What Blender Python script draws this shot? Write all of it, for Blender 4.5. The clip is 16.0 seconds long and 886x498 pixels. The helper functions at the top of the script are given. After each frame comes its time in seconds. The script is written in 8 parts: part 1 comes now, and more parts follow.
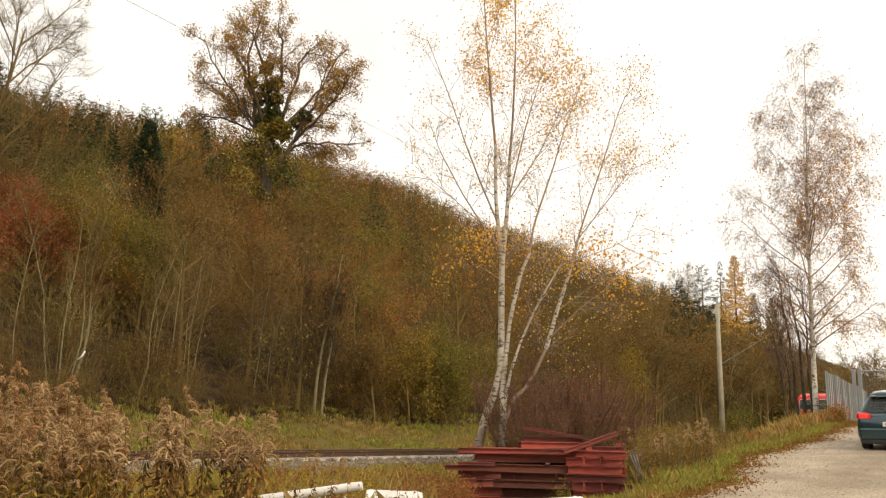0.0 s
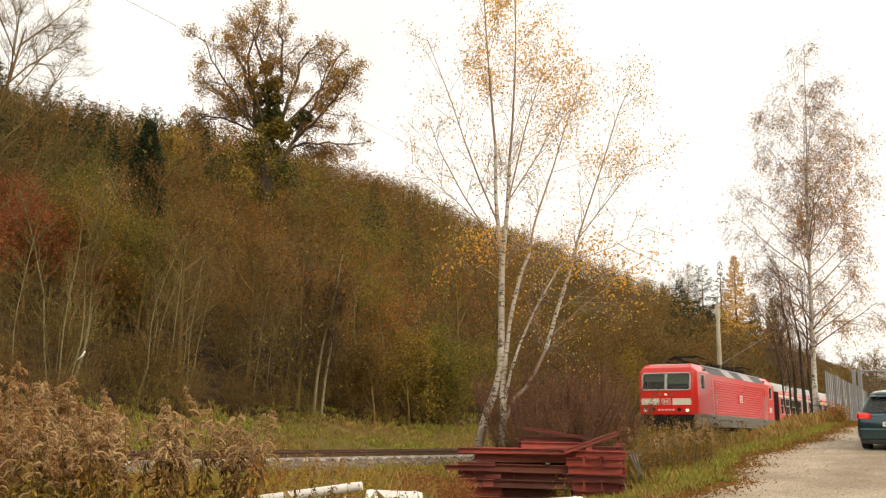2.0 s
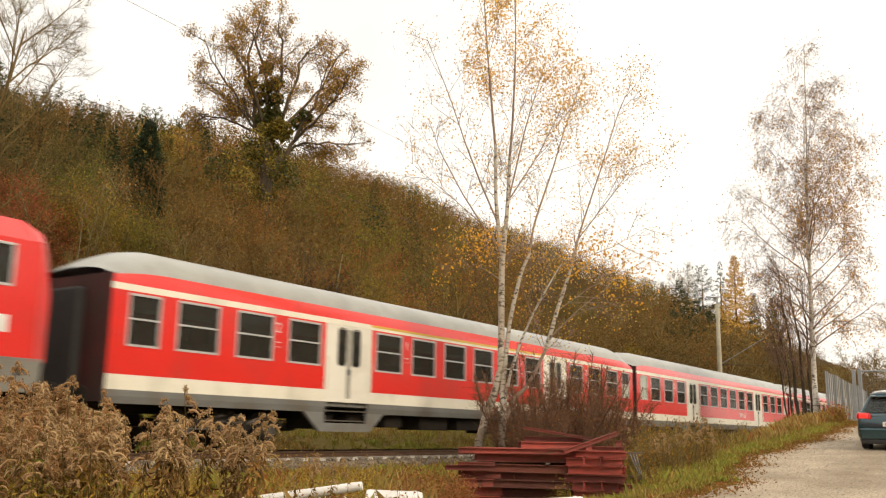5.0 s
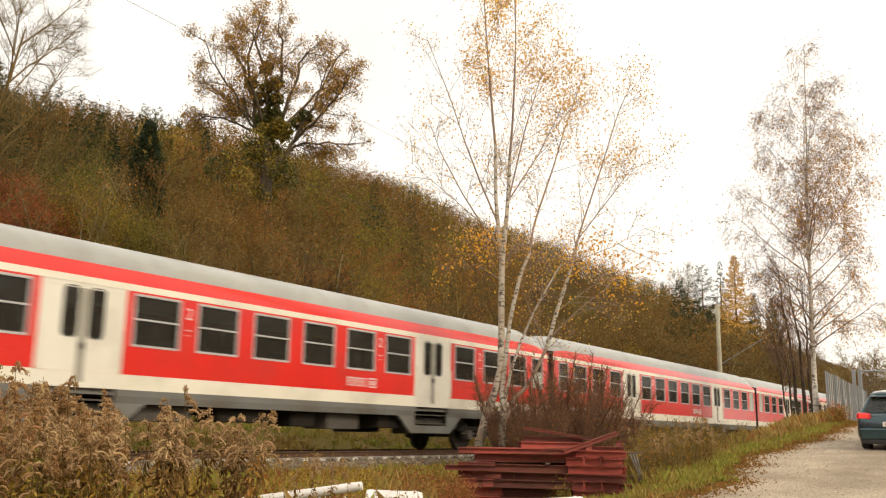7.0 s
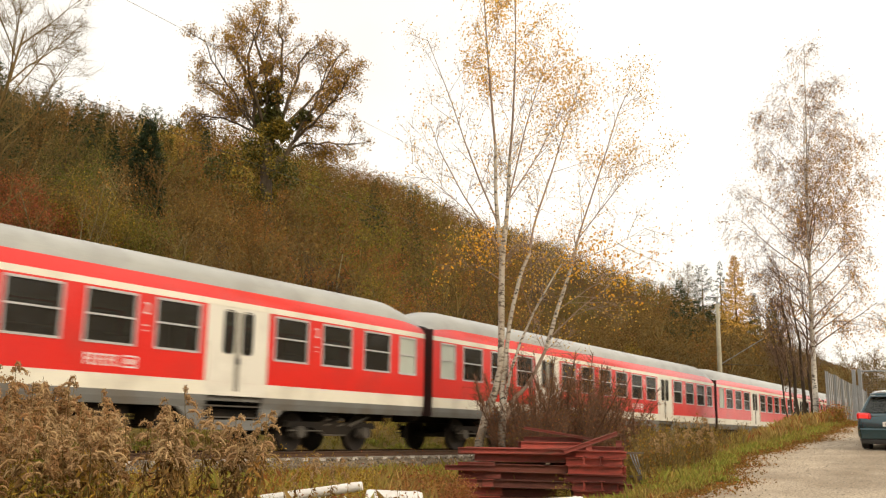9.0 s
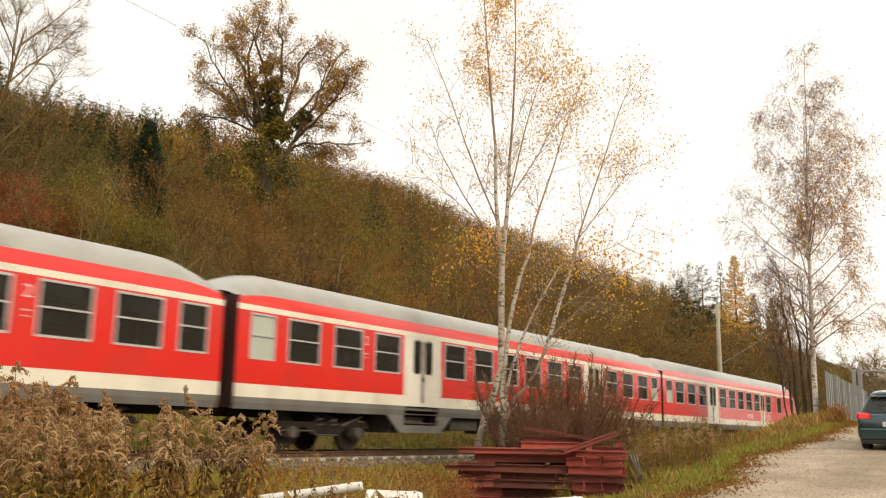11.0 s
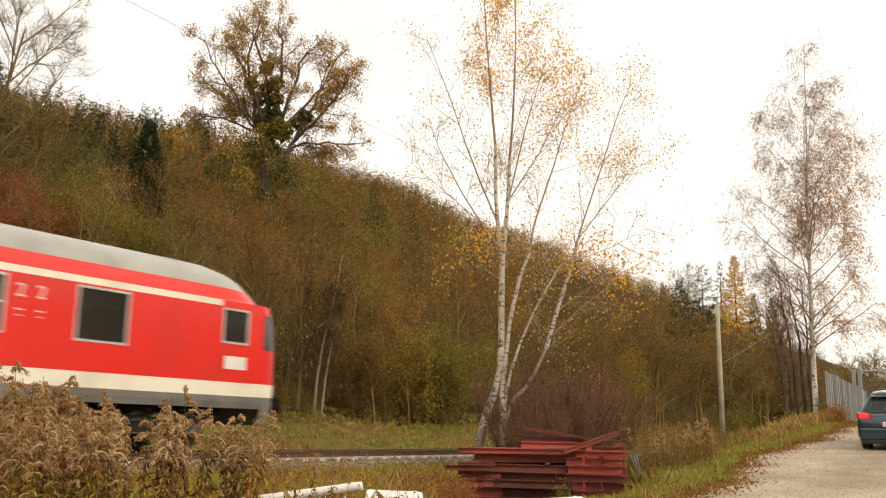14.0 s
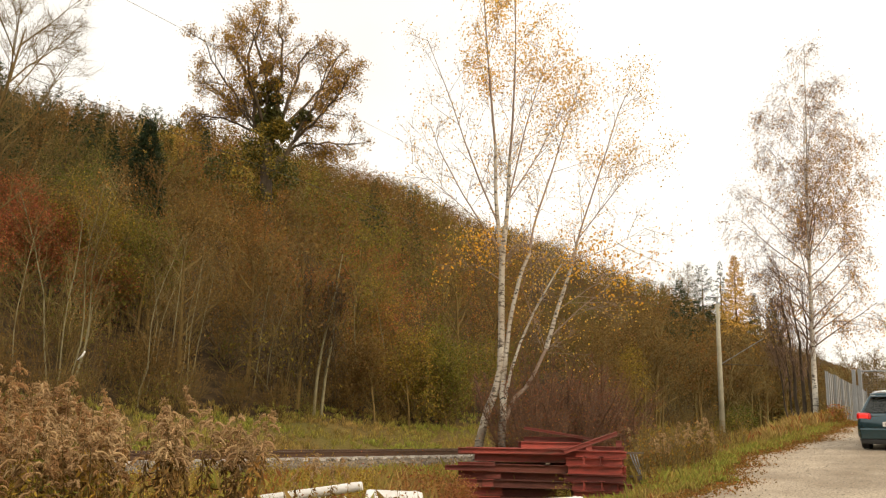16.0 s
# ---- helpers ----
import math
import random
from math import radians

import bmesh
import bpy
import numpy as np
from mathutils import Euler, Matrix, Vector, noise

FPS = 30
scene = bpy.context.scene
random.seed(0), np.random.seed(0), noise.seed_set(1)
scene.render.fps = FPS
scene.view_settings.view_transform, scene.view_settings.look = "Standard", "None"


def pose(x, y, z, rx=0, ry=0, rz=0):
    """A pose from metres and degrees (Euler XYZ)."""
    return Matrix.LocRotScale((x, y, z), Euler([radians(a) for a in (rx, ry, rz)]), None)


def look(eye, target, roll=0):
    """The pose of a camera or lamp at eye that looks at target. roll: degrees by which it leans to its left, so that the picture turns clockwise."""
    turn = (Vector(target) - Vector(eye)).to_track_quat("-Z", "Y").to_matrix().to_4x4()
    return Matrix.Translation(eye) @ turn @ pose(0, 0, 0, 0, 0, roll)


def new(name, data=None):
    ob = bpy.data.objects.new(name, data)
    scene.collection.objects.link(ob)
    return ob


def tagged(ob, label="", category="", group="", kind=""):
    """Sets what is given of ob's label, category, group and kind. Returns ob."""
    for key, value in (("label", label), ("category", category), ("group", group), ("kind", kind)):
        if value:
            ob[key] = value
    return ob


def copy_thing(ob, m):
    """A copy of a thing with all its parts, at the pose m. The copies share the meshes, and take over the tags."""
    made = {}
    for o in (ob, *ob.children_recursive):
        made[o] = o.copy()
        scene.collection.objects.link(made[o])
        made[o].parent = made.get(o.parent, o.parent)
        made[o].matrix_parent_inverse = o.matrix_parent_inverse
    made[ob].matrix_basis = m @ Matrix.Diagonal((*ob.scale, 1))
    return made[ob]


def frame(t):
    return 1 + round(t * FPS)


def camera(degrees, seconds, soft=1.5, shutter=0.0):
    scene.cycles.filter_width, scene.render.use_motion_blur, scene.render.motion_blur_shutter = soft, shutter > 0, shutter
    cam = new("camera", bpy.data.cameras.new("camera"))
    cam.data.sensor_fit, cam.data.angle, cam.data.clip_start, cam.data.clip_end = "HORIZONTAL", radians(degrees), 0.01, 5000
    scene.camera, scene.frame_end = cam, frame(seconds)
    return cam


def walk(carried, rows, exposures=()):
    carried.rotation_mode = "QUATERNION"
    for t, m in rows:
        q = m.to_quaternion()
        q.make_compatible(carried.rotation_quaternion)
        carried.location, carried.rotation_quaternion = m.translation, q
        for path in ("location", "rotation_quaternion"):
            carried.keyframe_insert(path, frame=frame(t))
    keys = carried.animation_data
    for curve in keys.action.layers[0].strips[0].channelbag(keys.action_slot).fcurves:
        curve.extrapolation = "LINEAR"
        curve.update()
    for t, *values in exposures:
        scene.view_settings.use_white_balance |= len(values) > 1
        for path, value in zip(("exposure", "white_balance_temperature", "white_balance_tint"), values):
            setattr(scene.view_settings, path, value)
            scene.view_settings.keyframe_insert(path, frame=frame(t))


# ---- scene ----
# ================= camera =================
cam = camera(51.2, 16.0, soft=1.2, shutter=0.34)
EYE = (0.0, 0.0, 0.475)
AIM = look(EYE, (24.49, 16.30, 6.36), 0.926)
walk(cam, [(0.0, AIM), (16.0, AIM)], [(0.0, 0.06, 7300, 10), (16.0, 0.06, 7300, 10)])

# ================= world and sun =================
SUN_EL, SUN_AZ = 34.0, -106.0          # degrees; azimuth measured from +x towards +y
world = bpy.data.worlds.new("overcast_sky")
scene.world = world
world.use_nodes = True
wn = world.node_tree.nodes
wl = world.node_tree.links
wn.clear()
w_out = wn.new("ShaderNodeOutputWorld")
w_bg = wn.new("ShaderNodeBackground")
w_sky = wn.new("ShaderNodeTexSky")
w_sky.sky_type = 'NISHITA'
w_sky.sun_disc = False
w_sky.sun_elevation = radians(SUN_EL)
w_sky.sun_rotation = radians(90.0 - SUN_AZ)
w_sky.air_density, w_sky.dust_density = 1.4, 4.0
w_scale = wn.new("ShaderNodeVectorMath")
w_scale.operation = 'SCALE'
w_scale.inputs['Scale'].default_value = 0.11
wl.new(w_sky.outputs['Color'], w_scale.inputs[0])
w_co = wn.new("ShaderNodeTexCoord")
w_noise = wn.new("ShaderNodeTexNoise")
w_noise.inputs['Scale'].default_value = 2.2
w_noise.inputs['Detail'].default_value = 5
wl.new(w_co.outputs['Generated'], w_noise.inputs['Vector'])
w_ramp = wn.new("ShaderNodeValToRGB")
w_ramp.color_ramp.elements[0].position, w_ramp.color_ramp.elements[0].color = 0.28, (1.12, 1.10, 1.09, 1)
w_ramp.color_ramp.elements[1].position, w_ramp.color_ramp.elements[1].color = 0.58, (1.30, 1.30, 1.30, 1)
wl.new(w_noise.outputs['Fac'], w_ramp.inputs['Fac'])
w_mix = wn.new("ShaderNodeMix")
w_mix.data_type = 'RGBA'
w_mix.inputs['Factor'].default_value = 0.86
wl.new(w_scale.outputs[0], w_mix.inputs['A'])
wl.new(w_ramp.outputs['Color'], w_mix.inputs['B'])
wl.new(w_mix.outputs['Result'], w_bg.inputs['Color'])
w_bg.inputs['Strength'].default_value = 1.0
wl.new(w_bg.outputs[0], w_out.inputs['Surface'])

sun_data = bpy.data.lights.new("sun", 'SUN')
sun_data.energy, sun_data.angle, sun_data.color = 1.5, radians(12), (1.0, 0.92, 0.80)
sun = new("sun", sun_data)
sun.matrix_world = look((math.cos(radians(SUN_AZ)) * math.cos(radians(SUN_EL)) * 60,
                         math.sin(radians(SUN_AZ)) * math.cos(radians(SUN_EL)) * 60,
                         math.sin(radians(SUN_EL)) * 60), (0, 0, 0))


# ================= materials =================
def mat(name, c1, c2, scale=3.0, rough=0.7, bump=0.0, bscale=40.0, metal=0.0, fine=0.25, spec=0.5, coat=0.0,
        island=0.0, obrand=0.0, stretch=(1, 1, 1), dirt=None, dirt_amount=0.0, dirt_scale=1.2):
    """Two colours mixed by a large noise, varied by a fine one; optional bump, dirt and random tone per piece."""
    m = bpy.data.materials.new(name)
    m.use_nodes = True
    n, l = m.node_tree.nodes, m.node_tree.links
    b = n['Principled BSDF']
    co = n.new("ShaderNodeTexCoord")
    mp = n.new("ShaderNodeMapping")
    mp.inputs['Scale'].default_value = stretch
    l.new(co.outputs['Object'], mp.inputs['Vector'])
    big = n.new("ShaderNodeTexNoise")
    big.inputs['Scale'].default_value, big.inputs['Detail'].default_value = scale, 6
    l.new(mp.outputs[0], big.inputs['Vector'])
    st = n.new("ShaderNodeMapRange")
    st.inputs['From Min'].default_value, st.inputs['From Max'].default_value = 0.32, 0.68
    l.new(big.outputs['Fac'], st.inputs['Value'])
    mx = n.new("ShaderNodeMix")
    mx.data_type = 'RGBA'
    mx.inputs['A'].default_value, mx.inputs['B'].default_value = (*c1, 1), (*c2, 1)
    l.new(st.outputs[0], mx.inputs['Factor'])
    col = mx.outputs['Result']
    sm = n.new("ShaderNodeTexNoise")
    sm.inputs['Scale'].default_value, sm.inputs['Detail'].default_value = bscale, 4
    l.new(mp.outputs[0], sm.inputs['Vector'])
    hv = n.new("ShaderNodeHueSaturation")
    mr = n.new("ShaderNodeMapRange")
    mr.inputs['From Min'].default_value, mr.inputs['From Max'].default_value = 0.3, 0.7
    mr.inputs['To Min'].default_value, mr.inputs['To Max'].default_value = 1 - fine, 1 + fine
    l.new(sm.outputs['Fac'], mr.inputs['Value'])
    val = mr.outputs[0]
    if island or obrand:
        rnd = n.new("ShaderNodeNewGeometry").outputs['Random Per Island'] if island else n.new("ShaderNodeObjectInfo").outputs['Random']
        r2 = n.new("ShaderNodeMapRange")
        k = island or obrand
        r2.inputs['To Min'].default_value, r2.inputs['To Max'].default_value = 1 - k, 1 + k
        l.new(rnd, r2.inputs['Value'])
        mu = n.new("ShaderNodeMath")
        mu.operation = 'MULTIPLY'
        l.new(val, mu.inputs[0])
        l.new(r2.outputs[0], mu.inputs[1])
        val = mu.outputs[0]
    l.new(val, hv.inputs['Value'])
    l.new(col, hv.inputs['Color'])
    col = hv.outputs['Color']
    if dirt:
        dn = n.new("ShaderNodeTexNoise")
        dn.inputs['Scale'].default_value, dn.inputs['Detail'].default_value = dirt_scale, 8
        l.new(mp.outputs[0], dn.inputs['Vector'])
        dr = n.new("ShaderNodeMapRange")
        dr.inputs['From Min'].default_value, dr.inputs['From Max'].default_value = 0.48, 0.75
        dr.inputs['To Max'].default_value = dirt_amount
        l.new(dn.outputs['Fac'], dr.inputs['Value'])
        dm = n.new("ShaderNodeMix")
        dm.data_type = 'RGBA'
        dm.inputs['B'].default_value = (*dirt, 1)
        l.new(dr.outputs[0], dm.inputs['Factor'])
        l.new(col, dm.inputs['A'])
        col = dm.outputs['Result']
    l.new(col, b.inputs['Base Color'])
    rr = n.new("ShaderNodeMapRange")
    rr.inputs['To Min'].default_value, rr.inputs['To Max'].default_value = max(0.02, rough - 0.1), min(1, rough + 0.1)
    l.new(sm.outputs['Fac'], rr.inputs['Value'])
    l.new(rr.outputs[0], b.inputs['Roughness'])
    b.inputs['Metallic'].default_value = metal
    b.inputs['Specular IOR Level'].default_value = spec
    b.inputs['Coat Weight'].default_value = coat
    b.inputs['Coat Roughness'].default_value = 0.12
    if bump:
        bp = n.new("ShaderNodeBump")
        bp.inputs['Strength'].default_value, bp.inputs['Distance'].default_value = bump, 0.02
        l.new(sm.outputs['Fac'], bp.inputs['Height'])
        l.new(bp.outputs[0], b.inputs['Normal'])
    return m


def plant_mat(name, stops, rough=0.75, vary=0.35, translucent=0.0):
    """Colour from the plant's own tint (one value for each plant), with a random tone for each leaf or twig."""
    m = bpy.data.materials.new(name)
    m.use_nodes = True
    n, l = m.node_tree.nodes, m.node_tree.links
    b = n['Principled BSDF']
    b.inputs['Specular IOR Level'].default_value = 0.2
    at = n.new("ShaderNodeAttribute")
    at.attribute_name = "tint"
    rp = n.new("ShaderNodeValToRGB")
    while len(rp.color_ramp.elements) < len(stops):
        rp.color_ramp.elements.new(0.5)
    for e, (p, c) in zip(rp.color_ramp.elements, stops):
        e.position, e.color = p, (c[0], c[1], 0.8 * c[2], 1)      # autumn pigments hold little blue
    l.new(at.outputs['Fac'], rp.inputs['Fac'])
    hv = n.new("ShaderNodeHueSaturation")
    isl = n.new("ShaderNodeNewGeometry").outputs['Random Per Island']
    mr = n.new("ShaderNodeMapRange")
    mr.inputs['To Min'].default_value, mr.inputs['To Max'].default_value = 1 - vary, 1 + vary
    l.new(isl, mr.inputs['Value'])
    l.new(mr.outputs[0], hv.inputs['Value'])
    hm = n.new("ShaderNodeMapRange")
    hm.inputs['To Min'].default_value, hm.inputs['To Max'].default_value = 0.493, 0.507
    ml = n.new("ShaderNodeMath")
    ml.operation = 'FRACT'
    m7 = n.new("ShaderNodeMath")
    m7.operation = 'MULTIPLY'
    m7.inputs[1].default_value = 7.3
    l.new(isl, m7.inputs[0])
    l.new(m7.outputs[0], ml.inputs[0])
    l.new(ml.outputs[0], hm.inputs['Value'])
    l.new(hm.outputs[0], hv.inputs['Hue'])
    l.new(rp.outputs['Color'], hv.inputs['Color'])
    l.new(hv.outputs['Color'], b.inputs['Base Color'])
    b.inputs['Roughness'].default_value = rough
    b.inputs['Specular IOR Level'].default_value = 0.25
    if translucent:
        tr = n.new("ShaderNodeBsdfTranslucent")
        l.new(hv.outputs['Color'], tr.inputs['Color'])
        mx = n.new("ShaderNodeMixShader")
        mx.inputs['Fac'].default_value = translucent
        l.new(b.outputs[0], mx.inputs[1])
        l.new(tr.outputs[0], mx.inputs[2])
        l.new(mx.outputs[0], n['Material Output'].inputs['Surface'])
    return m


def glow_mat(name, c, strength):
    m = bpy.data.materials.new(name)
    m.use_nodes = True
    b = m.node_tree.nodes['Principled BSDF']
    b.inputs['Base Color'].default_value = (*c, 1)
    b.inputs['Emission Color'].default_value = (*c, 1)
    b.inputs['Emission Strength'].default_value = strength
    b.inputs['Roughness'].default_value = 0.2
    return m


def glass_mat(name, tint, rough=0.03, clear=0.45):
    """A tinted pane: part clear, part mirror by the angle."""
    m = bpy.data.materials.new(name)
    m.use_nodes = True
    n, l = m.node_tree.nodes, m.node_tree.links
    b = n['Principled BSDF']
    b.inputs['Base Color'].default_value = (tint[0] * 0.12, tint[1] * 0.12, tint[2] * 0.12, 1)
    b.inputs['Roughness'].default_value = rough
    b.inputs['IOR'].default_value = 1.5
    tr = n.new("ShaderNodeBsdfTransparent")
    tr.inputs['Color'].default_value = (*tint, 1)
    mx = n.new("ShaderNodeMixShader")
    mx.inputs['Fac'].default_value = 1 - clear
    l.new(tr.outputs[0], mx.inputs[1])
    l.new(b.outputs[0], mx.inputs[2])
    l.new(mx.outputs[0], n['Material Output'].inputs['Surface'])
    return m


M_RED = mat("traffic_red_paint", (0.80, 0.020, 0.010), (0.74, 0.016, 0.009), 0.7, 0.30, 0.012, 60, fine=0.06, spec=0.4, coat=0.6, dirt=(0.34, 0.06, 0.04), dirt_amount=0.35, dirt_scale=0.9)
M_CREAM = mat("cream_stripe_paint", (0.86, 0.81, 0.67), (0.80, 0.75, 0.61), 0.8, 0.35, 0.02, 50, fine=0.06, coat=0.3, dirt=(0.35, 0.30, 0.22), dirt_amount=0.4)
M_DOOR = mat("door_white_paint", (0.84, 0.80, 0.69), (0.78, 0.74, 0.63), 0.8, 0.35, 0.02, 50, fine=0.06, coat=0.3, dirt=(0.35, 0.30, 0.22), dirt_amount=0.35)
M_ROOF = mat("grey_roof_paint", (0.40, 0.40, 0.36), (0.33, 0.33, 0.30), 0.9, 0.45, 0.03, 30, fine=0.1, coat=0.35, dirt=(0.16, 0.14, 0.11), dirt_amount=0.4)
M_SKIRT = mat("dusty_grey_paint", (0.20, 0.20, 0.185), (0.155, 0.153, 0.14), 1.2, 0.6, 0.05, 30, fine=0.15, dirt=(0.16, 0.12, 0.08), dirt_amount=0.6)
M_LSKIRT = mat("loco_grey_paint", (0.23, 0.22, 0.185), (0.185, 0.175, 0.15), 1.2, 0.55, 0.05, 30, fine=0.12, dirt=(0.16, 0.12, 0.08), dirt_amount=0.5)
# red end walls, darkened in colour for the shade in the coach gaps
M_ENDWALL = mat("shaded_end_wall_paint", (0.07, 0.014, 0.011), (0.04, 0.012, 0.010), 1.5, 0.8, 0.05, 30, dirt=(0.03, 0.022, 0.018), dirt_amount=0.8)
M_UNDER = mat("underframe_black", (0.018, 0.016, 0.014), (0.032, 0.025, 0.018), 2.0, 0.8, 0.1, 25, fine=0.3, spec=0.15, dirt=(0.035, 0.026, 0.018), dirt_amount=0.5)
M_WHEEL = mat("wheel_steel", (0.030, 0.025, 0.022), (0.055, 0.043, 0.034), 3.0, 0.6, 0.05, 30, metal=0.4)
M_RIB = mat("rib_red_paint", (0.78, 0.020, 0.012), (0.70, 0.017, 0.011), 1.5, 0.34, 0.02, 60, fine=0.06, spec=0.3, coat=0.2)
M_SPRING = mat("dusty_grey_running_gear", (0.10, 0.088, 0.072), (0.065, 0.056, 0.045), 3.0, 0.75, 0.1, 30, fine=0.25, dirt=(0.12, 0.09, 0.06), dirt_amount=0.5)
M_PANEL_DARK = mat("roof_panel_dark", (0.035, 0.032, 0.03), (0.055, 0.05, 0.045), 1.5, 0.5, 0.05, 30)
M_PANEL_LIGHT = mat("roof_panel_light", (0.42, 0.42, 0.40), (0.34, 0.34, 0.32), 1.5, 0.45, 0.05, 30)
M_ALU = mat("window_frame_aluminium", (0.60, 0.59, 0.57), (0.50, 0.49, 0.47), 3.0, 0.4, 0.02, 40, metal=0.3)
M_SEAL = mat("grey_beige_door_seal", (0.36, 0.335, 0.27), (0.29, 0.27, 0.215), 2.0, 0.6, 0.03, 40, fine=0.1)
M_PANE = glass_mat("train_window_glass", (0.56, 0.52, 0.44), 0.03, 0.6)
M_SCREEN = glass_mat("pale_windscreen_glass", (0.78, 0.82, 0.76), 0.02, 0.72)
M_FROST = mat("frosted_glass", (0.50, 0.54, 0.46), (0.45, 0.49, 0.42), 2.0, 0.35, 0.02, 60, fine=0.05)
M_INNER = mat("coach_interior_panel", (0.20, 0.19, 0.17), (0.15, 0.145, 0.13), 1.0, 0.7, 0.0, 20)
M_SEAT = mat("seat_fabric_dark_blue", (0.05, 0.07, 0.12), (0.035, 0.05, 0.085), 6.0, 0.9, 0.1, 120)
M_RUBBER = mat("black_rubber", (0.018, 0.018, 0.018), (0.03, 0.028, 0.026), 4.0, 0.75, 0.1, 60)
M_WHITE = mat("white_lettering", (0.78, 0.76, 0.72), (0.7, 0.68, 0.64), 3.0, 0.5, 0.0, 40, fine=0.05)
M_YELLOW = mat("first_class_yellow", (0.75, 0.48, 0.06), (0.68, 0.42, 0.05), 3.0, 0.5, 0.0, 40, fine=0.05)
M_CARDARK = mat("dark_cab_glass", (0.020, 0.024, 0.024), (0.028, 0.032, 0.030), 1.0, 0.08, 0.0, 20, fine=0.05, coat=1.0)
M_HEAD = glow_mat("headlight_glow", (1.0, 0.80, 0.55), 1.3)
M_TAIL = glow_mat("tail_light_glow", (1.0, 0.05, 0.03), 1.2)
M_STEEL = mat("rusty_rail_steel", (0.10, 0.055, 0.032), (0.14, 0.075, 0.045), 3.0, 0.7, 0.1, 30, metal=0.3)
M_RAILTOP = mat("worn_rail_head", (0.22, 0.19, 0.17), (0.16, 0.13, 0.11), 2.0, 0.45, 0.0, 30, metal=0.8)
M_CONC = mat("weathered_concrete", (0.52, 0.47, 0.41), (0.38, 0.34, 0.28), 2.5, 0.85, 0.15, 40, dirt=(0.14, 0.12, 0.08), dirt_amount=0.5)
M_MAST = mat("concrete_mast", (0.40, 0.36, 0.26), (0.31, 0.28, 0.20), 1.2, 0.85, 0.1, 40, dirt=(0.16, 0.15, 0.09), dirt_amount=0.5)
M_BALLAST = mat("ballast_stone", (0.25, 0.195, 0.135), (0.16, 0.125, 0.09), 4.0, 0.9, 0.2, 60, island=0.5)
M_BED = mat("ballast_bed_grit", (0.145, 0.112, 0.078), (0.085, 0.066, 0.045), 6.0, 0.95, 0.4, 22)
M_WIRE = mat("wire_copper_dark", (0.035, 0.033, 0.03), (0.05, 0.045, 0.04), 3.0, 0.6)
M_GALV = mat("galvanised_steel", (0.34, 0.35, 0.35), (0.27, 0.28, 0.28), 3.0, 0.5, 0.05, 30, metal=0.5)


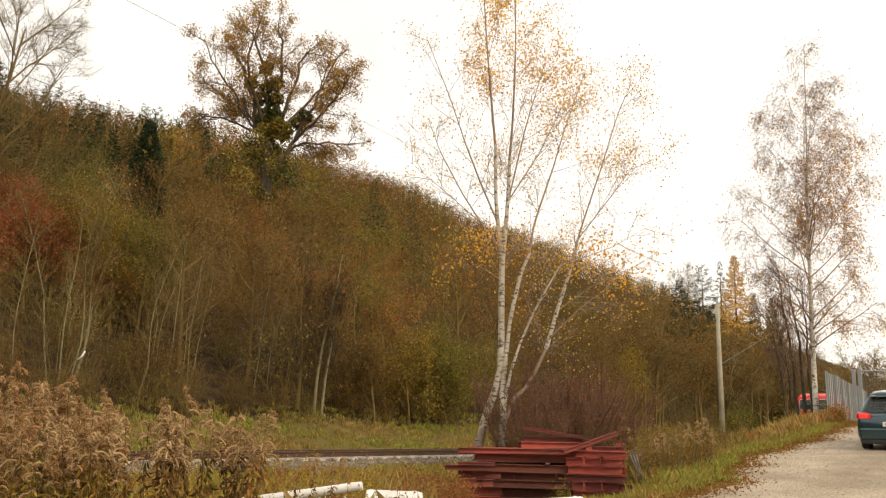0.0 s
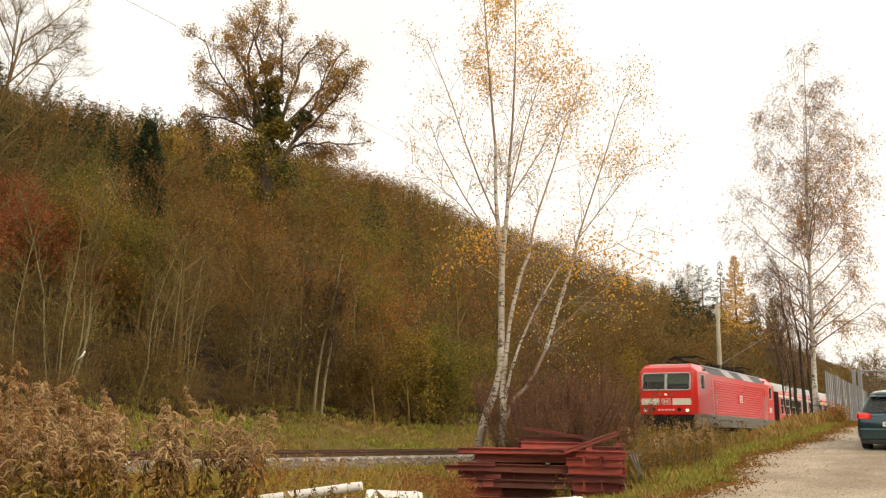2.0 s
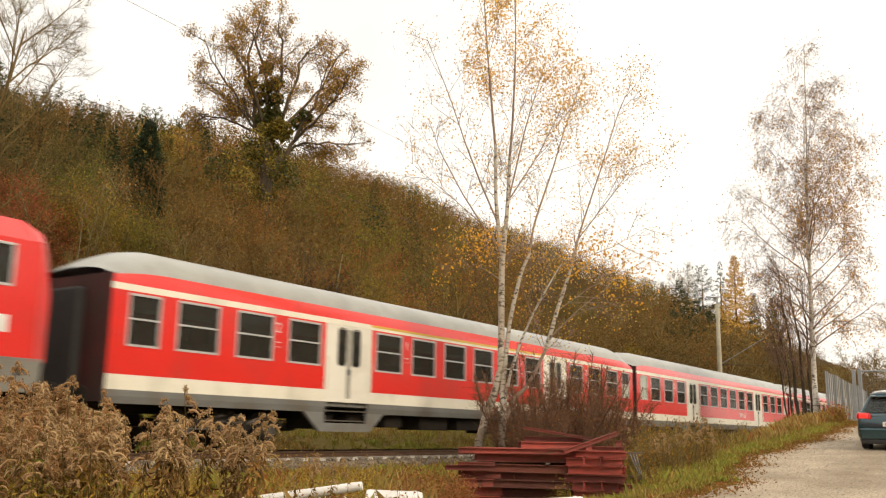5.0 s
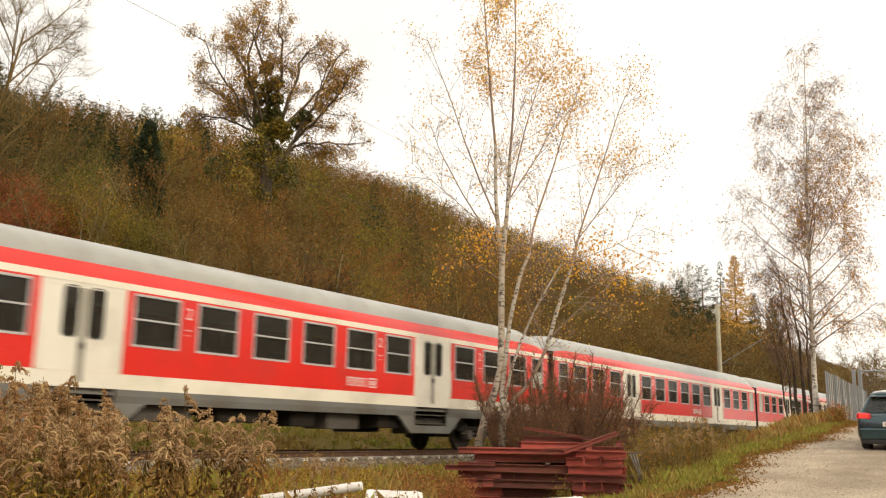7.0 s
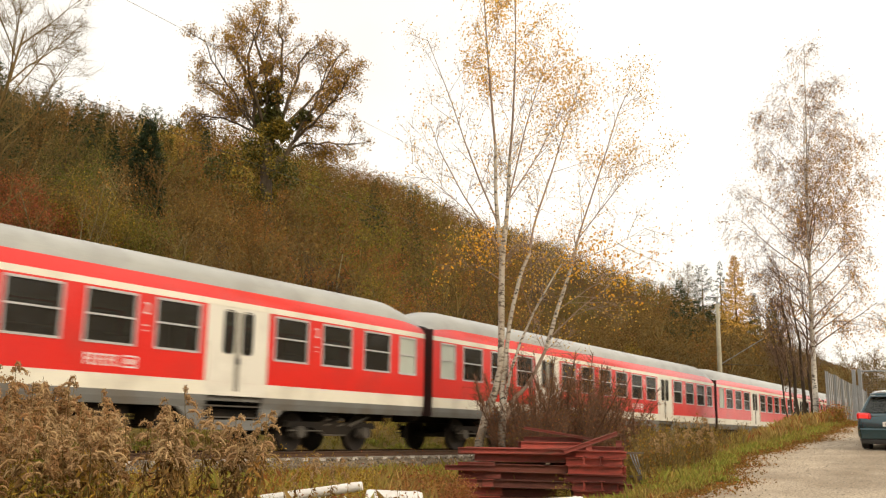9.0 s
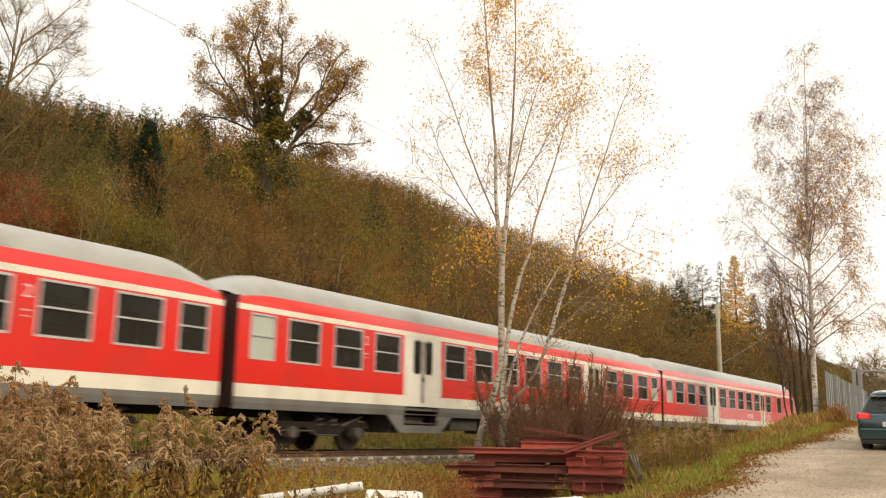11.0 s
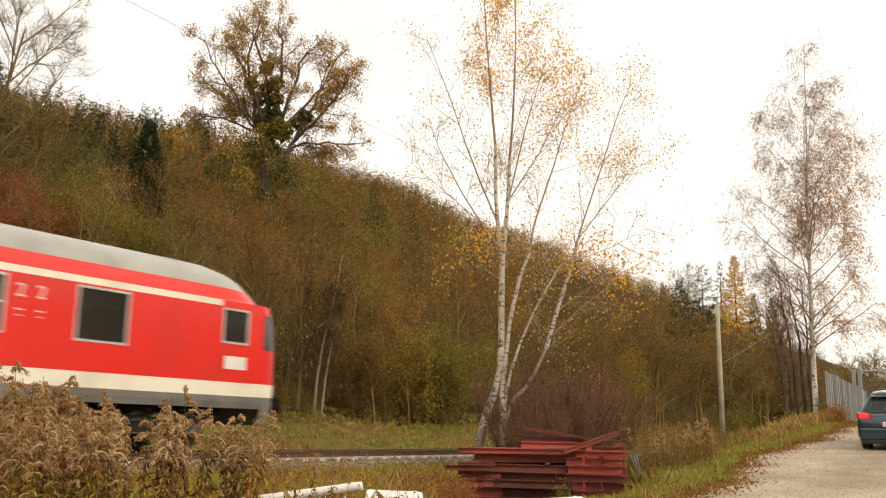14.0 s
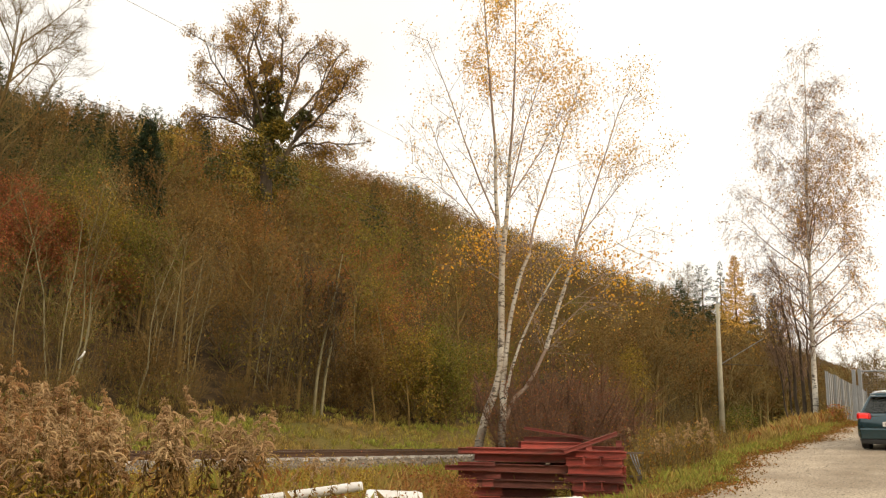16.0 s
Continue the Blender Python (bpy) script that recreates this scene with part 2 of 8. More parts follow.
# ================= mesh helpers =================
class Geo:
    """Vertices and faces of one mesh, gathered piece by piece."""

    def __init__(self):
        self.v, self.f = [], []

    def quad(self, a, b, c, d):
        i = len(self.v)
        self.v += [a, b, c, d]
        self.f.append((i, i + 1, i + 2, i + 3))
        return self

    def box(self, x0, x1, y0, y1, z0, z1):
        i = len(self.v)
        self.v += [(x, y, z) for z in (z0, z1) for y in (y0, y1) for x in (x0, x1)]
        self.f += [tuple(i + k for k in q) for q in ((0, 2, 3, 1), (4, 5, 7, 6), (0, 1, 5, 4), (2, 6, 7, 3), (0, 4, 6, 2), (1, 3, 7, 5))]
        return self

    def hexa(self, p):
        """Eight corners: four below, four above, in the same turn."""
        i = len(self.v)
        self.v += [tuple(q) for q in p]
        self.f += [tuple(i + k for k in q) for q in ((3, 2, 1, 0), (4, 5, 6, 7), (0, 1, 5, 4), (1, 2, 6, 5), (2, 3, 7, 6), (3, 0, 4, 7))]
        return self

    def tube(self, pts, radii, seg=8, caps=True):
        pts = [Vector(p) for p in pts]
        i0 = len(self.v)
        up = Vector((0.13, 0.21, 1.0))
        for k, p in enumerate(pts):
            d = (pts[min(k + 1, len(pts) - 1)] - pts[max(k - 1, 0)]).normalized()
            a = d.cross(up)
            if a.length < 0.05:
                a = d.cross(Vector((1, 0, 0)))
            a.normalize()
            b = d.cross(a)
            r = radii[k] if isinstance(radii, (list, tuple)) else radii
            for s in range(seg):
                t = 2 * math.pi * s / seg
                q = p + a * (math.cos(t) * r) + b * (math.sin(t) * r)
                self.v.append((q.x, q.y, q.z))
        for k in range(len(pts) - 1):
            for s in range(seg):
                a0, a1 = i0 + k * seg + s, i0 + k * seg + (s + 1) % seg
                self.f.append((a0, a1, a1 + seg, a0 + seg))
        if caps:
            self.f.append(tuple(i0 + s for s in reversed(range(seg))))
            self.f.append(tuple(i0 + (len(pts) - 1) * seg + s for s in range(seg)))
        return self

    def disc(self, c, axis, r, thick, seg=20):
        c, axis = Vector(c), Vector(axis).normalized()
        return self.tube([c - axis * thick / 2, c + axis * thick / 2], r, seg)

    def loft(self, rings, closed=False, caps=False):
        """Faces between rings of equal length; a ring is a list of points."""
        i0, n = len(self.v), len(rings[0])
        for r in rings:
            self.v += [tuple(p) for p in r]
        for k in range(len(rings) - 1):
            for s in range(n if closed else n - 1):
                a, b = i0 + k * n + s, i0 + k * n + (s + 1) % n
                self.f.append((a, b, b + n, a + n))
        if caps:
            self.f.append(tuple(i0 + s for s in reversed(range(n))))
            self.f.append(tuple(i0 + (len(rings) - 1) * n + s for s in range(n)))
        return self

    def mesh(self, name, material, smooth=False, weld=False):
        me = bpy.data.meshes.new(name)
        me.from_pydata(self.v, [], self.f)
        if weld:
            bm = bmesh.new()
            bm.from_mesh(me)
            bmesh.ops.remove_doubles(bm, verts=bm.verts, dist=0.0005)
            bmesh.ops.recalc_face_normals(bm, faces=bm.faces)
            bm.to_mesh(me)
            bm.free()
        me.materials.append(material)
        if smooth:
            me.polygons.foreach_set("use_smooth", [True] * len(me.polygons))
        me.update()
        return me


def part(name, g, material, parent=None, label="", smooth=False, bevel=0.0, solid=0.0, weld=False):
    """One mesh object under a thing or under a part; g is a Geo or a finished mesh."""
    me = g if isinstance(g, bpy.types.Mesh) else g.mesh(name, material, smooth, weld)
    ob = new(name, me)
    if parent:
        ob.parent = parent
    if label:
        ob["label"] = label
    if solid:
        so = ob.modifiers.new("solid", 'SOLIDIFY')
        so.thickness, so.offset = solid, -1
    if bevel:
        be = ob.modifiers.new("bevel", 'BEVEL')
        be.width, be.segments, be.limit_method, be.angle_limit = bevel, 2, 'ANGLE', radians(40)
    return ob


def thing(name, label, category, group="", at=None):
    ob = new(name)
    ob.empty_display_size = 0.3
    if at is not None:
        ob.matrix_basis = at
    return tagged(ob, label, category, group)


def tri_mesh(name, verts, tris, material, tint=None, smooth=False):
    """A mesh from arrays of points and triangles, with one tint for each point."""
    verts, tris = np.asarray(verts, dtype=np.float32), np.asarray(tris, dtype=np.int32)
    me = bpy.data.meshes.new(name)
    me.vertices.add(len(verts))
    me.vertices.foreach_set("co", verts.ravel())
    me.loops.add(tris.size)
    me.loops.foreach_set("vertex_index", tris.ravel())
    me.polygons.add(len(tris))
    me.polygons.foreach_set("loop_start", np.arange(0, tris.size, 3, dtype=np.int32))
    if tint is not None:
        at = me.attributes.new("tint", 'FLOAT', 'POINT')
        at.data.foreach_set("value", np.asarray(tint, dtype=np.float32))
    if smooth:
        me.polygons.foreach_set("use_smooth", np.ones(len(tris), dtype=bool))
    me.materials.append(material)
    me.update(calc_edges=True)
    me.validate()
    return me


class Plant:
    """Branches and leaves of a plant, as triangle arrays."""

    def __init__(self, seed):
        self.r = np.random.default_rng(seed)
        self.bp, self.bt, self.nb = [], [], 0      # branch tubes
        self.tips = []                             # places for leaves: point, direction

    def limb(self, pts, r0, r1, seg=5):
        """A tapered tube along pts, closed to a point at its end."""
        pts = np.asarray(pts, float)
        n = len(pts)
        d = np.gradient(pts, axis=0)
        d /= np.linalg.norm(d, axis=1)[:, None] + 1e-9
        a = np.cross(d, np.array([0.31, 0.17, 0.93]))
        a /= np.linalg.norm(a, axis=1)[:, None] + 1e-6
        b = np.cross(d, a)
        t = np.arange(seg) * 2 * np.pi / seg
        rr = np.linspace(r0, r1, n)
        ring = pts[:, None] + rr[:, None, None] * (np.cos(t)[None, :, None] * a[:, None] + np.sin(t)[None, :, None] * b[:, None])
        k, s = np.meshgrid(np.arange(n - 1), np.arange(seg), indexing="ij")
        i0, i1 = (k * seg + s).ravel(), (k * seg + (s + 1) % seg).ravel()
        tri = np.concatenate([np.stack([i0, i1, i1 + seg], 1), np.stack([i0, i1 + seg, i0 + seg], 1)])
        self.bp.append(ring.reshape(-1, 3))
        self.bt.append(tri + self.nb)
        self.nb += n * seg

    def spikes(self, p, d, length, r):
        """Many straight twigs at once: three-sided spikes."""
        p, d, length, r = np.asarray(p, float), np.asarray(d, float), np.asarray(length, float), np.asarray(r, float)
        m = len(p)
        a = np.cross(d, self.r.normal(size=(m, 3)))
        a /= np.linalg.norm(a, axis=1)[:, None] + 1e-9
        b = np.cross(d, a)
        base = [p + r[:, None] * (math.cos(t) * a + math.sin(t) * b) for t in (0, 2.094, 4.189)]
        tip = p + d * length[:, None]
        v = np.stack(base + [tip], 1).reshape(-1, 3)
        i = np.arange(m)[:, None] * 4 + self.nb
        tri = np.concatenate([i + np.array(q)[None] for q in ((0, 1, 3), (1, 2, 3), (2, 0, 3))])
        self.bp.append(v)
        self.bt.append(tri)
        self.nb += m * 4

    def slivers(self, p, d, length, r):
        """Fine far twigs: one narrow triangle each."""
        p, d, length, r = np.asarray(p, float), np.asarray(d, float), np.asarray(length, float), np.asarray(r, float)
        m = len(p)
        a = np.cross(d, self.r.normal(size=(m, 3)))
        a /= np.linalg.norm(a, axis=1)[:, None] + 1e-9
        v = np.stack([p - a * r[:, None], p + a * r[:, None], p + d * length[:, None]], 1).reshape(-1, 3)
        self.bp.append(v)
        self.bt.append(np.arange(3 * m).reshape(-1, 3) + self.nb)
        self.nb += m * 3

    def bend(self, p, d, length, n, wander, lift=0.0):
        """A wandering line of n points from p towards d."""
        pts, p, d = [np.array(p, float)], np.array(p, float), np.array(d, float)
        for _ in range(n - 1):
            d = d + self.r.normal(size=3) * wander + np.array([0, 0, lift])
            d /= np.linalg.norm(d)
            p = p + d * length / (n - 1)
            pts.append(p)
        return np.array(pts), d

    def branch(self, p, d, length, r, level, opt):
        """A branch with its side branches, down to twigs, by the options of its kind."""
        n = 5 if level < 1 else 3 if level > 1 or opt.get("thin") else 4
        pts, _ = self.bend(p, d, length, n, opt["wander"], opt["lift"][level])
        self.limb(pts, r, r * 0.28, (5, 3 if opt.get("thin") else 4, 3, 3, 3)[level])
        if level >= opt["levels"]:
            self.tips += [(q, pts[-1] - pts[0]) for q in pts[1:]]
            m = opt["twigs"]
            if m:
                k = self.r.uniform(0.15, 1, m) * (n - 1)
                i = np.minimum(k.astype(int), n - 2)
                base = pts[i] + (pts[i + 1] - pts[i]) * (k - i)[:, None]
                dd = pts[-1] - pts[0]
                dd = dd / (np.linalg.norm(dd) + 1e-9)
                way = dd * 0.7 + self.r.normal(size=(m, 3)) * 0.55 + np.array([0, 0, opt["twig_lift"]])
                way /= np.linalg.norm(way, axis=1)[:, None]
                ln = self.r.uniform(0.5, 1.2, m) * opt["twig_len"]
                (self.slivers if opt.get("thin") else self.spikes)(base, way, ln, np.full(m, opt["twig_r"]))
                self.tips += [(b0 + w0 * l0 * u, w0) for b0, w0, l0 in zip(base, way, ln) for u in (0.55, 1.0)]
            return
        m = opt["kids"][level]
        for q in range(m):
            k = self.r.uniform(opt["from"][level], 0.97) * (n - 1)
            i = min(int(k), n - 2)
            base = pts[i] + (pts[i + 1] - pts[i]) * (k - i)
            dd = pts[i + 1] - pts[i]
            dd /= np.linalg.norm(dd)
            side = np.cross(dd, self.r.normal(size=3))
            side /= np.linalg.norm(side) + 1e-9
            ang = radians(self.r.uniform(*opt["angle"][level]))
            way = dd * math.cos(ang) + side * math.sin(ang)
            share = 1 - 0.55 * k / (n - 1)
            self.branch(base, way, length * opt["ratio"][level] * share * self.r.uniform(0.75, 1.2), r * 0.5 * share + 0.002, level + 1, opt)

    def wood(self):
        return np.concatenate(self.bp), np.concatenate(self.bt)

    def leaves(self, count, size, droop=0.0, spread=0.12, keep=None, flakes=False):
        """Small pointed leaves round the twigs: two triangles each."""
        pts = np.array([t[0] for t in self.tips])
        if keep is not None:
            pts = pts[keep(pts)]
        if not len(pts):
            return np.zeros((0, 3)), np.zeros((0, 3), int)
        p = pts[self.r.integers(0, len(pts), count)] + self.r.normal(size=(count, 3)) * spread
        return leaf_flakes(self.r, p, size, droop) if flakes else leaf_quads(self.r, p, size, droop)


def leaf_quads(r, p, size, droop=0.0, wide=0.36, way=None):
    m = len(p)
    a = r.normal(size=(m, 3)) * (1.0 if way is None else 0.28) + np.array([0, 0, -droop])
    if way is not None:
        a = a + way
    a /= np.linalg.norm(a, axis=1)[:, None]
    b = np.cross(a, r.normal(size=(m, 3)))
    b /= np.linalg.norm(b, axis=1)[:, None] + 1e-9
    s = (size * r.uniform(0.6, 1.3, m))[:, None]
    n = np.cross(a, b)
    v = np.stack([p, p + a * s * 0.5 + b * s * wide + n * s * 0.1, p + a * s, p + a * s * 0.5 - b * s * wide + n * s * 0.1], 1).reshape(-1, 3)
    i = np.arange(m)[:, None] * 4
    return v, np.concatenate([i + np.array([[0, 1, 2]]), i + np.array([[0, 2, 3]])])


def leaf_flakes(r, p, size, droop=0.0):
    """One triangle a leaf, for what is far off."""
    m = len(p)
    a = r.normal(size=(m, 3)) + np.array([0, 0, -droop])
    a /= np.linalg.norm(a, axis=1)[:, None]
    b = np.cross(a, r.normal(size=(m, 3)))
    b /= np.linalg.norm(b, axis=1)[:, None] + 1e-9
    s = (size * r.uniform(0.6, 1.3, m))[:, None]
    v = np.stack([p - b * s * 0.4, p + b * s * 0.4, p + a * s * 1.1], 1).reshape(-1, 3)
    return v, np.arange(3 * m).reshape(-1, 3)


def scatter(templates, places, r):
    """Joins copies of the templates (points, triangles) at (x, y, z, scale, tint): points, triangles, tints."""
    vs, ts, cs, n = [], [], [], 0
    for x, y, z, s, c in places:
        v, t = templates[int(r.integers(0, len(templates)))]
        a = r.uniform(0, 2 * np.pi)
        ca, sa = math.cos(a) * s, math.sin(a) * s
        w = np.empty_like(v)
        w[:, 0] = v[:, 0] * ca - v[:, 1] * sa + x
        w[:, 1] = v[:, 0] * sa + v[:, 1] * ca + y
        w[:, 2] = v[:, 2] * s * r.uniform(0.9, 1.15) + z
        vs.append(w)
        ts.append(t + n)
        cs.append(np.full(len(v), c))
        n += len(v)
    return np.concatenate(vs), np.concatenate(ts), np.concatenate(cs)


# ================= ground =================
TRACK_Y = 16.41


def ramp(x):
    x = np.asarray(x, float)
    return np.where(x < 10, -0.9, np.where(x < 38, -0.9 + 0.0725 * (x - 10), 1.13 + 0.4 * (1 - np.exp(-np.maximum(x - 38, 0) / 20.0))))


def step(a, b, t):
    t = np.clip((np.asarray(t, float) - a) / (b - a), 0, 1)
    return t * t * (3 - 2 * t)


def lane_line(x):
    """The lane's smooth edge towards the railway."""
    return np.interp(x, [6, 15.5, 22, 40, 60], [4.7, 5.3, 6.35, 6.5, 6.9])


def gz(x, y):
    """Height of the ground: a lane that climbs beside the line, the flat trackbed, a verge and the wooded slope behind it."""
    x, y = np.asarray(x, float), np.asarray(y, float)
    low = np.where(x < 17, -0.85, np.where(x < 34, -0.85 + 0.0994 * (x - 17), ramp(x)))
    edge = lane_line(x)
    near = ramp(x) + (low - ramp(x)) * step(edge + 0.3, edge + 2.1, y)
    bump = 0.05 * np.sin(x * 1.3 + y * 0.7) * np.sin(y * 1.9 - x * 0.4) + 0.04 * np.sin(x * 0.45 + 2) * np.sin(y * 0.8 + 1)
    near = near + bump * step(edge + 0.5, edge + 2.2, y)
    # the bank falls to the trackbed, early where the lane runs high beside it
    brow = np.interp(x, [19, 25, 31, 40, 48], [10.2, 8.0, 7.7, 8.7, 10.4])
    z = near + (-0.46 - near) * step(brow, brow + np.interp(x, [19, 25], [3.4, 2.4]), y)
    verge = -0.46 + 1.30 * step(18.8, 24.5, y) + bump * step(19.5, 21, y)
    z = np.where(y > 18.8, verge, z)
    rise = np.maximum(y - 24.0, 0)
    rough = 0.9 * np.sin(x * 0.09 + 1.0) * np.sin(y * 0.13) + 0.4 * np.sin(x * 0.23 + y * 0.19)
    hill = 0.48 * (0.78 + 0.24 * step(30, 150, x)) * np.minimum(rise, 104) + rough * step(2, 25, rise) + 0.05 * np.maximum(rise - 104, 0) * (rise < 400)
    return np.where(y > 24.0, z + hill, z)


def g1(x, y):
    return float(gz(x, y))


M_GROUND = mat("leaf_litter_and_soil", (0.130, 0.086, 0.028), (0.175, 0.125, 0.038), 0.35, 0.95, 0.5, 9, fine=0.4, spec=0.1,
               dirt=(0.130, 0.125, 0.028), dirt_amount=0.75, dirt_scale=0.22)


def wooded_floor(m):
    """Past the verge the grass gives way to leaf litter, its colour darkened for the wood's shade."""
    n, l = m.node_tree.nodes, m.node_tree.links
    b = n['Principled BSDF']
    grass = b.inputs['Base Color'].links[0].from_socket
    co = n.new("ShaderNodeTexCoord")
    sep = n.new("ShaderNodeSeparateXYZ")
    l.new(co.outputs['Object'], sep.inputs[0])
    no = n.new("ShaderNodeTexNoise")
    no.inputs['Scale'].default_value = 0.6
    l.new(co.outputs['Object'], no.inputs['Vector'])
    ad = n.new("ShaderNodeMath")
    ad.operation = 'MULTIPLY_ADD'
    ad.inputs[1].default_value = 3.0
    l.new(no.outputs['Fac'], ad.inputs[0])
    l.new(sep.outputs['Y'], ad.inputs[2])
    mr = n.new("ShaderNodeMapRange")
    mr.inputs['From Min'].default_value, mr.inputs['From Max'].default_value = 24.8, 26.2
    l.new(ad.outputs[0], mr.inputs['Value'])
    no2 = n.new("ShaderNodeTexNoise")
    no2.inputs['Scale'].default_value, no2.inputs['Detail'].default_value = 1.5, 8
    l.new(co.outputs['Object'], no2.inputs['Vector'])
    rp = n.new("ShaderNodeValToRGB")
    # litter browns, set low to paint in the shade between the stems
    rp.color_ramp.elements[0].position, rp.color_ramp.elements[0].color = 0.35, (0.022, 0.014, 0.006, 1)
    rp.color_ramp.elements[1].position, rp.color_ramp.elements[1].color = 0.70, (0.075, 0.045, 0.018, 1)
    l.new(no2.outputs['Fac'], rp.inputs['Fac'])
    mx = n.new("ShaderNodeMix")
    mx.data_type = 'RGBA'
    l.new(mr.outputs[0], mx.inputs['Factor'])
    l.new(grass, mx.inputs['A'])
    l.new(rp.outputs['Color'], mx.inputs['B'])
    l.new(mx.outputs['Result'], b.inputs['Base Color'])


wooded_floor(M_GROUND)


def grid_sheet(xs, ys, height):
    gx, gy = np.meshgrid(xs, ys, indexing="ij")
    v = np.stack([gx, gy, height(gx, gy)], -1).reshape(-1, 3)
    nx, ny = len(xs), len(ys)
    i = (np.arange(nx - 1)[:, None] * ny + np.arange(ny - 1)[None]).ravel()
    return v, np.concatenate([np.stack([i, i + ny, i + ny + 1], 1), np.stack([i, i + ny + 1, i + 1], 1)])


def build_ground():
    xs = np.concatenate([[-3000, -1200, -500, -200, -90, -40, -20, -10], np.arange(-5, 75, 0.5), np.arange(75, 200, 3), np.arange(200, 620, 12), [700, 900, 1300, 2000, 3200]])
    ys = np.concatenate([[-3000, -1200, -500, -200, -90, -40, -20, -10], np.arange(-6, 26, 0.5), np.arange(26, 135, 2.5), [140, 160, 200, 300, 420, 700, 1300, 3000]])
    v, t = grid_sheet(xs, ys, gz)
    tagged(new("ground", tri_mesh("ground", v, t, M_GROUND, smooth=True)), "leaf-strewn soil and grass sloping up to a wooded hillside", "ground", kind="structure")


build_ground()

M_ROAD = mat("pale_gravel_lane", (0.45, 0.362, 0.262), (0.33, 0.262, 0.185), 0.8, 0.95, 0.6, 26, fine=0.45, dirt=(0.175, 0.128, 0.078), dirt_amount=0.85, dirt_scale=0.45)


def lane_edge(x):
    return lane_line(x) + 0.16 * np.sin(x * 1.7) + 0.10 * np.sin(x * 4.1 + 1) + 0.12 * np.sin(x * 0.6)


def build_lane():
    xs = np.arange(-6, 66, 0.4)
    v, us = [], np.linspace(0, 1, 26)
    for x in xs:
        e = float(lane_edge(x))
        for u in us:
            y = -2.2 + (e + 2.2) * u
            v.append((x, y, g1(x, y) + 0.03 * (1 - u ** 10) - 0.012 * (u == 1)))
    n = len(us)
    i = (np.arange(len(xs) - 1)[:, None] * n + np.arange(n - 1)[None]).ravel()
    t = np.concatenate([np.stack([i, i + n, i + n + 1], 1), np.stack([i, i + n + 1, i + 1], 1)])
    tagged(new("road", tri_mesh("road", v, t, M_ROAD, smooth=True)), "pale gravel lane climbing beside the railway", "road", kind="structure")


build_lane()


# ================= railway track =================
def build_track():
    bed = Geo()
    xs = np.arange(-40, 330, 1.0)
    prof = [(13.55, -0.5), (14.30, -0.29), (15.0, -0.26), (15.17, -0.19), (TRACK_Y, -0.160), (17.5, -0.163), (17.8, -0.235), (18.5, -0.27), (19.3, -0.5)]
    bed.loft([[(x, y + 0.05 * math.sin(x * 1.3 + k), z + 0.015 * math.sin(x * 2.1 + k * 2)) for k, (y, z) in enumerate(prof)] for x in xs])
    tagged(part("ballast_bed", bed, M_BED), "grey-brown stone ballast under the single railway line", "ballast", kind="structure")
    r = np.random.default_rng(3)
    # loose ballast stones on the near shoulder
    n = 5600
    x, y = r.uniform(6, 34, n), np.where(r.random(n) < 0.8, r.uniform(13.7, 15.2, n), r.uniform(15.1, 17.6, n))
    z = np.interp(y, [p[0] for p in prof], [p[1] for p in prof])
    octa = np.array([(1, 0, 0), (0, 1, 0), (-1, 0, 0), (0, -1, 0), (0, 0, 1), (0, 0, -1)], float)
    tri = np.array([(0, 1, 4), (1, 2, 4), (2, 3, 4), (3, 0, 4), (1, 0, 5), (2, 1, 5), (3, 2, 5), (0, 3, 5)])
    s = r.uniform(0.022, 0.055, n)
    v = octa[None] * s[:, None, None] * r.uniform(0.6, 1.3, (n, 6, 3))
    v += np.stack([x, y, z + 0.01], 1)[:, None]
    t = (tri[None] + np.arange(n)[:, None, None] * 6).reshape(-1, 3)
    tagged(new("ballast_stones", tri_mesh("ballast_stones", v.reshape(-1, 3), t, M_BALLAST)), "loose grey and brown ballast stones along the track", "stones", kind="stuff")

    line = thing("railway_track", "rusty steel rails on pale concrete sleepers in ballast", "railway track")
    for side in (-1, 1):
        yc = TRACK_Y + side * 0.7525
        sec = [(-0.036, 0.0), (0.036, 0.0), (0.036, -0.03), (0.010, -0.045), (0.010, -0.13), (0.07, -0.15), (0.07, -0.16), (-0.07, -0.16), (-0.07, -0.15), (-0.010, -0.13), (-0.010, -0.045), (-0.036, -0.03)]
        g = Geo()
        g.loft([[(x, yc + a, b) for a, b in sec] for x in (-60, 0, 30, 60, 400)], closed=True, caps=True)
        rail = part("rail", g, M_STEEL, line)
        head = Geo().box(-60, 400, yc - 0.028, yc + 0.028, 0.0, 0.004)
        part("rail_head", head, M_RAILTOP, rail, "polished running surface")
    sl = Geo()
    sl.hexa([(-0.13, -1.3, -0.36), (0.13, -1.3, -0.36), (0.13, 1.3, -0.36), (-0.13, 1.3, -0.36), (-0.10, -1.27, -0.165), (0.10, -1.27, -0.165), (0.10, 1.27, -0.165), (-0.10, 1.27, -0.165)])
    me = sl.mesh("sleeper", M_CONC)
    for k in range(180):
        o = part("sleeper", me, M_CONC, line)
        o.location = (-12 + k * 0.63, TRACK_Y, 0.026)


build_track()


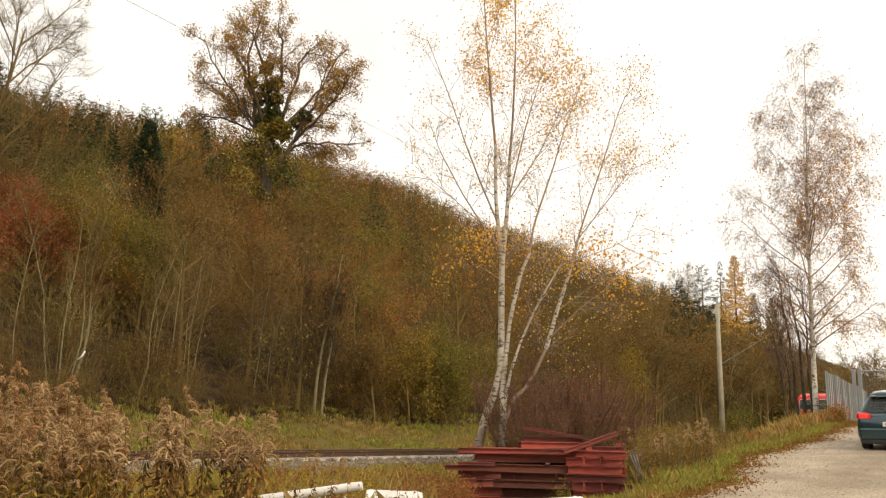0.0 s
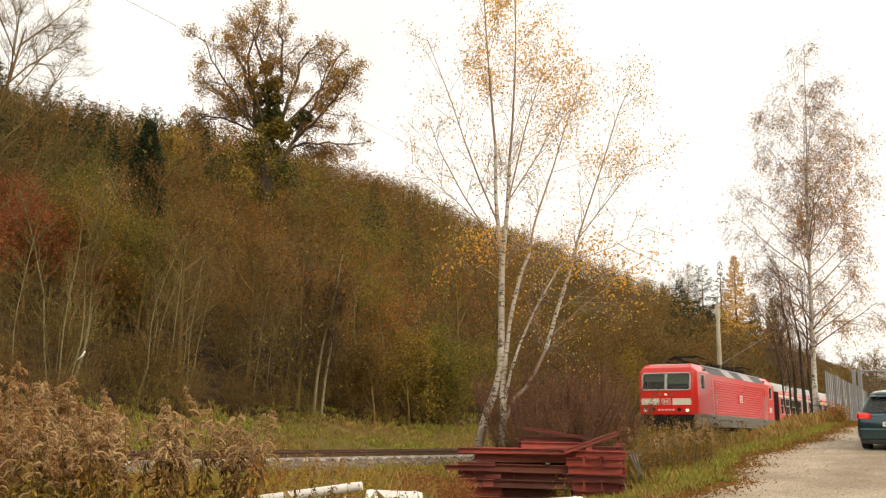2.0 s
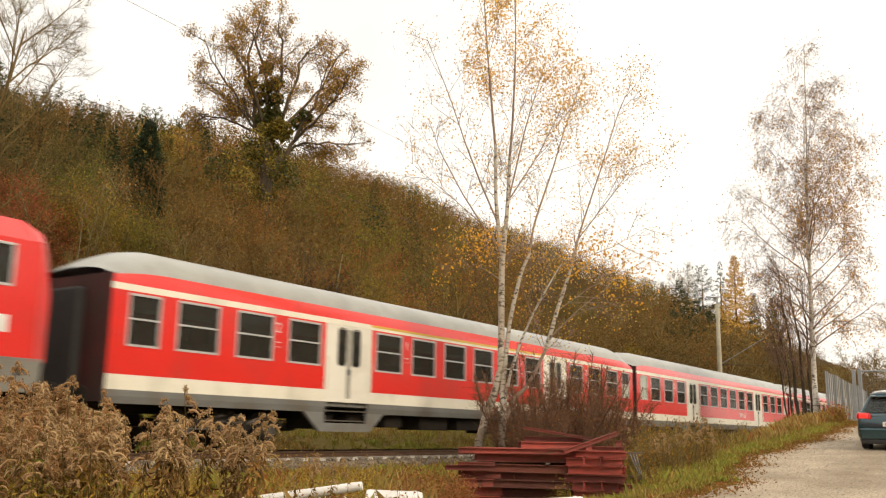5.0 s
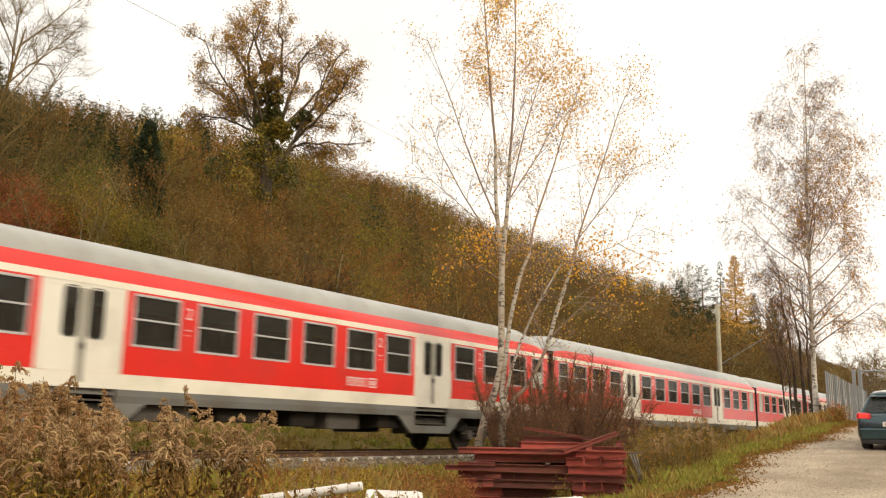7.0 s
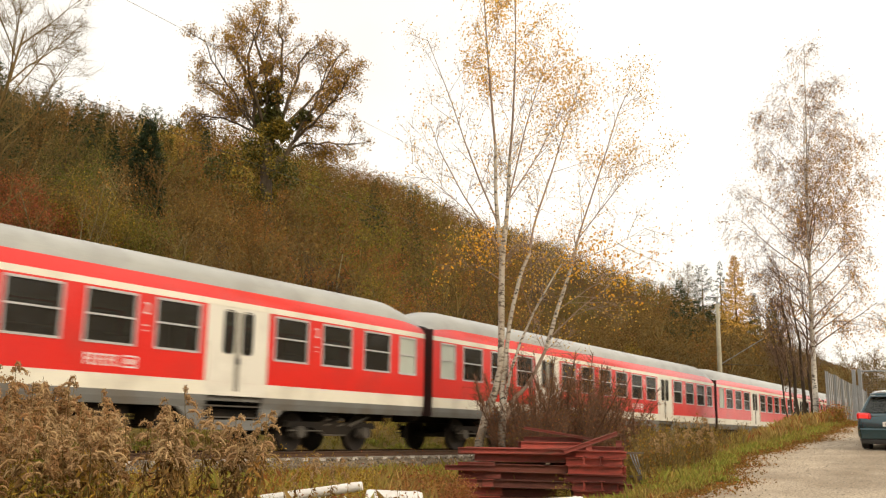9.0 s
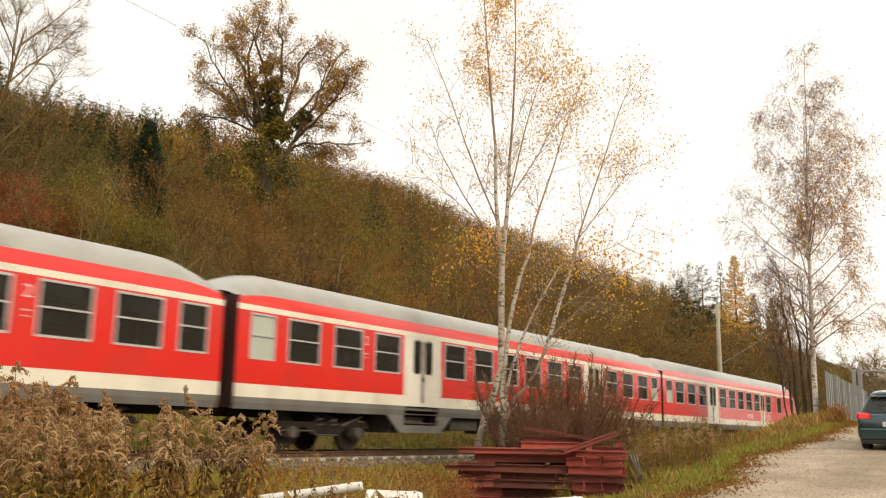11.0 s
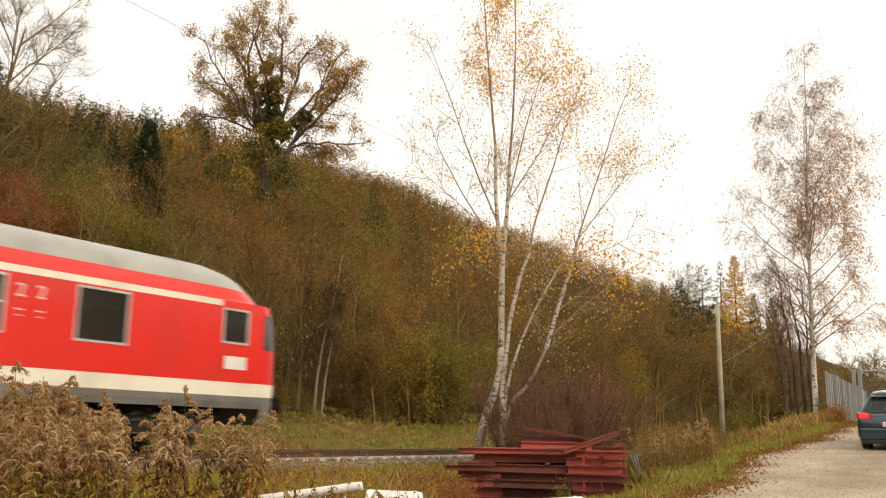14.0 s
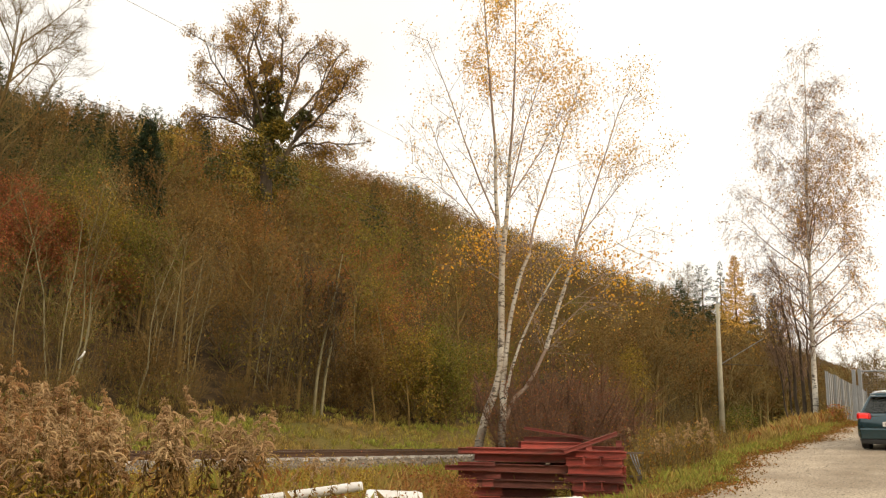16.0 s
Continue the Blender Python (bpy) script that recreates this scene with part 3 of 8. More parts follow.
def mast(x, y, arm=True):
    th = thing("catenary_mast", "tapered grey concrete mast with steel bracket arm", "mast", "masts along the line", pose(x, y, g1(x, y)))
    part("pole", Geo().tube([(0, 0, -0.3), (0, 0, 5), (0, 0, 10.1)], [0.21, 0.17, 0.125], 14), M_MAST, th, smooth=True)
    part("cap", Geo().tube([(0, 0, 10.1), (0, 0, 10.35)], 0.05, 8), M_GALV, th)
    part("insulator", Geo().tube([(0, 0, 10.3), (0, 0, 10.4), (0, 0, 10.45), (0, 0, 10.6)], [0.09, 0.04, 0.09, 0.05], 10), M_CONC, th, "brown ribbed insulator")
    br = part("bracket", Geo().tube([(0, 0, 5.85), (0.05, -3.0, 7.55)], 0.028, 8), M_GALV, th)
    part("steady_arm", Geo().tube([(0, 0, 5.9), (0.05, -2.9, 5.75)], 0.018, 6), M_WIRE, br)
    return th


for mx in (64.0, 124.0, 184.0, 244.0):
    mast(mx, 19.5)


def wire(name, label, pts, r):
    g = Geo()
    for a, b, sag in pts:
        a, b = Vector(a), Vector(b)
        g.tube([a.lerp(b, u) - Vector((0, 0, sag * 4 * u * (1 - u))) for u in np.linspace(0, 1, 15)], r, 5)
    return tagged(part(name, g, M_WIRE), label, "overhead wire")


wire("feeder_wire", "thin dark feeder wire strung between mast tops", [((4, 19.5, 12.0), (64, 19.5, 10.95), 0.55), ((64, 19.5, 10.95), (124, 19.5, 10.95), 0.7), ((124, 19.5, 10.95), (184, 19.5, 10.95), 0.7)], 0.006)
wire("messenger_wire", "dark catenary wire hung above the track", [((4, TRACK_Y, 7.45), (64, 16.5, 7.4), 0.55), ((64, 16.5, 7.4), (124, 16.5, 7.4), 0.7), ((124, 16.5, 7.4), (184, 16.5, 7.4), 0.7)], 0.006)


# ================= train =================
COACH_LEN = 26.4
HALF = 1.4125


def roof_drop(x, length, cab=False, run=1.5, depth=0.62):
    """How far the roof falls towards the coach ends, most at a driver's end."""
    u = max(0.0, 1 - (x - 0.22) / run)
    if cab:
        return depth * u * u
    u = max(u, 1 - (length - 0.22 - x) / run)
    return depth * u * u


def wall_grid(side, x0, x1, z0, z1, holes, thick=0.05):
    """A side wall with openings cut through it and reveals round them; holes are (xa, xb, za, zb)."""
    g = Geo()
    xs = sorted({x0, x1, *[h[0] for h in holes], *[h[1] for h in holes]})
    zs = sorted({z0, z1, *[h[2] for h in holes], *[h[3] for h in holes]})
    y, yi = side * HALF, side * (HALF - thick)
    for a, b in zip(xs, xs[1:]):
        for c, d in zip(zs, zs[1:]):
            if any(h[0] <= a and b <= h[1] and h[2] <= c and d <= h[3] for h in holes):
                continue
            q = [(a, y, c), (b, y, c), (b, y, d), (a, y, d)]
            w = [(a, yi, c), (b, yi, c), (b, yi, d), (a, yi, d)]
            g.quad(*(q if side < 0 else q[::-1]))
            g.quad(*(w[::-1] if side < 0 else w))
    for a, b, c, d in holes:
        for p, q in (((a, c), (b, c)), ((b, c), (b, d)), ((b, d), (a, d)), ((a, d), (a, c))):
            g.quad((p[0], y, p[1]), (q[0], y, q[1]), (q[0], yi, q[1]), (p[0], yi, p[1]))
    return g


def ring_frame(side, xa, xb, za, zb, w, y0, y1):
    g = Geo()
    lo, hi = min(side * y0, side * y1), max(side * y0, side * y1)
    g.box(xa, xb, lo, hi, za, za + w).box(xa, xb, lo, hi, zb - w, zb)
    g.box(xa, xa + w, lo, hi, za + w, zb - w).box(xb - w, xb, lo, hi, za + w, zb - w)
    return g


def train_window(th, side, xa, xb, za, zb, glass, bar=True):
    f = ring_frame(side, xa, xb, za, zb, 0.045, HALF - 0.03, HALF + 0.012)
    if bar:
        m = za + (zb - za) * 0.52
        lo, hi = sorted((side * (HALF - 0.03), side * (HALF + 0.010)))
        f.box(xa + 0.035, xb - 0.035, lo, hi, m - 0.018, m + 0.018)
    win = part("window", f, M_ALU, th, "silver-framed window")
    y = side * (HALF - 0.022)
    g = Geo().box(xa + 0.03, xb - 0.03, min(y, y - side * 0.006), max(y, y - side * 0.006), za + 0.03, zb - 0.03)
    half = glass == "half"
    part("pane", g, M_PANE if half else glass, win)
    if half:
        part("frosted_film", Geo().box(xa + 0.04, xb - 0.04, min(y, y + side * 0.006) + 0.001, max(y, y + side * 0.006), za + 0.04, za + (zb - za) * 0.5), M_FROST, win, "white frosted lower half")
    return win


def bogie(th, xc):
    """A two-axle bogie: side frames with dropped axle guides, springs, dampers and spoked-looking wheelsets."""
    g = Geo()
    for s in (-1, 1):
        y = s * 1.02
        g.hexa([(xc - 1.75, y - 0.07, 0.58), (xc + 1.75, y - 0.07, 0.58), (xc + 1.75, y + 0.07, 0.58), (xc - 1.75, y + 0.07, 0.58), (xc - 1.65, y - 0.07, 0.72), (xc + 1.65, y - 0.07, 0.72), (xc + 1.65, y + 0.07, 0.72), (xc - 1.65, y + 0.07, 0.72)])
        for k in (-1, 1):
            for d in (-0.27, 0.27):
                g.tube([(xc + k * 1.25 + d, y, 0.36), (xc + k * 1.25 + d, y, 0.60)], 0.075, 8)
        g.hexa([(xc - 0.55, y - 0.08, 0.42), (xc + 0.55, y - 0.08, 0.42), (xc + 0.55, y + 0.08, 0.42), (xc - 0.55, y + 0.08, 0.42), (xc - 0.80, y - 0.08, 0.60), (xc + 0.80, y - 0.08, 0.60), (xc + 0.80, y + 0.08, 0.60), (xc - 0.80, y + 0.08, 0.60)])
    g.box(xc - 0.3, xc + 0.3, -1.0, 1.0, 0.55, 0.92)
    b = part("bogie", g, M_UNDER, th)
    for s in (-1, 1):
        for k in (-1, 1):
            part("axle_box", Geo().tube([(xc + k * 1.25, s * 0.98, 0.465), (xc + k * 1.25, s * 1.17, 0.465)], [0.17, 0.14], 14), M_SPRING, b, "dusty axle box")
            coil = [(xc + k * 0.26 + 0.10 * math.cos(a), s * 1.06 + 0.10 * math.sin(a), 0.56 + 0.020 * a) for a in np.linspace(0, 15.7, 38)]
            part("spring", Geo().tube(coil, 0.02, 5), M_SPRING, b, "dusty coil spring")
        part("damper", Geo().tube([(xc + 0.55, s * 1.12, 0.62), (xc + 1.35, s * 1.12, 0.88)], 0.035, 8), M_SPRING, b)
        part("brake_pipe", Geo().tube([(xc - 1.7, s * 1.13, 0.50), (xc - 0.5, s * 1.13, 0.50), (xc - 0.4, s * 1.13, 0.40), (xc + 0.4, s * 1.13, 0.40)], 0.02, 6), M_SPRING, b)
    for k in (-1, 1):
        w = Geo()
        for s in (-1, 1):
            w.disc((0, s * 0.75, 0), (0, 1, 0), 0.46, 0.13, 24)
            w.disc((0, s * 0.69, 0), (0, 1, 0), 0.485, 0.03, 24)
        w.tube([(0, -0.95, 0), (0, 0.95, 0)], 0.08, 10)
        o = part("wheelset", w, M_WHEEL, b)
        o.location = (xc + k * 1.25, 0, 0.465)
    return b


def text_part(name, body, size, at, material, parent, depth=0.003):
    cu = bpy.data.curves.new(name, 'FONT')
    cu.body, cu.size, cu.extrude, cu.align_x = body, size, depth, 'CENTER'
    cu.materials.append(material)
    me_ob = bpy.data.objects.new(name, cu)
    scene.collection.objects.link(me_ob)
    me = bpy.data.meshes.new_from_object(me_ob.evaluated_get(bpy.context.evaluated_depsgraph_get()))
    bpy.data.objects.remove(me_ob)
    ob = new(name, me)
    ob.parent = parent
    ob.matrix_basis = at
    return ob


def bars(w, h, lines):
    """Plain bars of the size of a line of small lettering, in the xz plane; lines are (x, z, width, height)."""
    g = Geo()
    for x, z, a, b in lines:
        g.box(x, x + a, -0.004, 0.0, z, z + b)
    return g


MID_WINDOWS = [9.10 + 1.64 * k for k in range(6)]
WIN_Z = (2.05, 3.09)
LOW_Z, RED_Z, BAND_Z, TOP_Z = 1.21, 1.50, 3.13, 3.26


def coach_shell(th, length, x0, x1, holes, doors, cab=False):
    """Body strips, roof, ends and floor. doors are (xa, xb)."""
    for side in (-1, 1):
        part("side_panel", wall_grid(side, x0, x1, RED_Z, BAND_Z, [h for h in holes] + [(a, b, RED_Z, BAND_Z) for a, b in doors]), M_RED, th, "traffic-red side panel")
        part("lower_stripe", wall_grid(side, x0, x1, LOW_Z, RED_Z, [(a, b, LOW_Z, RED_Z) for a, b in doors]), M_CREAM, th, "cream stripe")
        g = Geo()
        y = side * HALF
        xe = x1 - (1.30 if cab else 0)
        g.hexa([(x0, y - side * 0.05, BAND_Z), (xe, y - side * 0.05, BAND_Z), (xe, y + side * 0.004, BAND_Z), (x0, y + side * 0.004, BAND_Z),
                (x0, y - side * 0.05, TOP_Z), (xe, y - side * 0.05, TOP_Z), (xe, y + side * 0.002, TOP_Z), (x0, y + side * 0.002, TOP_Z)])
        if cab:
            part("end_panel", Geo().box(xe, x1, min(y, y - side * 0.05), max(y, y - side * 0.05), BAND_Z, TOP_Z), M_RED, th)
        part("upper_stripe", g, M_CREAM, th, "cream stripe")
        # skirt with a deeper apron below each door
        g = Geo()
        edges = [x0] + [v for a, b in doors for v in (a + 0.10, b - 0.10)] + [x1]
        for xa, xb in zip(edges[::2], edges[1::2]):
            g.loft([[(x, y, LOW_Z), (x, y - side * 0.012, LOW_Z - 0.12), (x, y - side * 0.05, 0.95)] for x in (xa, xb)])
        part("skirt", g, M_SKIRT, th, "dusty grey skirt", solid=0.03)
        for a, b in doors:
            g = Geo()
            for p0, p1, q0, q1 in ((a - 0.06, a + 0.10, a - 0.66, a + 0.10), (b - 0.10, b + 0.06, b - 0.10, b + 0.66)):
                g.hexa([(p0, y - side * 0.10, 0.49), (p1, y - side * 0.10, 0.49), (p1, y - side * 0.04, 0.49), (p0, y - side * 0.04, 0.49),
                        (q0, y - side * 0.11, 0.955), (q1, y - side * 0.11, 0.955), (q1, y - side * 0.045, 0.955), (q0, y - side * 0.045, 0.955)])
            g.hexa([(a + 0.10, y - side * 0.10, 0.49), (b - 0.10, y - side * 0.10, 0.49), (b - 0.10, y - side * 0.04, 0.49), (a + 0.10, y - side * 0.04, 0.49),
                    (a + 0.10, y - side * 0.10, 0.70), (b - 0.10, y - side * 0.10, 0.70), (b - 0.10, y - side * 0.04, 0.70), (a + 0.10, y - side * 0.04, 0.70)])
            part("door_apron", g, M_SKIRT, th, "grey apron below the door")
    # red cantrail and grey roof
    xt = x1 - 2.2 if cab else x1
    xs = sorted({x0, *[x0 + 0.16 * k for k in range(1, 11)], *[xt - 0.16 * k for k in range(1, 11)], xt})
    for side in (-1, 1):
        prof = [(HALF, TOP_Z), (1.398, 3.34), (1.368, 3.44), (1.315, 3.55)]
        g = Geo()
        g.loft([[(x, side * a, TOP_Z + (b - TOP_Z) * (1 - roof_drop(x, length, cab) * 0.75)) for a, b in prof] for x in xs])
        part("cantrail", g, M_RED, th, smooth=True)
    prof = [(-1.315, 3.55), (-1.25, 3.73), (-1.12, 3.89), (-0.86, 4.04), (-0.47, 4.14), (0, 4.18), (0.47, 4.14), (0.86, 4.04), (1.12, 3.89), (1.25, 3.73), (1.315, 3.55)]
    g = Geo()
    g.loft([[(x, a, TOP_Z + (b - TOP_Z) * (1 - roof_drop(x, length, cab) * (0.75 if b < 3.6 else 0.95))) for a, b in prof] for x in xs])
    part("roof", g, M_ROOF, th, "dull grey curved roof", smooth=True)
    g = Geo().box(x0 + 0.02, x1 - 0.02, -1.33, 1.33, 1.10, 1.22)
    part("floor", g, M_INNER, th)
    g = Geo().box(x0 + 0.1, x1 - 0.1, -1.30, 1.30, 3.22, 3.25)
    part("ceiling_panel", g, M_WHITE, th)
    part("end_wall", Geo().box(x0 - 0.02, x0 + 0.03, -1.40, 1.40, 0.98, 3.45), M_ENDWALL, th)
    if not cab:
        part("end_wall", Geo().box(x1 - 0.03, x1 + 0.02, -1.40, 1.40, 0.98, 3.45), M_ENDWALL, th)


def coach_door(th, side, xa, xb):
    y0, y1 = HALF - 0.035, HALF - 0.008
    mid = (xa + xb) / 2
    lo, hi = sorted((side * y0, side * y1))
    part("door_frame", ring_frame(side, xa, xb, LOW_Z, BAND_Z, 0.10, HALF - 0.05, HALF - 0.004), M_DOOR, th, "off-white door surround")
    for a, b, turn in ((xa + 0.10, mid - 0.012, 1), (mid + 0.012, xb - 0.10, -1)):
        # the tall rounded pane lies towards the meeting edges
        wide = min(0.31, b - a - 0.16)
        inner = (b - 0.115 - wide) if turn > 0 else a + 0.115
        hx0, hx1, hz0, hz1, cr = inner, inner + wide, 2.12, 3.06, 0.09
        leaf = Geo()
        for c, d, e, f in ((a, hx0, 1.31, 3.03), (hx1, b, 1.31, 3.03), (hx0, hx1, 1.31, hz0)):
            leaf.box(c, d, lo, hi, e, f)
        d = part("door_leaf", leaf, M_DOOR, th, "off-white folding door leaf")
        part("pane", Geo().box(hx0, hx1, lo + 0.008, lo + 0.014, hz0, hz1), M_PANE, d)
        rim = []
        for cx, cz, a0 in ((hx1 - cr, hz1 - cr, 0), (hx0 + cr, hz1 - cr, 90), (hx0 + cr, hz0 + cr, 180), (hx1 - cr, hz0 + cr, 270)):
            rim += [(cx + cr * math.cos(radians(a0 + t)), side * (y1 + 0.004), cz + cr * math.sin(radians(a0 + t))) for t in (0, 30, 60, 90)]
        part("gasket", Geo().tube(rim + rim[:1], 0.014, 5, caps=False), M_RUBBER, d)
        fill = Geo()
        for cx, cz, sx, sz in ((hx1, hz1, -1, -1), (hx0, hz1, 1, -1), (hx0, hz0, 1, 1), (hx1, hz0, -1, 1)):
            arc = [(cx + sx * cr * (1 - math.cos(t)), cz + sz * cr * (1 - math.sin(t))) for t in np.linspace(0, math.pi / 2, 5)]
            for p, q in zip(arc, arc[1:]):
                fill.quad((cx, side * y1, cz), (p[0], side * y1, p[1]), (q[0], side * y1, q[1]), (cx, side * y1, cz + sz * 0.001))
        part("pane_corner", fill, M_DOOR, d)
    lo3, hi3 = sorted((side * (y0 - 0.01), side * (y1 - 0.004)))
    part("door_seal", Geo().box(mid - 0.011, mid + 0.011, lo3, hi3, 1.31, 3.03), M_RUBBER, th)
    for x in (mid - 0.045, mid + 0.045):
        part("meeting_strip", Geo().box(x - 0.030, x + 0.030, min(side * y1, side * (y1 + 0.010)), max(side * y1, side * (y1 + 0.010)), 1.31, 3.03), M_SEAL, th, "grey-beige rubber strip")
    for x in (xa + 0.06, xb - 0.06):
        part("grab_rail", Geo().tube([(x, side * HALF, 1.5), (x, side * (HALF + 0.05), 1.54), (x, side * (HALF + 0.05), 2.3), (x, side * HALF, 2.34)], 0.014, 5), M_DOOR, th)
    part("door_handle", Geo().box(mid - 0.055, mid + 0.055, min(side * y1, side * (y1 + 0.03)), max(side * y1, side * (y1 + 0.03)), 1.90, 2.02), M_RUBBER, th)
    for z in (0.52, 0.74, 0.98):
        lo2, hi2 = sorted((side * 1.02, side * 1.36))
        part("step", Geo().box(xa + 0.12, xb - 0.12, lo2, hi2, z, z + 0.03), M_SPRING, th)


def underfloor(th, length, r):
    x = 6.3
    while x < length - 7.0:
        w = float(r.uniform(0.7, 1.9))
        d = float(r.uniform(0.3, 0.5))
        part("equipment_box", Geo().box(x, x + w, -1.15, -0.35, 0.95 - d, 0.94), M_SPRING if int(w * 10) % 3 == 0 else M_UNDER, th, bevel=0.02)
        x += w + float(r.uniform(0.15, 0.9))
    part("centre_sill", Geo().box(0.5, length - 0.5, -0.22, 0.22, 0.8, 1.1), M_UNDER, th)


def coach_ends(th, length, rear=True):
    for x, s in ((0.21, -1),) + (((length - 0.21, 1),) if rear else ()):
        part("gangway_bellows", Geo().box(min(x, x + s * 0.2), max(x, x + s * 0.2), -0.62, 0.62, 1.1, 3.2), M_RUBBER, th, bevel=0.05)
        for y in (-0.875, 0.875):
            part("buffer", Geo().tube([(x, y, 1.06), (x + s * 0.14, y, 1.06)], 0.09, 10).tube([(x + s * 0.14, y, 1.06), (x + s * 0.19, y, 1.06)], 0.23, 16), M_UNDER, th)


def seats(th, xs):
    for x in xs:
        for y0, y1 in ((-1.3, -0.35), (0.35, 1.3)):
            part("seat", Geo().box(x - 0.12, x + 0.12, y0, y1, 1.5, 2.3).box(x - 0.5, x + 0.5, y0, y1, 1.45, 1.62), M_SEAT, th, bevel=0.04)


def class_mark(th, x, digit, z=2.72):
    text_part("class_number", digit, 0.34, pose(x, -HALF - 0.001, z, 90), M_WHITE, th)
    for bar in ((x - 0.06, 2.48, 0.12, 0.026), (x - 0.05, 2.38, 0.10, 0.016)):
        part("small_sign", bars(0, 0, [bar]), M_WHITE, th).location = (0, -HALF, 0)


def operator_mark(th, x):
    """A pale bar with a framed block, under the windows."""
    letters = [(x + 0.13 * k + d, z, w, h) for k in range(6) for d, z, w, h in ((0.0, 1.64, 0.035, 0.22), (0.035, 1.825, 0.06, 0.035), (0.035, 1.64 if k % 2 else 1.74, 0.06, 0.035))]
    g = bars(0, 0, letters + [(x + 0.86, 1.63, 0.32, 0.03), (x + 0.86, 1.84, 0.32, 0.03), (x + 0.86, 1.66, 0.03, 0.18), (x + 1.15, 1.66, 0.03, 0.18), (x + 0.93, 1.70, 0.07, 0.10), (x + 1.04, 1.70, 0.07, 0.10)])
    part("side_lettering", g, M_WHITE, th, "white lettering bars").location = (0, -HALF, 0)


def build_coach(front_glass, rear_glass, first, seed):
    th = thing("passenger_coach", "red passenger coach with cream stripes and off-white double doors", "railway coach", "coaches of the train")
    L = COACH_LEN
    wins = [(0.62, 1.42, front_glass)] + [(c - 0.58, c + 0.58, M_PANE) for c in (2.42, 4.08, 5.74)]
    wins += [(c - 0.59, c + 0.59, M_PANE) for c in MID_WINDOWS]
    wins += [(L - c - 0.58, L - c + 0.58, M_PANE) for c in (5.70, 4.04, 2.40)] + [(L - 1.42, L - 0.62, rear_glass)]
    doors = [(6.49, 8.34), (18.07, 19.92)]
    holes = [(a, b, *WIN_Z) for a, b, _ in wins]
    coach_shell(th, L, 0.22, L - 0.22, holes, doors)
    for side in (-1, 1):
        for a, b, g in wins:
            train_window(th, side, a, b, *WIN_Z, g)
        for a, b in doors:
            coach_door(th, side, a, b)
    bogie(th, 3.7)
    bogie(th, L - 3.7)
    underfloor(th, L, np.random.default_rng(seed))
    coach_ends(th, L)
    seats(th, [2.36 + 0.82, 4.82] + [9.92 + 1.64 * k for k in range(5)] + [L - 4.82, L - 3.18])
    for x in (4.82, 9.92, 16.48, L - 4.82):
        class_mark(th, x, "1" if first and x > 9 and x < 17 else "2")
    operator_mark(th, 15.15)
    if first:
        part("class_stripe", Geo().box(8.3, 18.1, -HALF - 0.008, -HALF - 0.004, 3.20, 3.258), M_YELLOW, th, "yellow first-class stripe")
    return th


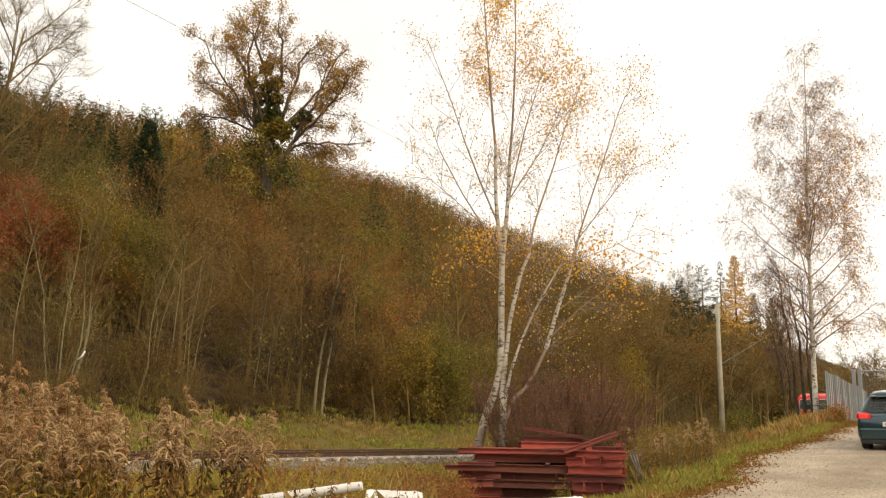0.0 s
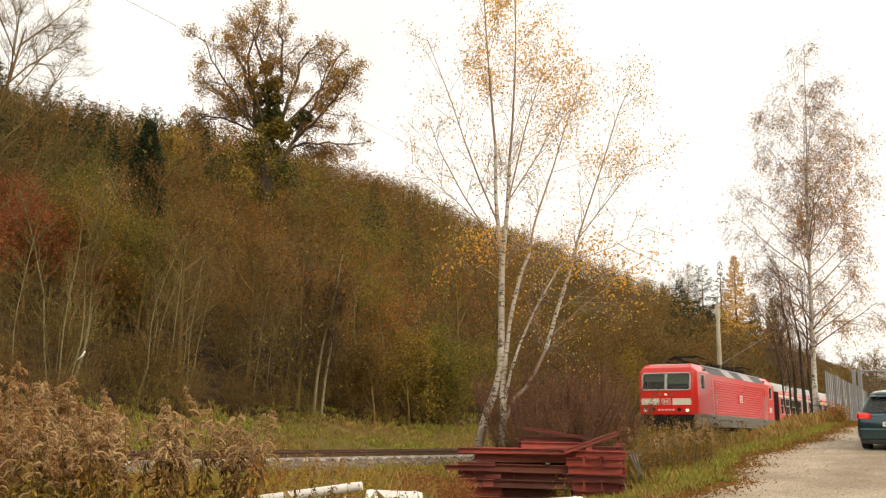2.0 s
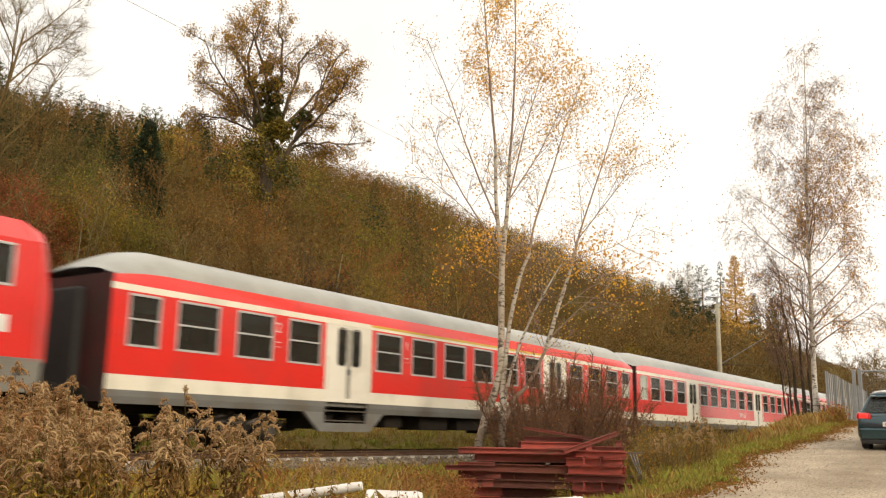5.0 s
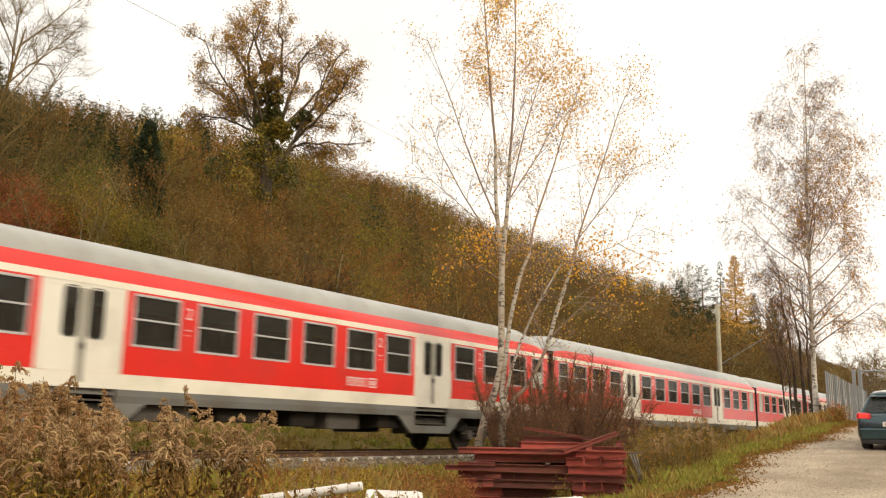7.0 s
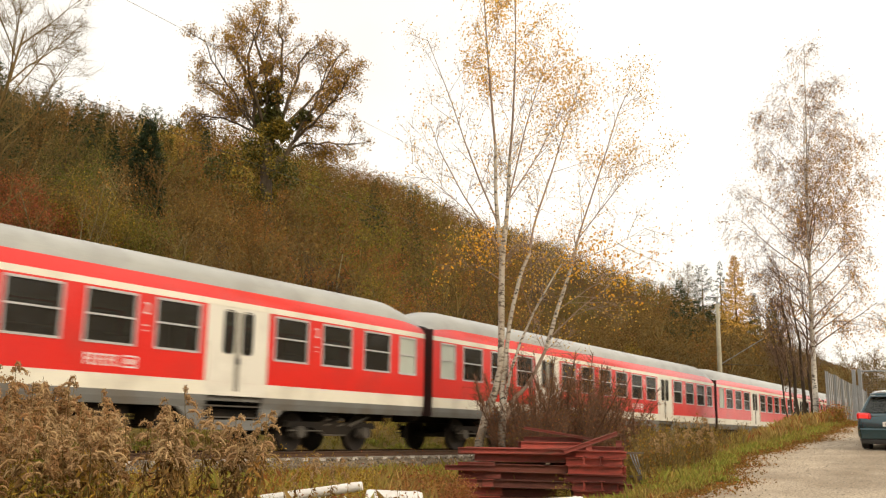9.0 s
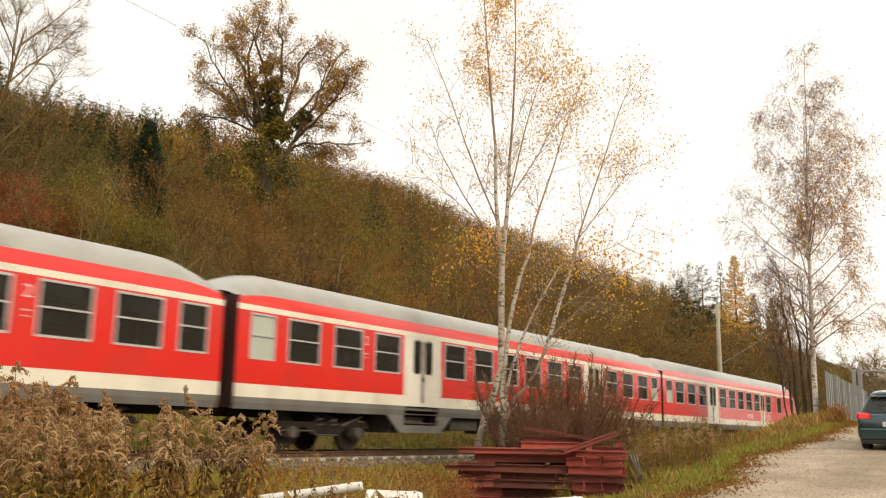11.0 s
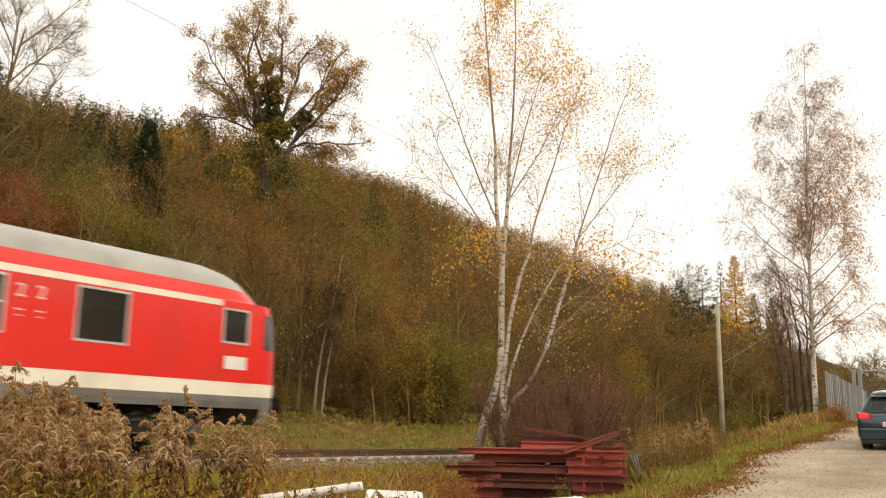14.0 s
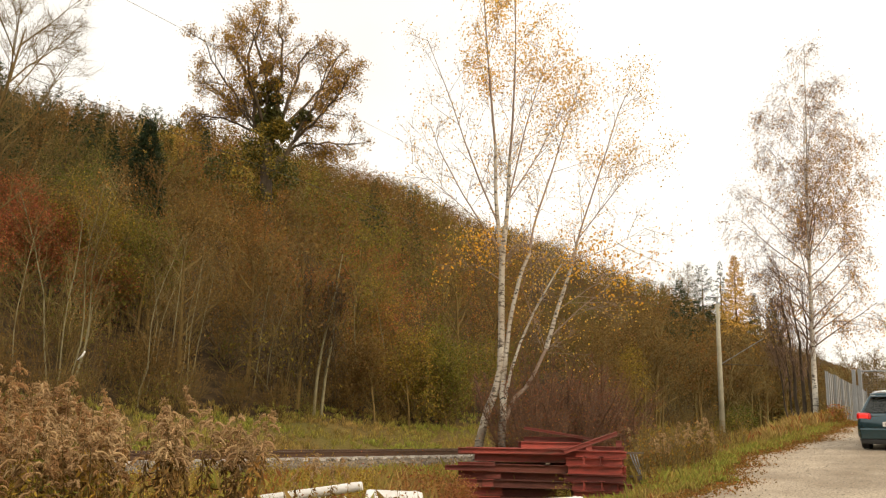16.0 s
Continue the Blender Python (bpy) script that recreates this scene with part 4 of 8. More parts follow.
def build_cab_coach():
    th = thing("cab_coach", "red driving trailer with cream stripes at the train's end", "railway coach", "coaches of the train")
    L = COACH_LEN - 0.90
    E0 = L                      # body end
    wins = [(0.62, 1.42, "half")] + [(c - 0.58, c + 0.58, M_PANE) for c in (2.42, 4.08, 5.74)]
    wins += [(c - 0.59, c + 0.59, M_PANE) for c in MID_WINDOWS[:-1]]
    wins += [(17.62, 18.82, M_PANE), (20.22, 21.40, M_PANE), (23.84, 24.62, M_PANE)]
    doors = [(6.49, 8.34), (16.42, 17.38)]
    holes = [(a, b, *((2.33, 3.10) if a > E0 - 2 else WIN_Z)) for a, b, _ in wins]
    coach_shell(th, E0, 0.22, E0 - 0.40, holes, doors, cab=True)
    for side in (-1, 1):
        for a, b, g in wins:
            z = (2.33, 3.10) if a > E0 - 2 else WIN_Z
            train_window(th, side, a, b, *z, g, bar=not (a > E0 - 6))
        for a, b in doors:
            coach_door(th, side, a, b)
    # driver's end: a rounded head, level by level: height, half width, where it leaves the side, its front
    head = [(0.60, 1.36, E0 - 0.40, E0 + 0.18), (LOW_Z, HALF, E0 - 0.40, E0 + 0.24), (RED_Z, HALF, E0 - 0.40, E0 + 0.26), (2.27, HALF, E0 - 0.40, E0 + 0.22), (2.70, HALF, E0 - 0.40, E0 + 0.13),
            (3.05, 1.405, E0 - 0.42, E0 + 0.01), (3.255, 1.405, E0 - 0.48, E0 - 0.06), (TOP_Z, HALF, E0 - 2.6, E0 - 0.06), (3.34, 1.398, E0 - 2.6, E0 - 0.12), (3.44, 1.368, E0 - 2.6, E0 - 0.22), (3.55, 1.315, E0 - 2.6, E0 - 0.36),
            (3.73, 1.25, E0 - 2.6, E0 - 0.62), (3.89, 1.12, E0 - 2.6, E0 - 0.95), (4.04, 0.86, E0 - 2.6, E0 - 1.45), (4.14, 0.47, E0 - 2.6, E0 - 2.0), (4.178, 0.05, E0 - 2.6, E0 - 2.5)]

    def head_ring(z, w, xa, xf):
        turns = np.linspace(-math.pi / 2, math.pi / 2, 23)
        return [(xa + (xf - xa) * max(0.0, math.cos(t)) ** 0.45, w * math.copysign(abs(math.sin(t)) ** 0.62, t), z) for t in turns]
    # the upper levels begin where the roof ends; the side wall runs on below them
    for name, lo, hi, m, label in (("cab_apron", 0, 1, M_SKIRT, ""), ("cab_stripe", 1, 2, M_CREAM, ""), ("cab_front", 2, 3, M_RED, ""), ("windscreen", 3, 5, M_CARDARK, "dark wraparound windscreen"), ("cab_brow", 5, 10, M_RED, ""), ("cab_roof", 10, 15, M_ROOF, "")):
        part(name, Geo().loft([head_ring(*h) for h in head[lo:hi + 1]]), m, th, label, smooth=True)
    part("cab_bulkhead", Geo().box(E0 - 2.3, E0 - 2.25, -1.3, 1.3, 1.22, 3.5), M_INNER, th)
    for y in (-0.9, 0.9):
        part("tail_light", Geo().disc((E0 + 0.15, y, 1.75), (1, 0, 0), 0.10, 0.06, 14), M_TAIL, th, "glowing red tail light")
        part("buffer", Geo().tube([(E0 + 0.1, y, 1.06), (E0 + 0.5, y, 1.06)], 0.09, 10).tube([(E0 + 0.5, y, 1.06), (E0 + 0.56, y, 1.06)], 0.23, 16), M_UNDER, th)
    bogie(th, 3.7)
    bogie(th, L - 3.3)
    underfloor(th, L, np.random.default_rng(77))
    coach_ends(th, L, rear=False)
    seats(th, [3.18, 4.82] + [9.92 + 1.64 * k for k in range(3)])
    class_mark(th, 4.82, "2")
    class_mark(th, 9.92, "2")
    class_mark(th, 19.10, "2")
    class_mark(th, 19.50, "2")
    operator_mark(th, 13.55)
    g = Geo()
    bx, bz, by = 18.16, 1.74, -HALF - 0.004
    for cx in (-0.24, 0.24):
        g.tube([(bx + cx + 0.14 * math.cos(a), by, bz + 0.14 * math.sin(a)) for a in np.linspace(0, 2 * math.pi, 17)], 0.014, 4, caps=False)
    g.tube([(bx - 0.24, by, bz), (bx - 0.10, by, bz + 0.20), (bx + 0.16, by, bz + 0.19), (bx + 0.24, by, bz)], 0.013, 4)
    g.tube([(bx - 0.10, by, bz + 0.20), (bx, by, bz), (bx + 0.16, by, bz + 0.19)], 0.013, 4)
    g.tube([(bx + 0.10, by, bz + 0.27), (bx + 0.20, by, bz + 0.27)], 0.013, 4)
    part("bicycle_sign", g, M_WHITE, th, "white bicycle pictogram")
    part("logo_plate", Geo().box(23.94, 24.58, -HALF - 0.008, -HALF - 0.002, 1.78, 2.06), M_WHITE, th, "white logo plate")
    return th


LOCO_LEN = 15.1


def build_loco():
    th = thing("electric_locomotive", "red electric locomotive with grey skirt and ribbed sides", "locomotive")
    W, Z0, Z1, ZR, ZG = 1.50, 1.06, 1.65, 3.70, 4.13      # half width; foot and head of the skirt; eaves; gutter
    L = LOCO_LEN
    wz0, wz1 = 2.85, 3.61
    for side in (-1, 1):
        y = side * W
        holes = [(0.82, 1.43, wz0, wz1), (L - 1.43, L - 0.82, wz0, wz1)]
        g = Geo()
        xs = sorted({0.34, L - 0.34, *[h[0] for h in holes], *[h[1] for h in holes]})
        zs = [Z1, wz0, wz1, ZR]
        for a, b in zip(xs, xs[1:]):
            for c, d in zip(zs, zs[1:]):
                if any(h[0] <= a and b <= h[1] and h[2] <= c and d <= h[3] for h in holes):
                    continue
                q = [(a, y, c), (b, y, c), (b, y, d), (a, y, d)]
                g.quad(*(q if side < 0 else q[::-1]))
        part("side_panel", g, M_RED, th, "traffic-red side with ribbed panel", weld=True)
        for a, b, c, d in holes:
            f = Geo()
            lo, hi = sorted((side * (W - 0.03), side * (W + 0.012)))
            f.box(a, b, lo, hi, c, c + 0.05).box(a, b, lo, hi, d - 0.05, d).box(a, a + 0.05, lo, hi, c + 0.05, d - 0.05).box(b - 0.05, b, lo, hi, c + 0.05, d - 0.05)
            win = part("cab_window", f, M_ALU, th, "silver-framed cab window", bevel=0.008)
            lo, hi = sorted((side * (W - 0.03), side * (W - 0.022)))
            part("pane", Geo().box(a + 0.04, b - 0.04, lo, hi, c + 0.04, d - 0.04), M_PANE, win)
        for k in range(14):
            z = 1.76 + k * 0.128
            rib = Geo()
            rib.hexa([(3.08, y + side * 0.001, z - 0.036), (12.02, y + side * 0.001, z - 0.036), (12.02, y + side * 0.034, z - 0.014), (3.08, y + side * 0.034, z - 0.014),
                      (3.08, y + side * 0.001, z + 0.036), (12.02, y + side * 0.001, z + 0.036), (12.02, y + side * 0.034, z + 0.006), (3.08, y + side * 0.034, z + 0.006)])
            part("rib", rib, M_RIB, th)
        # driver's doors: a shallow frame line and two grab rails each
        for xa, xb in ((2.62, 3.02), (12.32, 12.72)):
            f = Geo()
            lo, hi = sorted((y, y + side * 0.006))
            f.box(xa - 0.10, xb - 0.05, lo, hi, 3.40, 3.42).box(xa - 0.10, xa - 0.085, lo, hi, 1.68, 3.40).box(xb - 0.065, xb - 0.05, lo, hi, 1.68, 3.40)
            door = part("cab_door", f, M_RIB, th, "flush red cab door")
            part("door_handle", Geo().box(xa + 0.02, xa + 0.10, *sorted((y, y + side * 0.03)), 2.28, 2.32), M_ALU, door)
        for x in (2.53, 3.05, 12.22, 12.76):
            h = Geo().tube([(x, y, 1.55), (x, y + side * 0.08, 1.58), (x, y + side * 0.08, 2.93), (x, y, 2.96)], 0.02, 6)
            part("handrail", h, M_ALU, th)
        g = Geo().hexa([(0.12, y - side * 0.14, Z0), (L - 0.12, y - side * 0.14, Z0), (L - 0.12, y - side * 0.03, Z0), (0.12, y - side * 0.03, Z0),
                        (0.12, y - side * 0.14, Z1), (L - 0.12, y - side * 0.14, Z1), (L - 0.12, y + side * 0.002, Z1), (0.12, y + side * 0.002, Z1)])
        part("skirt", g, M_LSKIRT, th, "dusty grey skirt", bevel=0.01)
        for x, z, w in ((0.68, 1.52, 0.14), (2.66, 1.50, 0.2), (2.66, 1.20, 0.2), (3.02, 1.18, 0.12), (3.30, 1.18, 0.12), (5.7, 1.36, 0.10), (7.5, 1.34, 0.16), (7.9, 1.34, 0.10), (12.28, 1.50, 0.2), (12.28, 1.20, 0.2), (11.8, 1.22, 0.10), (12.0, 1.22, 0.10), (14.5, 1.40, 0.12)):
            lo, hi = sorted((y, y + side * 0.014))
            part("socket", Geo().box(x, x + w, lo, hi, z - 0.05, z + 0.05), M_UNDER, th, bevel=0.01)
        for x in (3.85, 6.6):
            part("skirt_lettering", bars(0, 0, [(x, 1.40, 0.8, 0.035), (x + 0.9, 1.40, 0.4, 0.035), (x, 1.31, 0.55, 0.03)]), M_WHITE, th).location = (0, -W - 0.002, 0)
        part("small_plate", Geo().box(2.10, 2.26, *sorted((y, y + side * 0.008)), 1.30, 1.44), M_ROOF, th)
        for a, b, m in ((0.50, 2.22, M_RED), (2.22, 5.22, M_PANEL_DARK), (5.22, 6.75, M_PANEL_LIGHT), (6.75, 8.55, M_PANEL_DARK), (8.55, 10.50, M_PANEL_LIGHT), (10.50, 12.88, M_PANEL_DARK), (12.88, L - 0.50, M_RED)):
            p = Geo().hexa([(a, y, ZR), (b, y, ZR), (b, y - side * 0.06, ZR - 0.02), (a, y - side * 0.06, ZR - 0.02), (a, side * 1.08, ZG), (b, side * 1.08, ZG), (b, side * 1.02, ZG - 0.03), (a, side * 1.02, ZG - 0.03)])
            part("roof_panel", p, m, th)
        part("gutter", Geo().box(2.22, 12.88, min(side * 1.07, side * 1.12), max(side * 1.07, side * 1.12), ZG - 0.02, ZG + 0.025), M_ALU, th)
    part("roof", Geo().box(0.9, L - 0.9, -1.07, 1.07, ZG - 0.09, ZG - 0.015), M_PANEL_DARK, th)
    part("floor", Geo().box(0.1, L - 0.1, -1.3, 1.3, 1.50, 1.62), M_UNDER, th)
    part("machine_room", Geo().box(2.2, L - 2.2, -1.2, 1.2, 1.64, 3.95), M_INNER, th)
    # ends: a flat face with canted corners, the windscreen leaning back
    for e, s in ((0.0, 1), (L, -1)):
        k, kc = 1.34, W
        x_c, x2, x3 = e + s * 0.34, e + s * 0.13, e + s * 0.22
        g = Geo()
        g.quad((e, -k, 1.60), (e, k, 1.60), (e, k, 2.80), (e, -k, 2.80))
        for side in (-1, 1):
            g.quad((e, side * k, 2.80), (e, side * 1.24, 2.80), (x2, side * 1.21, 3.64), (x2, side * (k - 0.02), 3.64))
            g.quad((e, side * k, 1.60), (x_c, side * kc, 1.60), (x_c, side * kc, 2.80), (e, side * k, 2.80))
            g.quad((e, side * k, 2.80), (x_c, side * kc, 2.80), (x_c, side * kc, ZR), (x2, side * (k - 0.02), 3.64))
            g.quad((x2, side * (k - 0.02), 3.64), (x_c, side * kc, ZR), (e + s * 0.50, side * kc, ZR), (x3, side * (k - 0.08), 3.90))
            g.quad((x3, side * (k - 0.08), 3.90), (e + s * 0.50, side * kc, ZR), (e + s * 0.52, side * 1.08, ZG), (e + s * 0.50, side * 1.02, 4.05))
        g.quad((x2, -(k - 0.02), 3.64), (x2, k - 0.02, 3.64), (x3, k - 0.08, 3.90), (x3, -(k - 0.08), 3.90))
        g.quad((x3, -(k - 0.08), 3.90), (x3, k - 0.08, 3.90), (e + s * 0.50, 1.02, 4.05), (e + s * 0.50, -1.02, 4.05))
        g.quad((e + s * 0.50, -1.02, 4.05), (e + s * 0.50, 1.02, 4.05), (e + s * 0.95, 1.08, ZG), (e + s * 0.95, -1.08, ZG))
        cf = part("cab_front", g, M_RED, th, solid=0.03, weld=True)
        cf.modifiers["solid"].offset = 0
        rnd = cf.modifiers.new("rounding", 'BEVEL')
        rnd.width, rnd.segments, rnd.limit_method, rnd.angle_limit = 0.035, 3, 'ANGLE', radians(12)

        def slope(z):
            return e + s * 0.13 * (z - 2.80) / 0.84
        ring = []
        for cy, cz, a0 in ((1.13, 3.53, 0), (-1.13, 3.53, 90), (-1.13, 2.90, 180), (1.13, 2.90, 270)):
            ring += [(cy + 0.10 * math.cos(radians(a0 + t)), cz + 0.10 * math.sin(radians(a0 + t))) for t in (0, 30, 60, 90)]
        ring.append(ring[0])
        ws = part("windscreen_frame", Geo().tube([(slope(b) - s * 0.01, a, b) for a, b in ring], 0.035, 6, caps=False), M_ALU, th, "silver windscreen frame", smooth=True)
        part("centre_pillar", Geo().hexa([(slope(2.80) - s * 0.02, -0.06, 2.80), (slope(2.80) - s * 0.02, 0.06, 2.80), (slope(2.80) + s * 0.03, 0.06, 2.80), (slope(2.80) + s * 0.03, -0.06, 2.80),
                                          (slope(3.62) - s * 0.02, -0.06, 3.62), (slope(3.62) - s * 0.02, 0.06, 3.62), (slope(3.62) + s * 0.03, 0.06, 3.62), (slope(3.62) + s * 0.03, -0.06, 3.62)]), M_ALU, ws)
        for y0, y1 in ((-1.22, -0.06), (0.06, 1.22)):
            xa, xb = slope(2.81), slope(3.63)
            part("pane", Geo().hexa([(xa, y0, 2.81), (xa, y1, 2.81), (xa + s * 0.01, y1, 2.81), (xa + s * 0.01, y0, 2.81), (xb, y0, 3.63), (xb, y1, 3.63), (xb + s * 0.01, y1, 3.63), (xb + s * 0.01, y0, 3.63)]), M_SCREEN, ws)
            part("wiper", Geo().tube([(slope(2.83) - s * 0.03, y0 + 0.3, 2.83), (slope(3.25) - s * 0.03, y0 + 0.62, 3.25)], 0.012, 5), M_RUBBER, ws)
        # pale blinds on both panes, also standing in for sky reflected in the glass
        for y0, y1, z0, z1 in ((-1.16, -0.08, 3.10, 3.60), (0.10, 1.16, 3.22, 3.60)):
            part("blind_and_glare", Geo().hexa([(slope(z0) + s * 0.08, y0, z0), (slope(z0) + s * 0.08, y1, z0), (slope(z0) + s * 0.09, y1, z0), (slope(z0) + s * 0.09, y0, z0), (slope(z1) + s * 0.08, y0, z1), (slope(z1) + s * 0.08, y1, z1), (slope(z1) + s * 0.09, y1, z1), (slope(z1) + s * 0.09, y0, z1)]), M_FROST, th, "pale blind with the windscreen's sky reflection")
        part("cab_wall", Geo().box(min(e + s * 1.9, e + s * 1.95), max(e + s * 1.9, e + s * 1.95), -1.4, 1.4, 1.62, 3.95), M_INNER, th)
        part("desk", Geo().box(min(e + s * 0.3, e + s * 0.8), max(e + s * 0.3, e + s * 0.8), -1.2, 1.2, 1.62, 2.78), M_INNER, th)

        def plate(name, y0, y1, z0, z1, m, deep, label=""):
            part(name, Geo().box(min(e - s * deep, e), max(e - s * deep, e), y0, y1, z0, z1), m, th, label)
        for y0, y1 in ((-1.27, -0.34), (0.34, 1.27)):
            plate("front_stripe", y0, y1, 2.07, 2.38, M_CREAM, 0.026, "pale warning stripe")
        plate("front_logo", -0.22, 0.22, 2.09, 2.37, M_WHITE, 0.026, "pale logo block")
        plate("logo_fill", -0.19, 0.19, 2.12, 2.34, M_RED, 0.029)
        for y0 in (-0.12, 0.03):
            plate("logo_bar", y0, y0 + 0.09, 2.16, 2.30, M_WHITE, 0.032)
        for y0 in (-0.42, -0.24, -0.06, 0.12, 0.30):
            plate("number_bar", y0, y0 + 0.12, 1.79, 1.86, M_CREAM, 0.024)
        for y0 in (-0.34, 0.24):
            plate("front_grille", y0, y0 + 0.10, 2.52, 2.62, M_INNER, 0.03)
        lamp = M_HEAD if s > 0 else M_RUBBER
        for y in (-1.08, 1.08):
            part("lamp_bezel", Geo().tube([(e, y, 1.80), (e - s * 0.05, y, 1.80)], [0.115, 0.10], 18), M_LSKIRT, th)
            part("headlight", Geo().disc((e - s * 0.05, y, 1.80), (1, 0, 0), 0.07, 0.03, 16), lamp, th, "lit round headlight")
            part("lamp_socket", Geo().disc((e - s * 0.02, y * 0.62, 1.84), (1, 0, 0), 0.10, 0.06, 14), M_UNDER, th)
            part("buffer", Geo().tube([(e + s * 0.1, y * 0.81, 1.06), (e - s * 0.42, y * 0.81, 1.06)], 0.11, 12).tube([(e - s * 0.42, y * 0.81, 1.06), (e - s * 0.50, y * 0.81, 1.06)], 0.25, 18), M_UNDER, th)
        part("top_light", Geo().disc((e - s * 0.02, 0, 2.58), (1, 0, 0), 0.05, 0.05, 14), lamp, th, "lit upper headlight")
        part("buffer_beam", Geo().box(min(e + s * 0.02, e + s * 0.2), max(e + s * 0.02, e + s * 0.2), -1.34, 1.34, 0.86, 1.595), M_UNDER, th, bevel=0.03)
        part("coupler", Geo().tube([(e, 0, 1.0), (e - s * 0.4, 0, 0.95), (e - s * 0.42, 0, 0.6)], 0.05, 8), M_UNDER, th)
        for y in (-0.5, -0.3, 0.32, 0.52):
            part("brake_hose", Geo().tube([(e, y, 1.0), (e - s * 0.16, y, 0.92), (e - s * 0.14, y * 1.06, 0.55)], 0.025, 6), M_RUBBER, th)
        part("snow_plough", Geo().hexa([(e + s * 0.1, -1.25, 0.16), (e + s * 0.1, 1.25, 0.16), (e + s * 0.3, 1.25, 0.16), (e + s * 0.3, -1.25, 0.16), (e + s * 0.2, -1.3, 0.87), (e + s * 0.2, 1.3, 0.87), (e + s * 0.6, 1.3, 0.87), (e + s * 0.6, -1.3, 0.87)]), M_UNDER, th)
        for z in (0.46, 0.60, 0.74, 0.88):
            for side in (-1, 1):
                part("step", Geo().box(min(e + s * 2.55, e + s * 3.05), max(e + s * 2.55, e + s * 3.05), min(side * 1.24, side * 1.44), max(side * 1.24, side * 1.44), z, z + 0.03), M_ALU, th)
    bogie(th, 3.7)
    bogie(th, L - 3.7)
    r = np.random.default_rng(5)
    for xb in (3.7, L - 3.7):
        for dx in (-1.9, -0.55, 0.55, 1.9):
            for side in (-1, 1):
                coil = [(xb + dx + 0.10 * math.cos(a), side * 1.16 + 0.10 * math.sin(a), 0.58 + 0.022 * a) for a in np.linspace(0, 18.8, 46)]
                part("spring", Geo().tube(coil, 0.022, 5), M_SPRING, th, "dusty coil spring")
        for k in range(7):
            x = xb - 2.0 + k * 0.58
            part("bogie_gear", Geo().box(x, x + float(r.uniform(0.25, 0.5)), -1.26, -1.12, float(r.uniform(0.30, 0.45)), float(r.uniform(0.55, 0.72))), M_SPRING if k % 3 == 1 else M_UNDER, th, bevel=0.02)
    part("transformer", Geo().box(6.0, 9.1, -1.2, 1.2, 0.32, 1.05), M_UNDER, th, bevel=0.04)
    for k in range(4):
        part("air_tank", Geo().tube([(6.2 + k * 0.72, -1.24, 0.70), (6.8 + k * 0.72, -1.24, 0.70)], 0.15, 12), M_SPRING, th)
    # roof gear: two folded pantographs, insulators and the roof line
    for xc, s in ((2.55, 1), (L - 2.55, -1)):
        pan = part("pantograph", Geo().tube([(xc - 0.9, -0.5, 4.32), (xc + 0.9, -0.5, 4.32)], 0.035, 6).tube([(xc - 0.9, 0.5, 4.32), (xc + 0.9, 0.5, 4.32)], 0.035, 6)
                   .tube([(xc + s * 1.0, 0, 4.36), (xc - s * 1.2, 0, 4.54)], 0.045, 6).tube([(xc + s * 1.0, 0.3, 4.36), (xc - s * 1.2, 0.1, 4.54)], 0.025, 6)
                   .tube([(xc - s * 1.2, 0, 4.58), (xc + s * 0.8, 0.35, 4.62)], 0.03, 6).tube([(xc - s * 1.2, 0, 4.58), (xc + s * 0.8, -0.35, 4.62)], 0.03, 6), M_UNDER, th)
        part("contact_bar", Geo().tube([(xc + s * 0.85, -0.95, 4.54), (xc + s * 0.85, -0.6, 4.68), (xc + s * 0.85, 0.6, 4.68), (xc + s * 0.85, 0.95, 4.54)], 0.035, 6).tube([(xc + s * 0.55, -0.95, 4.54), (xc + s * 0.55, -0.6, 4.68), (xc + s * 0.55, 0.6, 4.68), (xc + s * 0.55, 0.95, 4.54)], 0.035, 6), M_UNDER, pan)
        for dx in (-0.8, 0.8):
            for y in (-0.5, 0.5):
                part("insulator", Geo().tube([(xc + dx, y, 4.10), (xc + dx, y, 4.16), (xc + dx, y, 4.20), (xc + dx, y, 4.30)], [0.08, 0.05, 0.08, 0.05], 8), M_UNDER, th)
    for k in range(11):
        x = 4.2 + k * 0.66
        h = (0.10, 0.18, 0.14, 0.22, 0.12)[k % 5]
        part("roof_gear", Geo().box(x, x + 0.36, -0.75 + 0.1 * (k % 3), 0.5, 4.11, 4.16 + h), M_UNDER, th, bevel=0.03)
        for dx in (0.42, 0.54):
            part("insulator", Geo().tube([(x + dx, -0.66, 4.12), (x + dx, -0.66, 4.20), (x + dx, -0.66, 4.24), (x + dx, -0.66, 4.32), (x + dx, -0.66, 4.36), (x + dx, -0.66, 4.45)], [0.08, 0.045, 0.08, 0.045, 0.075, 0.04], 8), M_UNDER, th)
    part("roof_line", Geo().tube([(3.6, -0.66, 4.47), (11.5, -0.66, 4.47)], 0.022, 6).tube([(3.6, 0.3, 4.44), (11.5, 0.3, 4.44)], 0.022, 6), M_UNDER, th)
    part("side_logo", Geo().box(7.27, 7.86, -W - 0.056, -W - 0.040, 2.44, 2.82), M_WHITE, th, "white logo block")
    part("logo_fill", Geo().box(7.32, 7.81, -W - 0.061, -W - 0.050, 2.49, 2.77), M_RED, th)
    part("logo_bar", bars(0, 0, [(7.38, 2.53, 0.15, 0.20), (7.60, 2.53, 0.15, 0.20)]), M_WHITE, th).location = (0, -W - 0.061, 0)
    part("cab_plate", Geo().box(L - 1.40, L - 0.84, -W - 0.006, -W - 0.001, 2.06, 2.36), M_WHITE, th, "white plate")
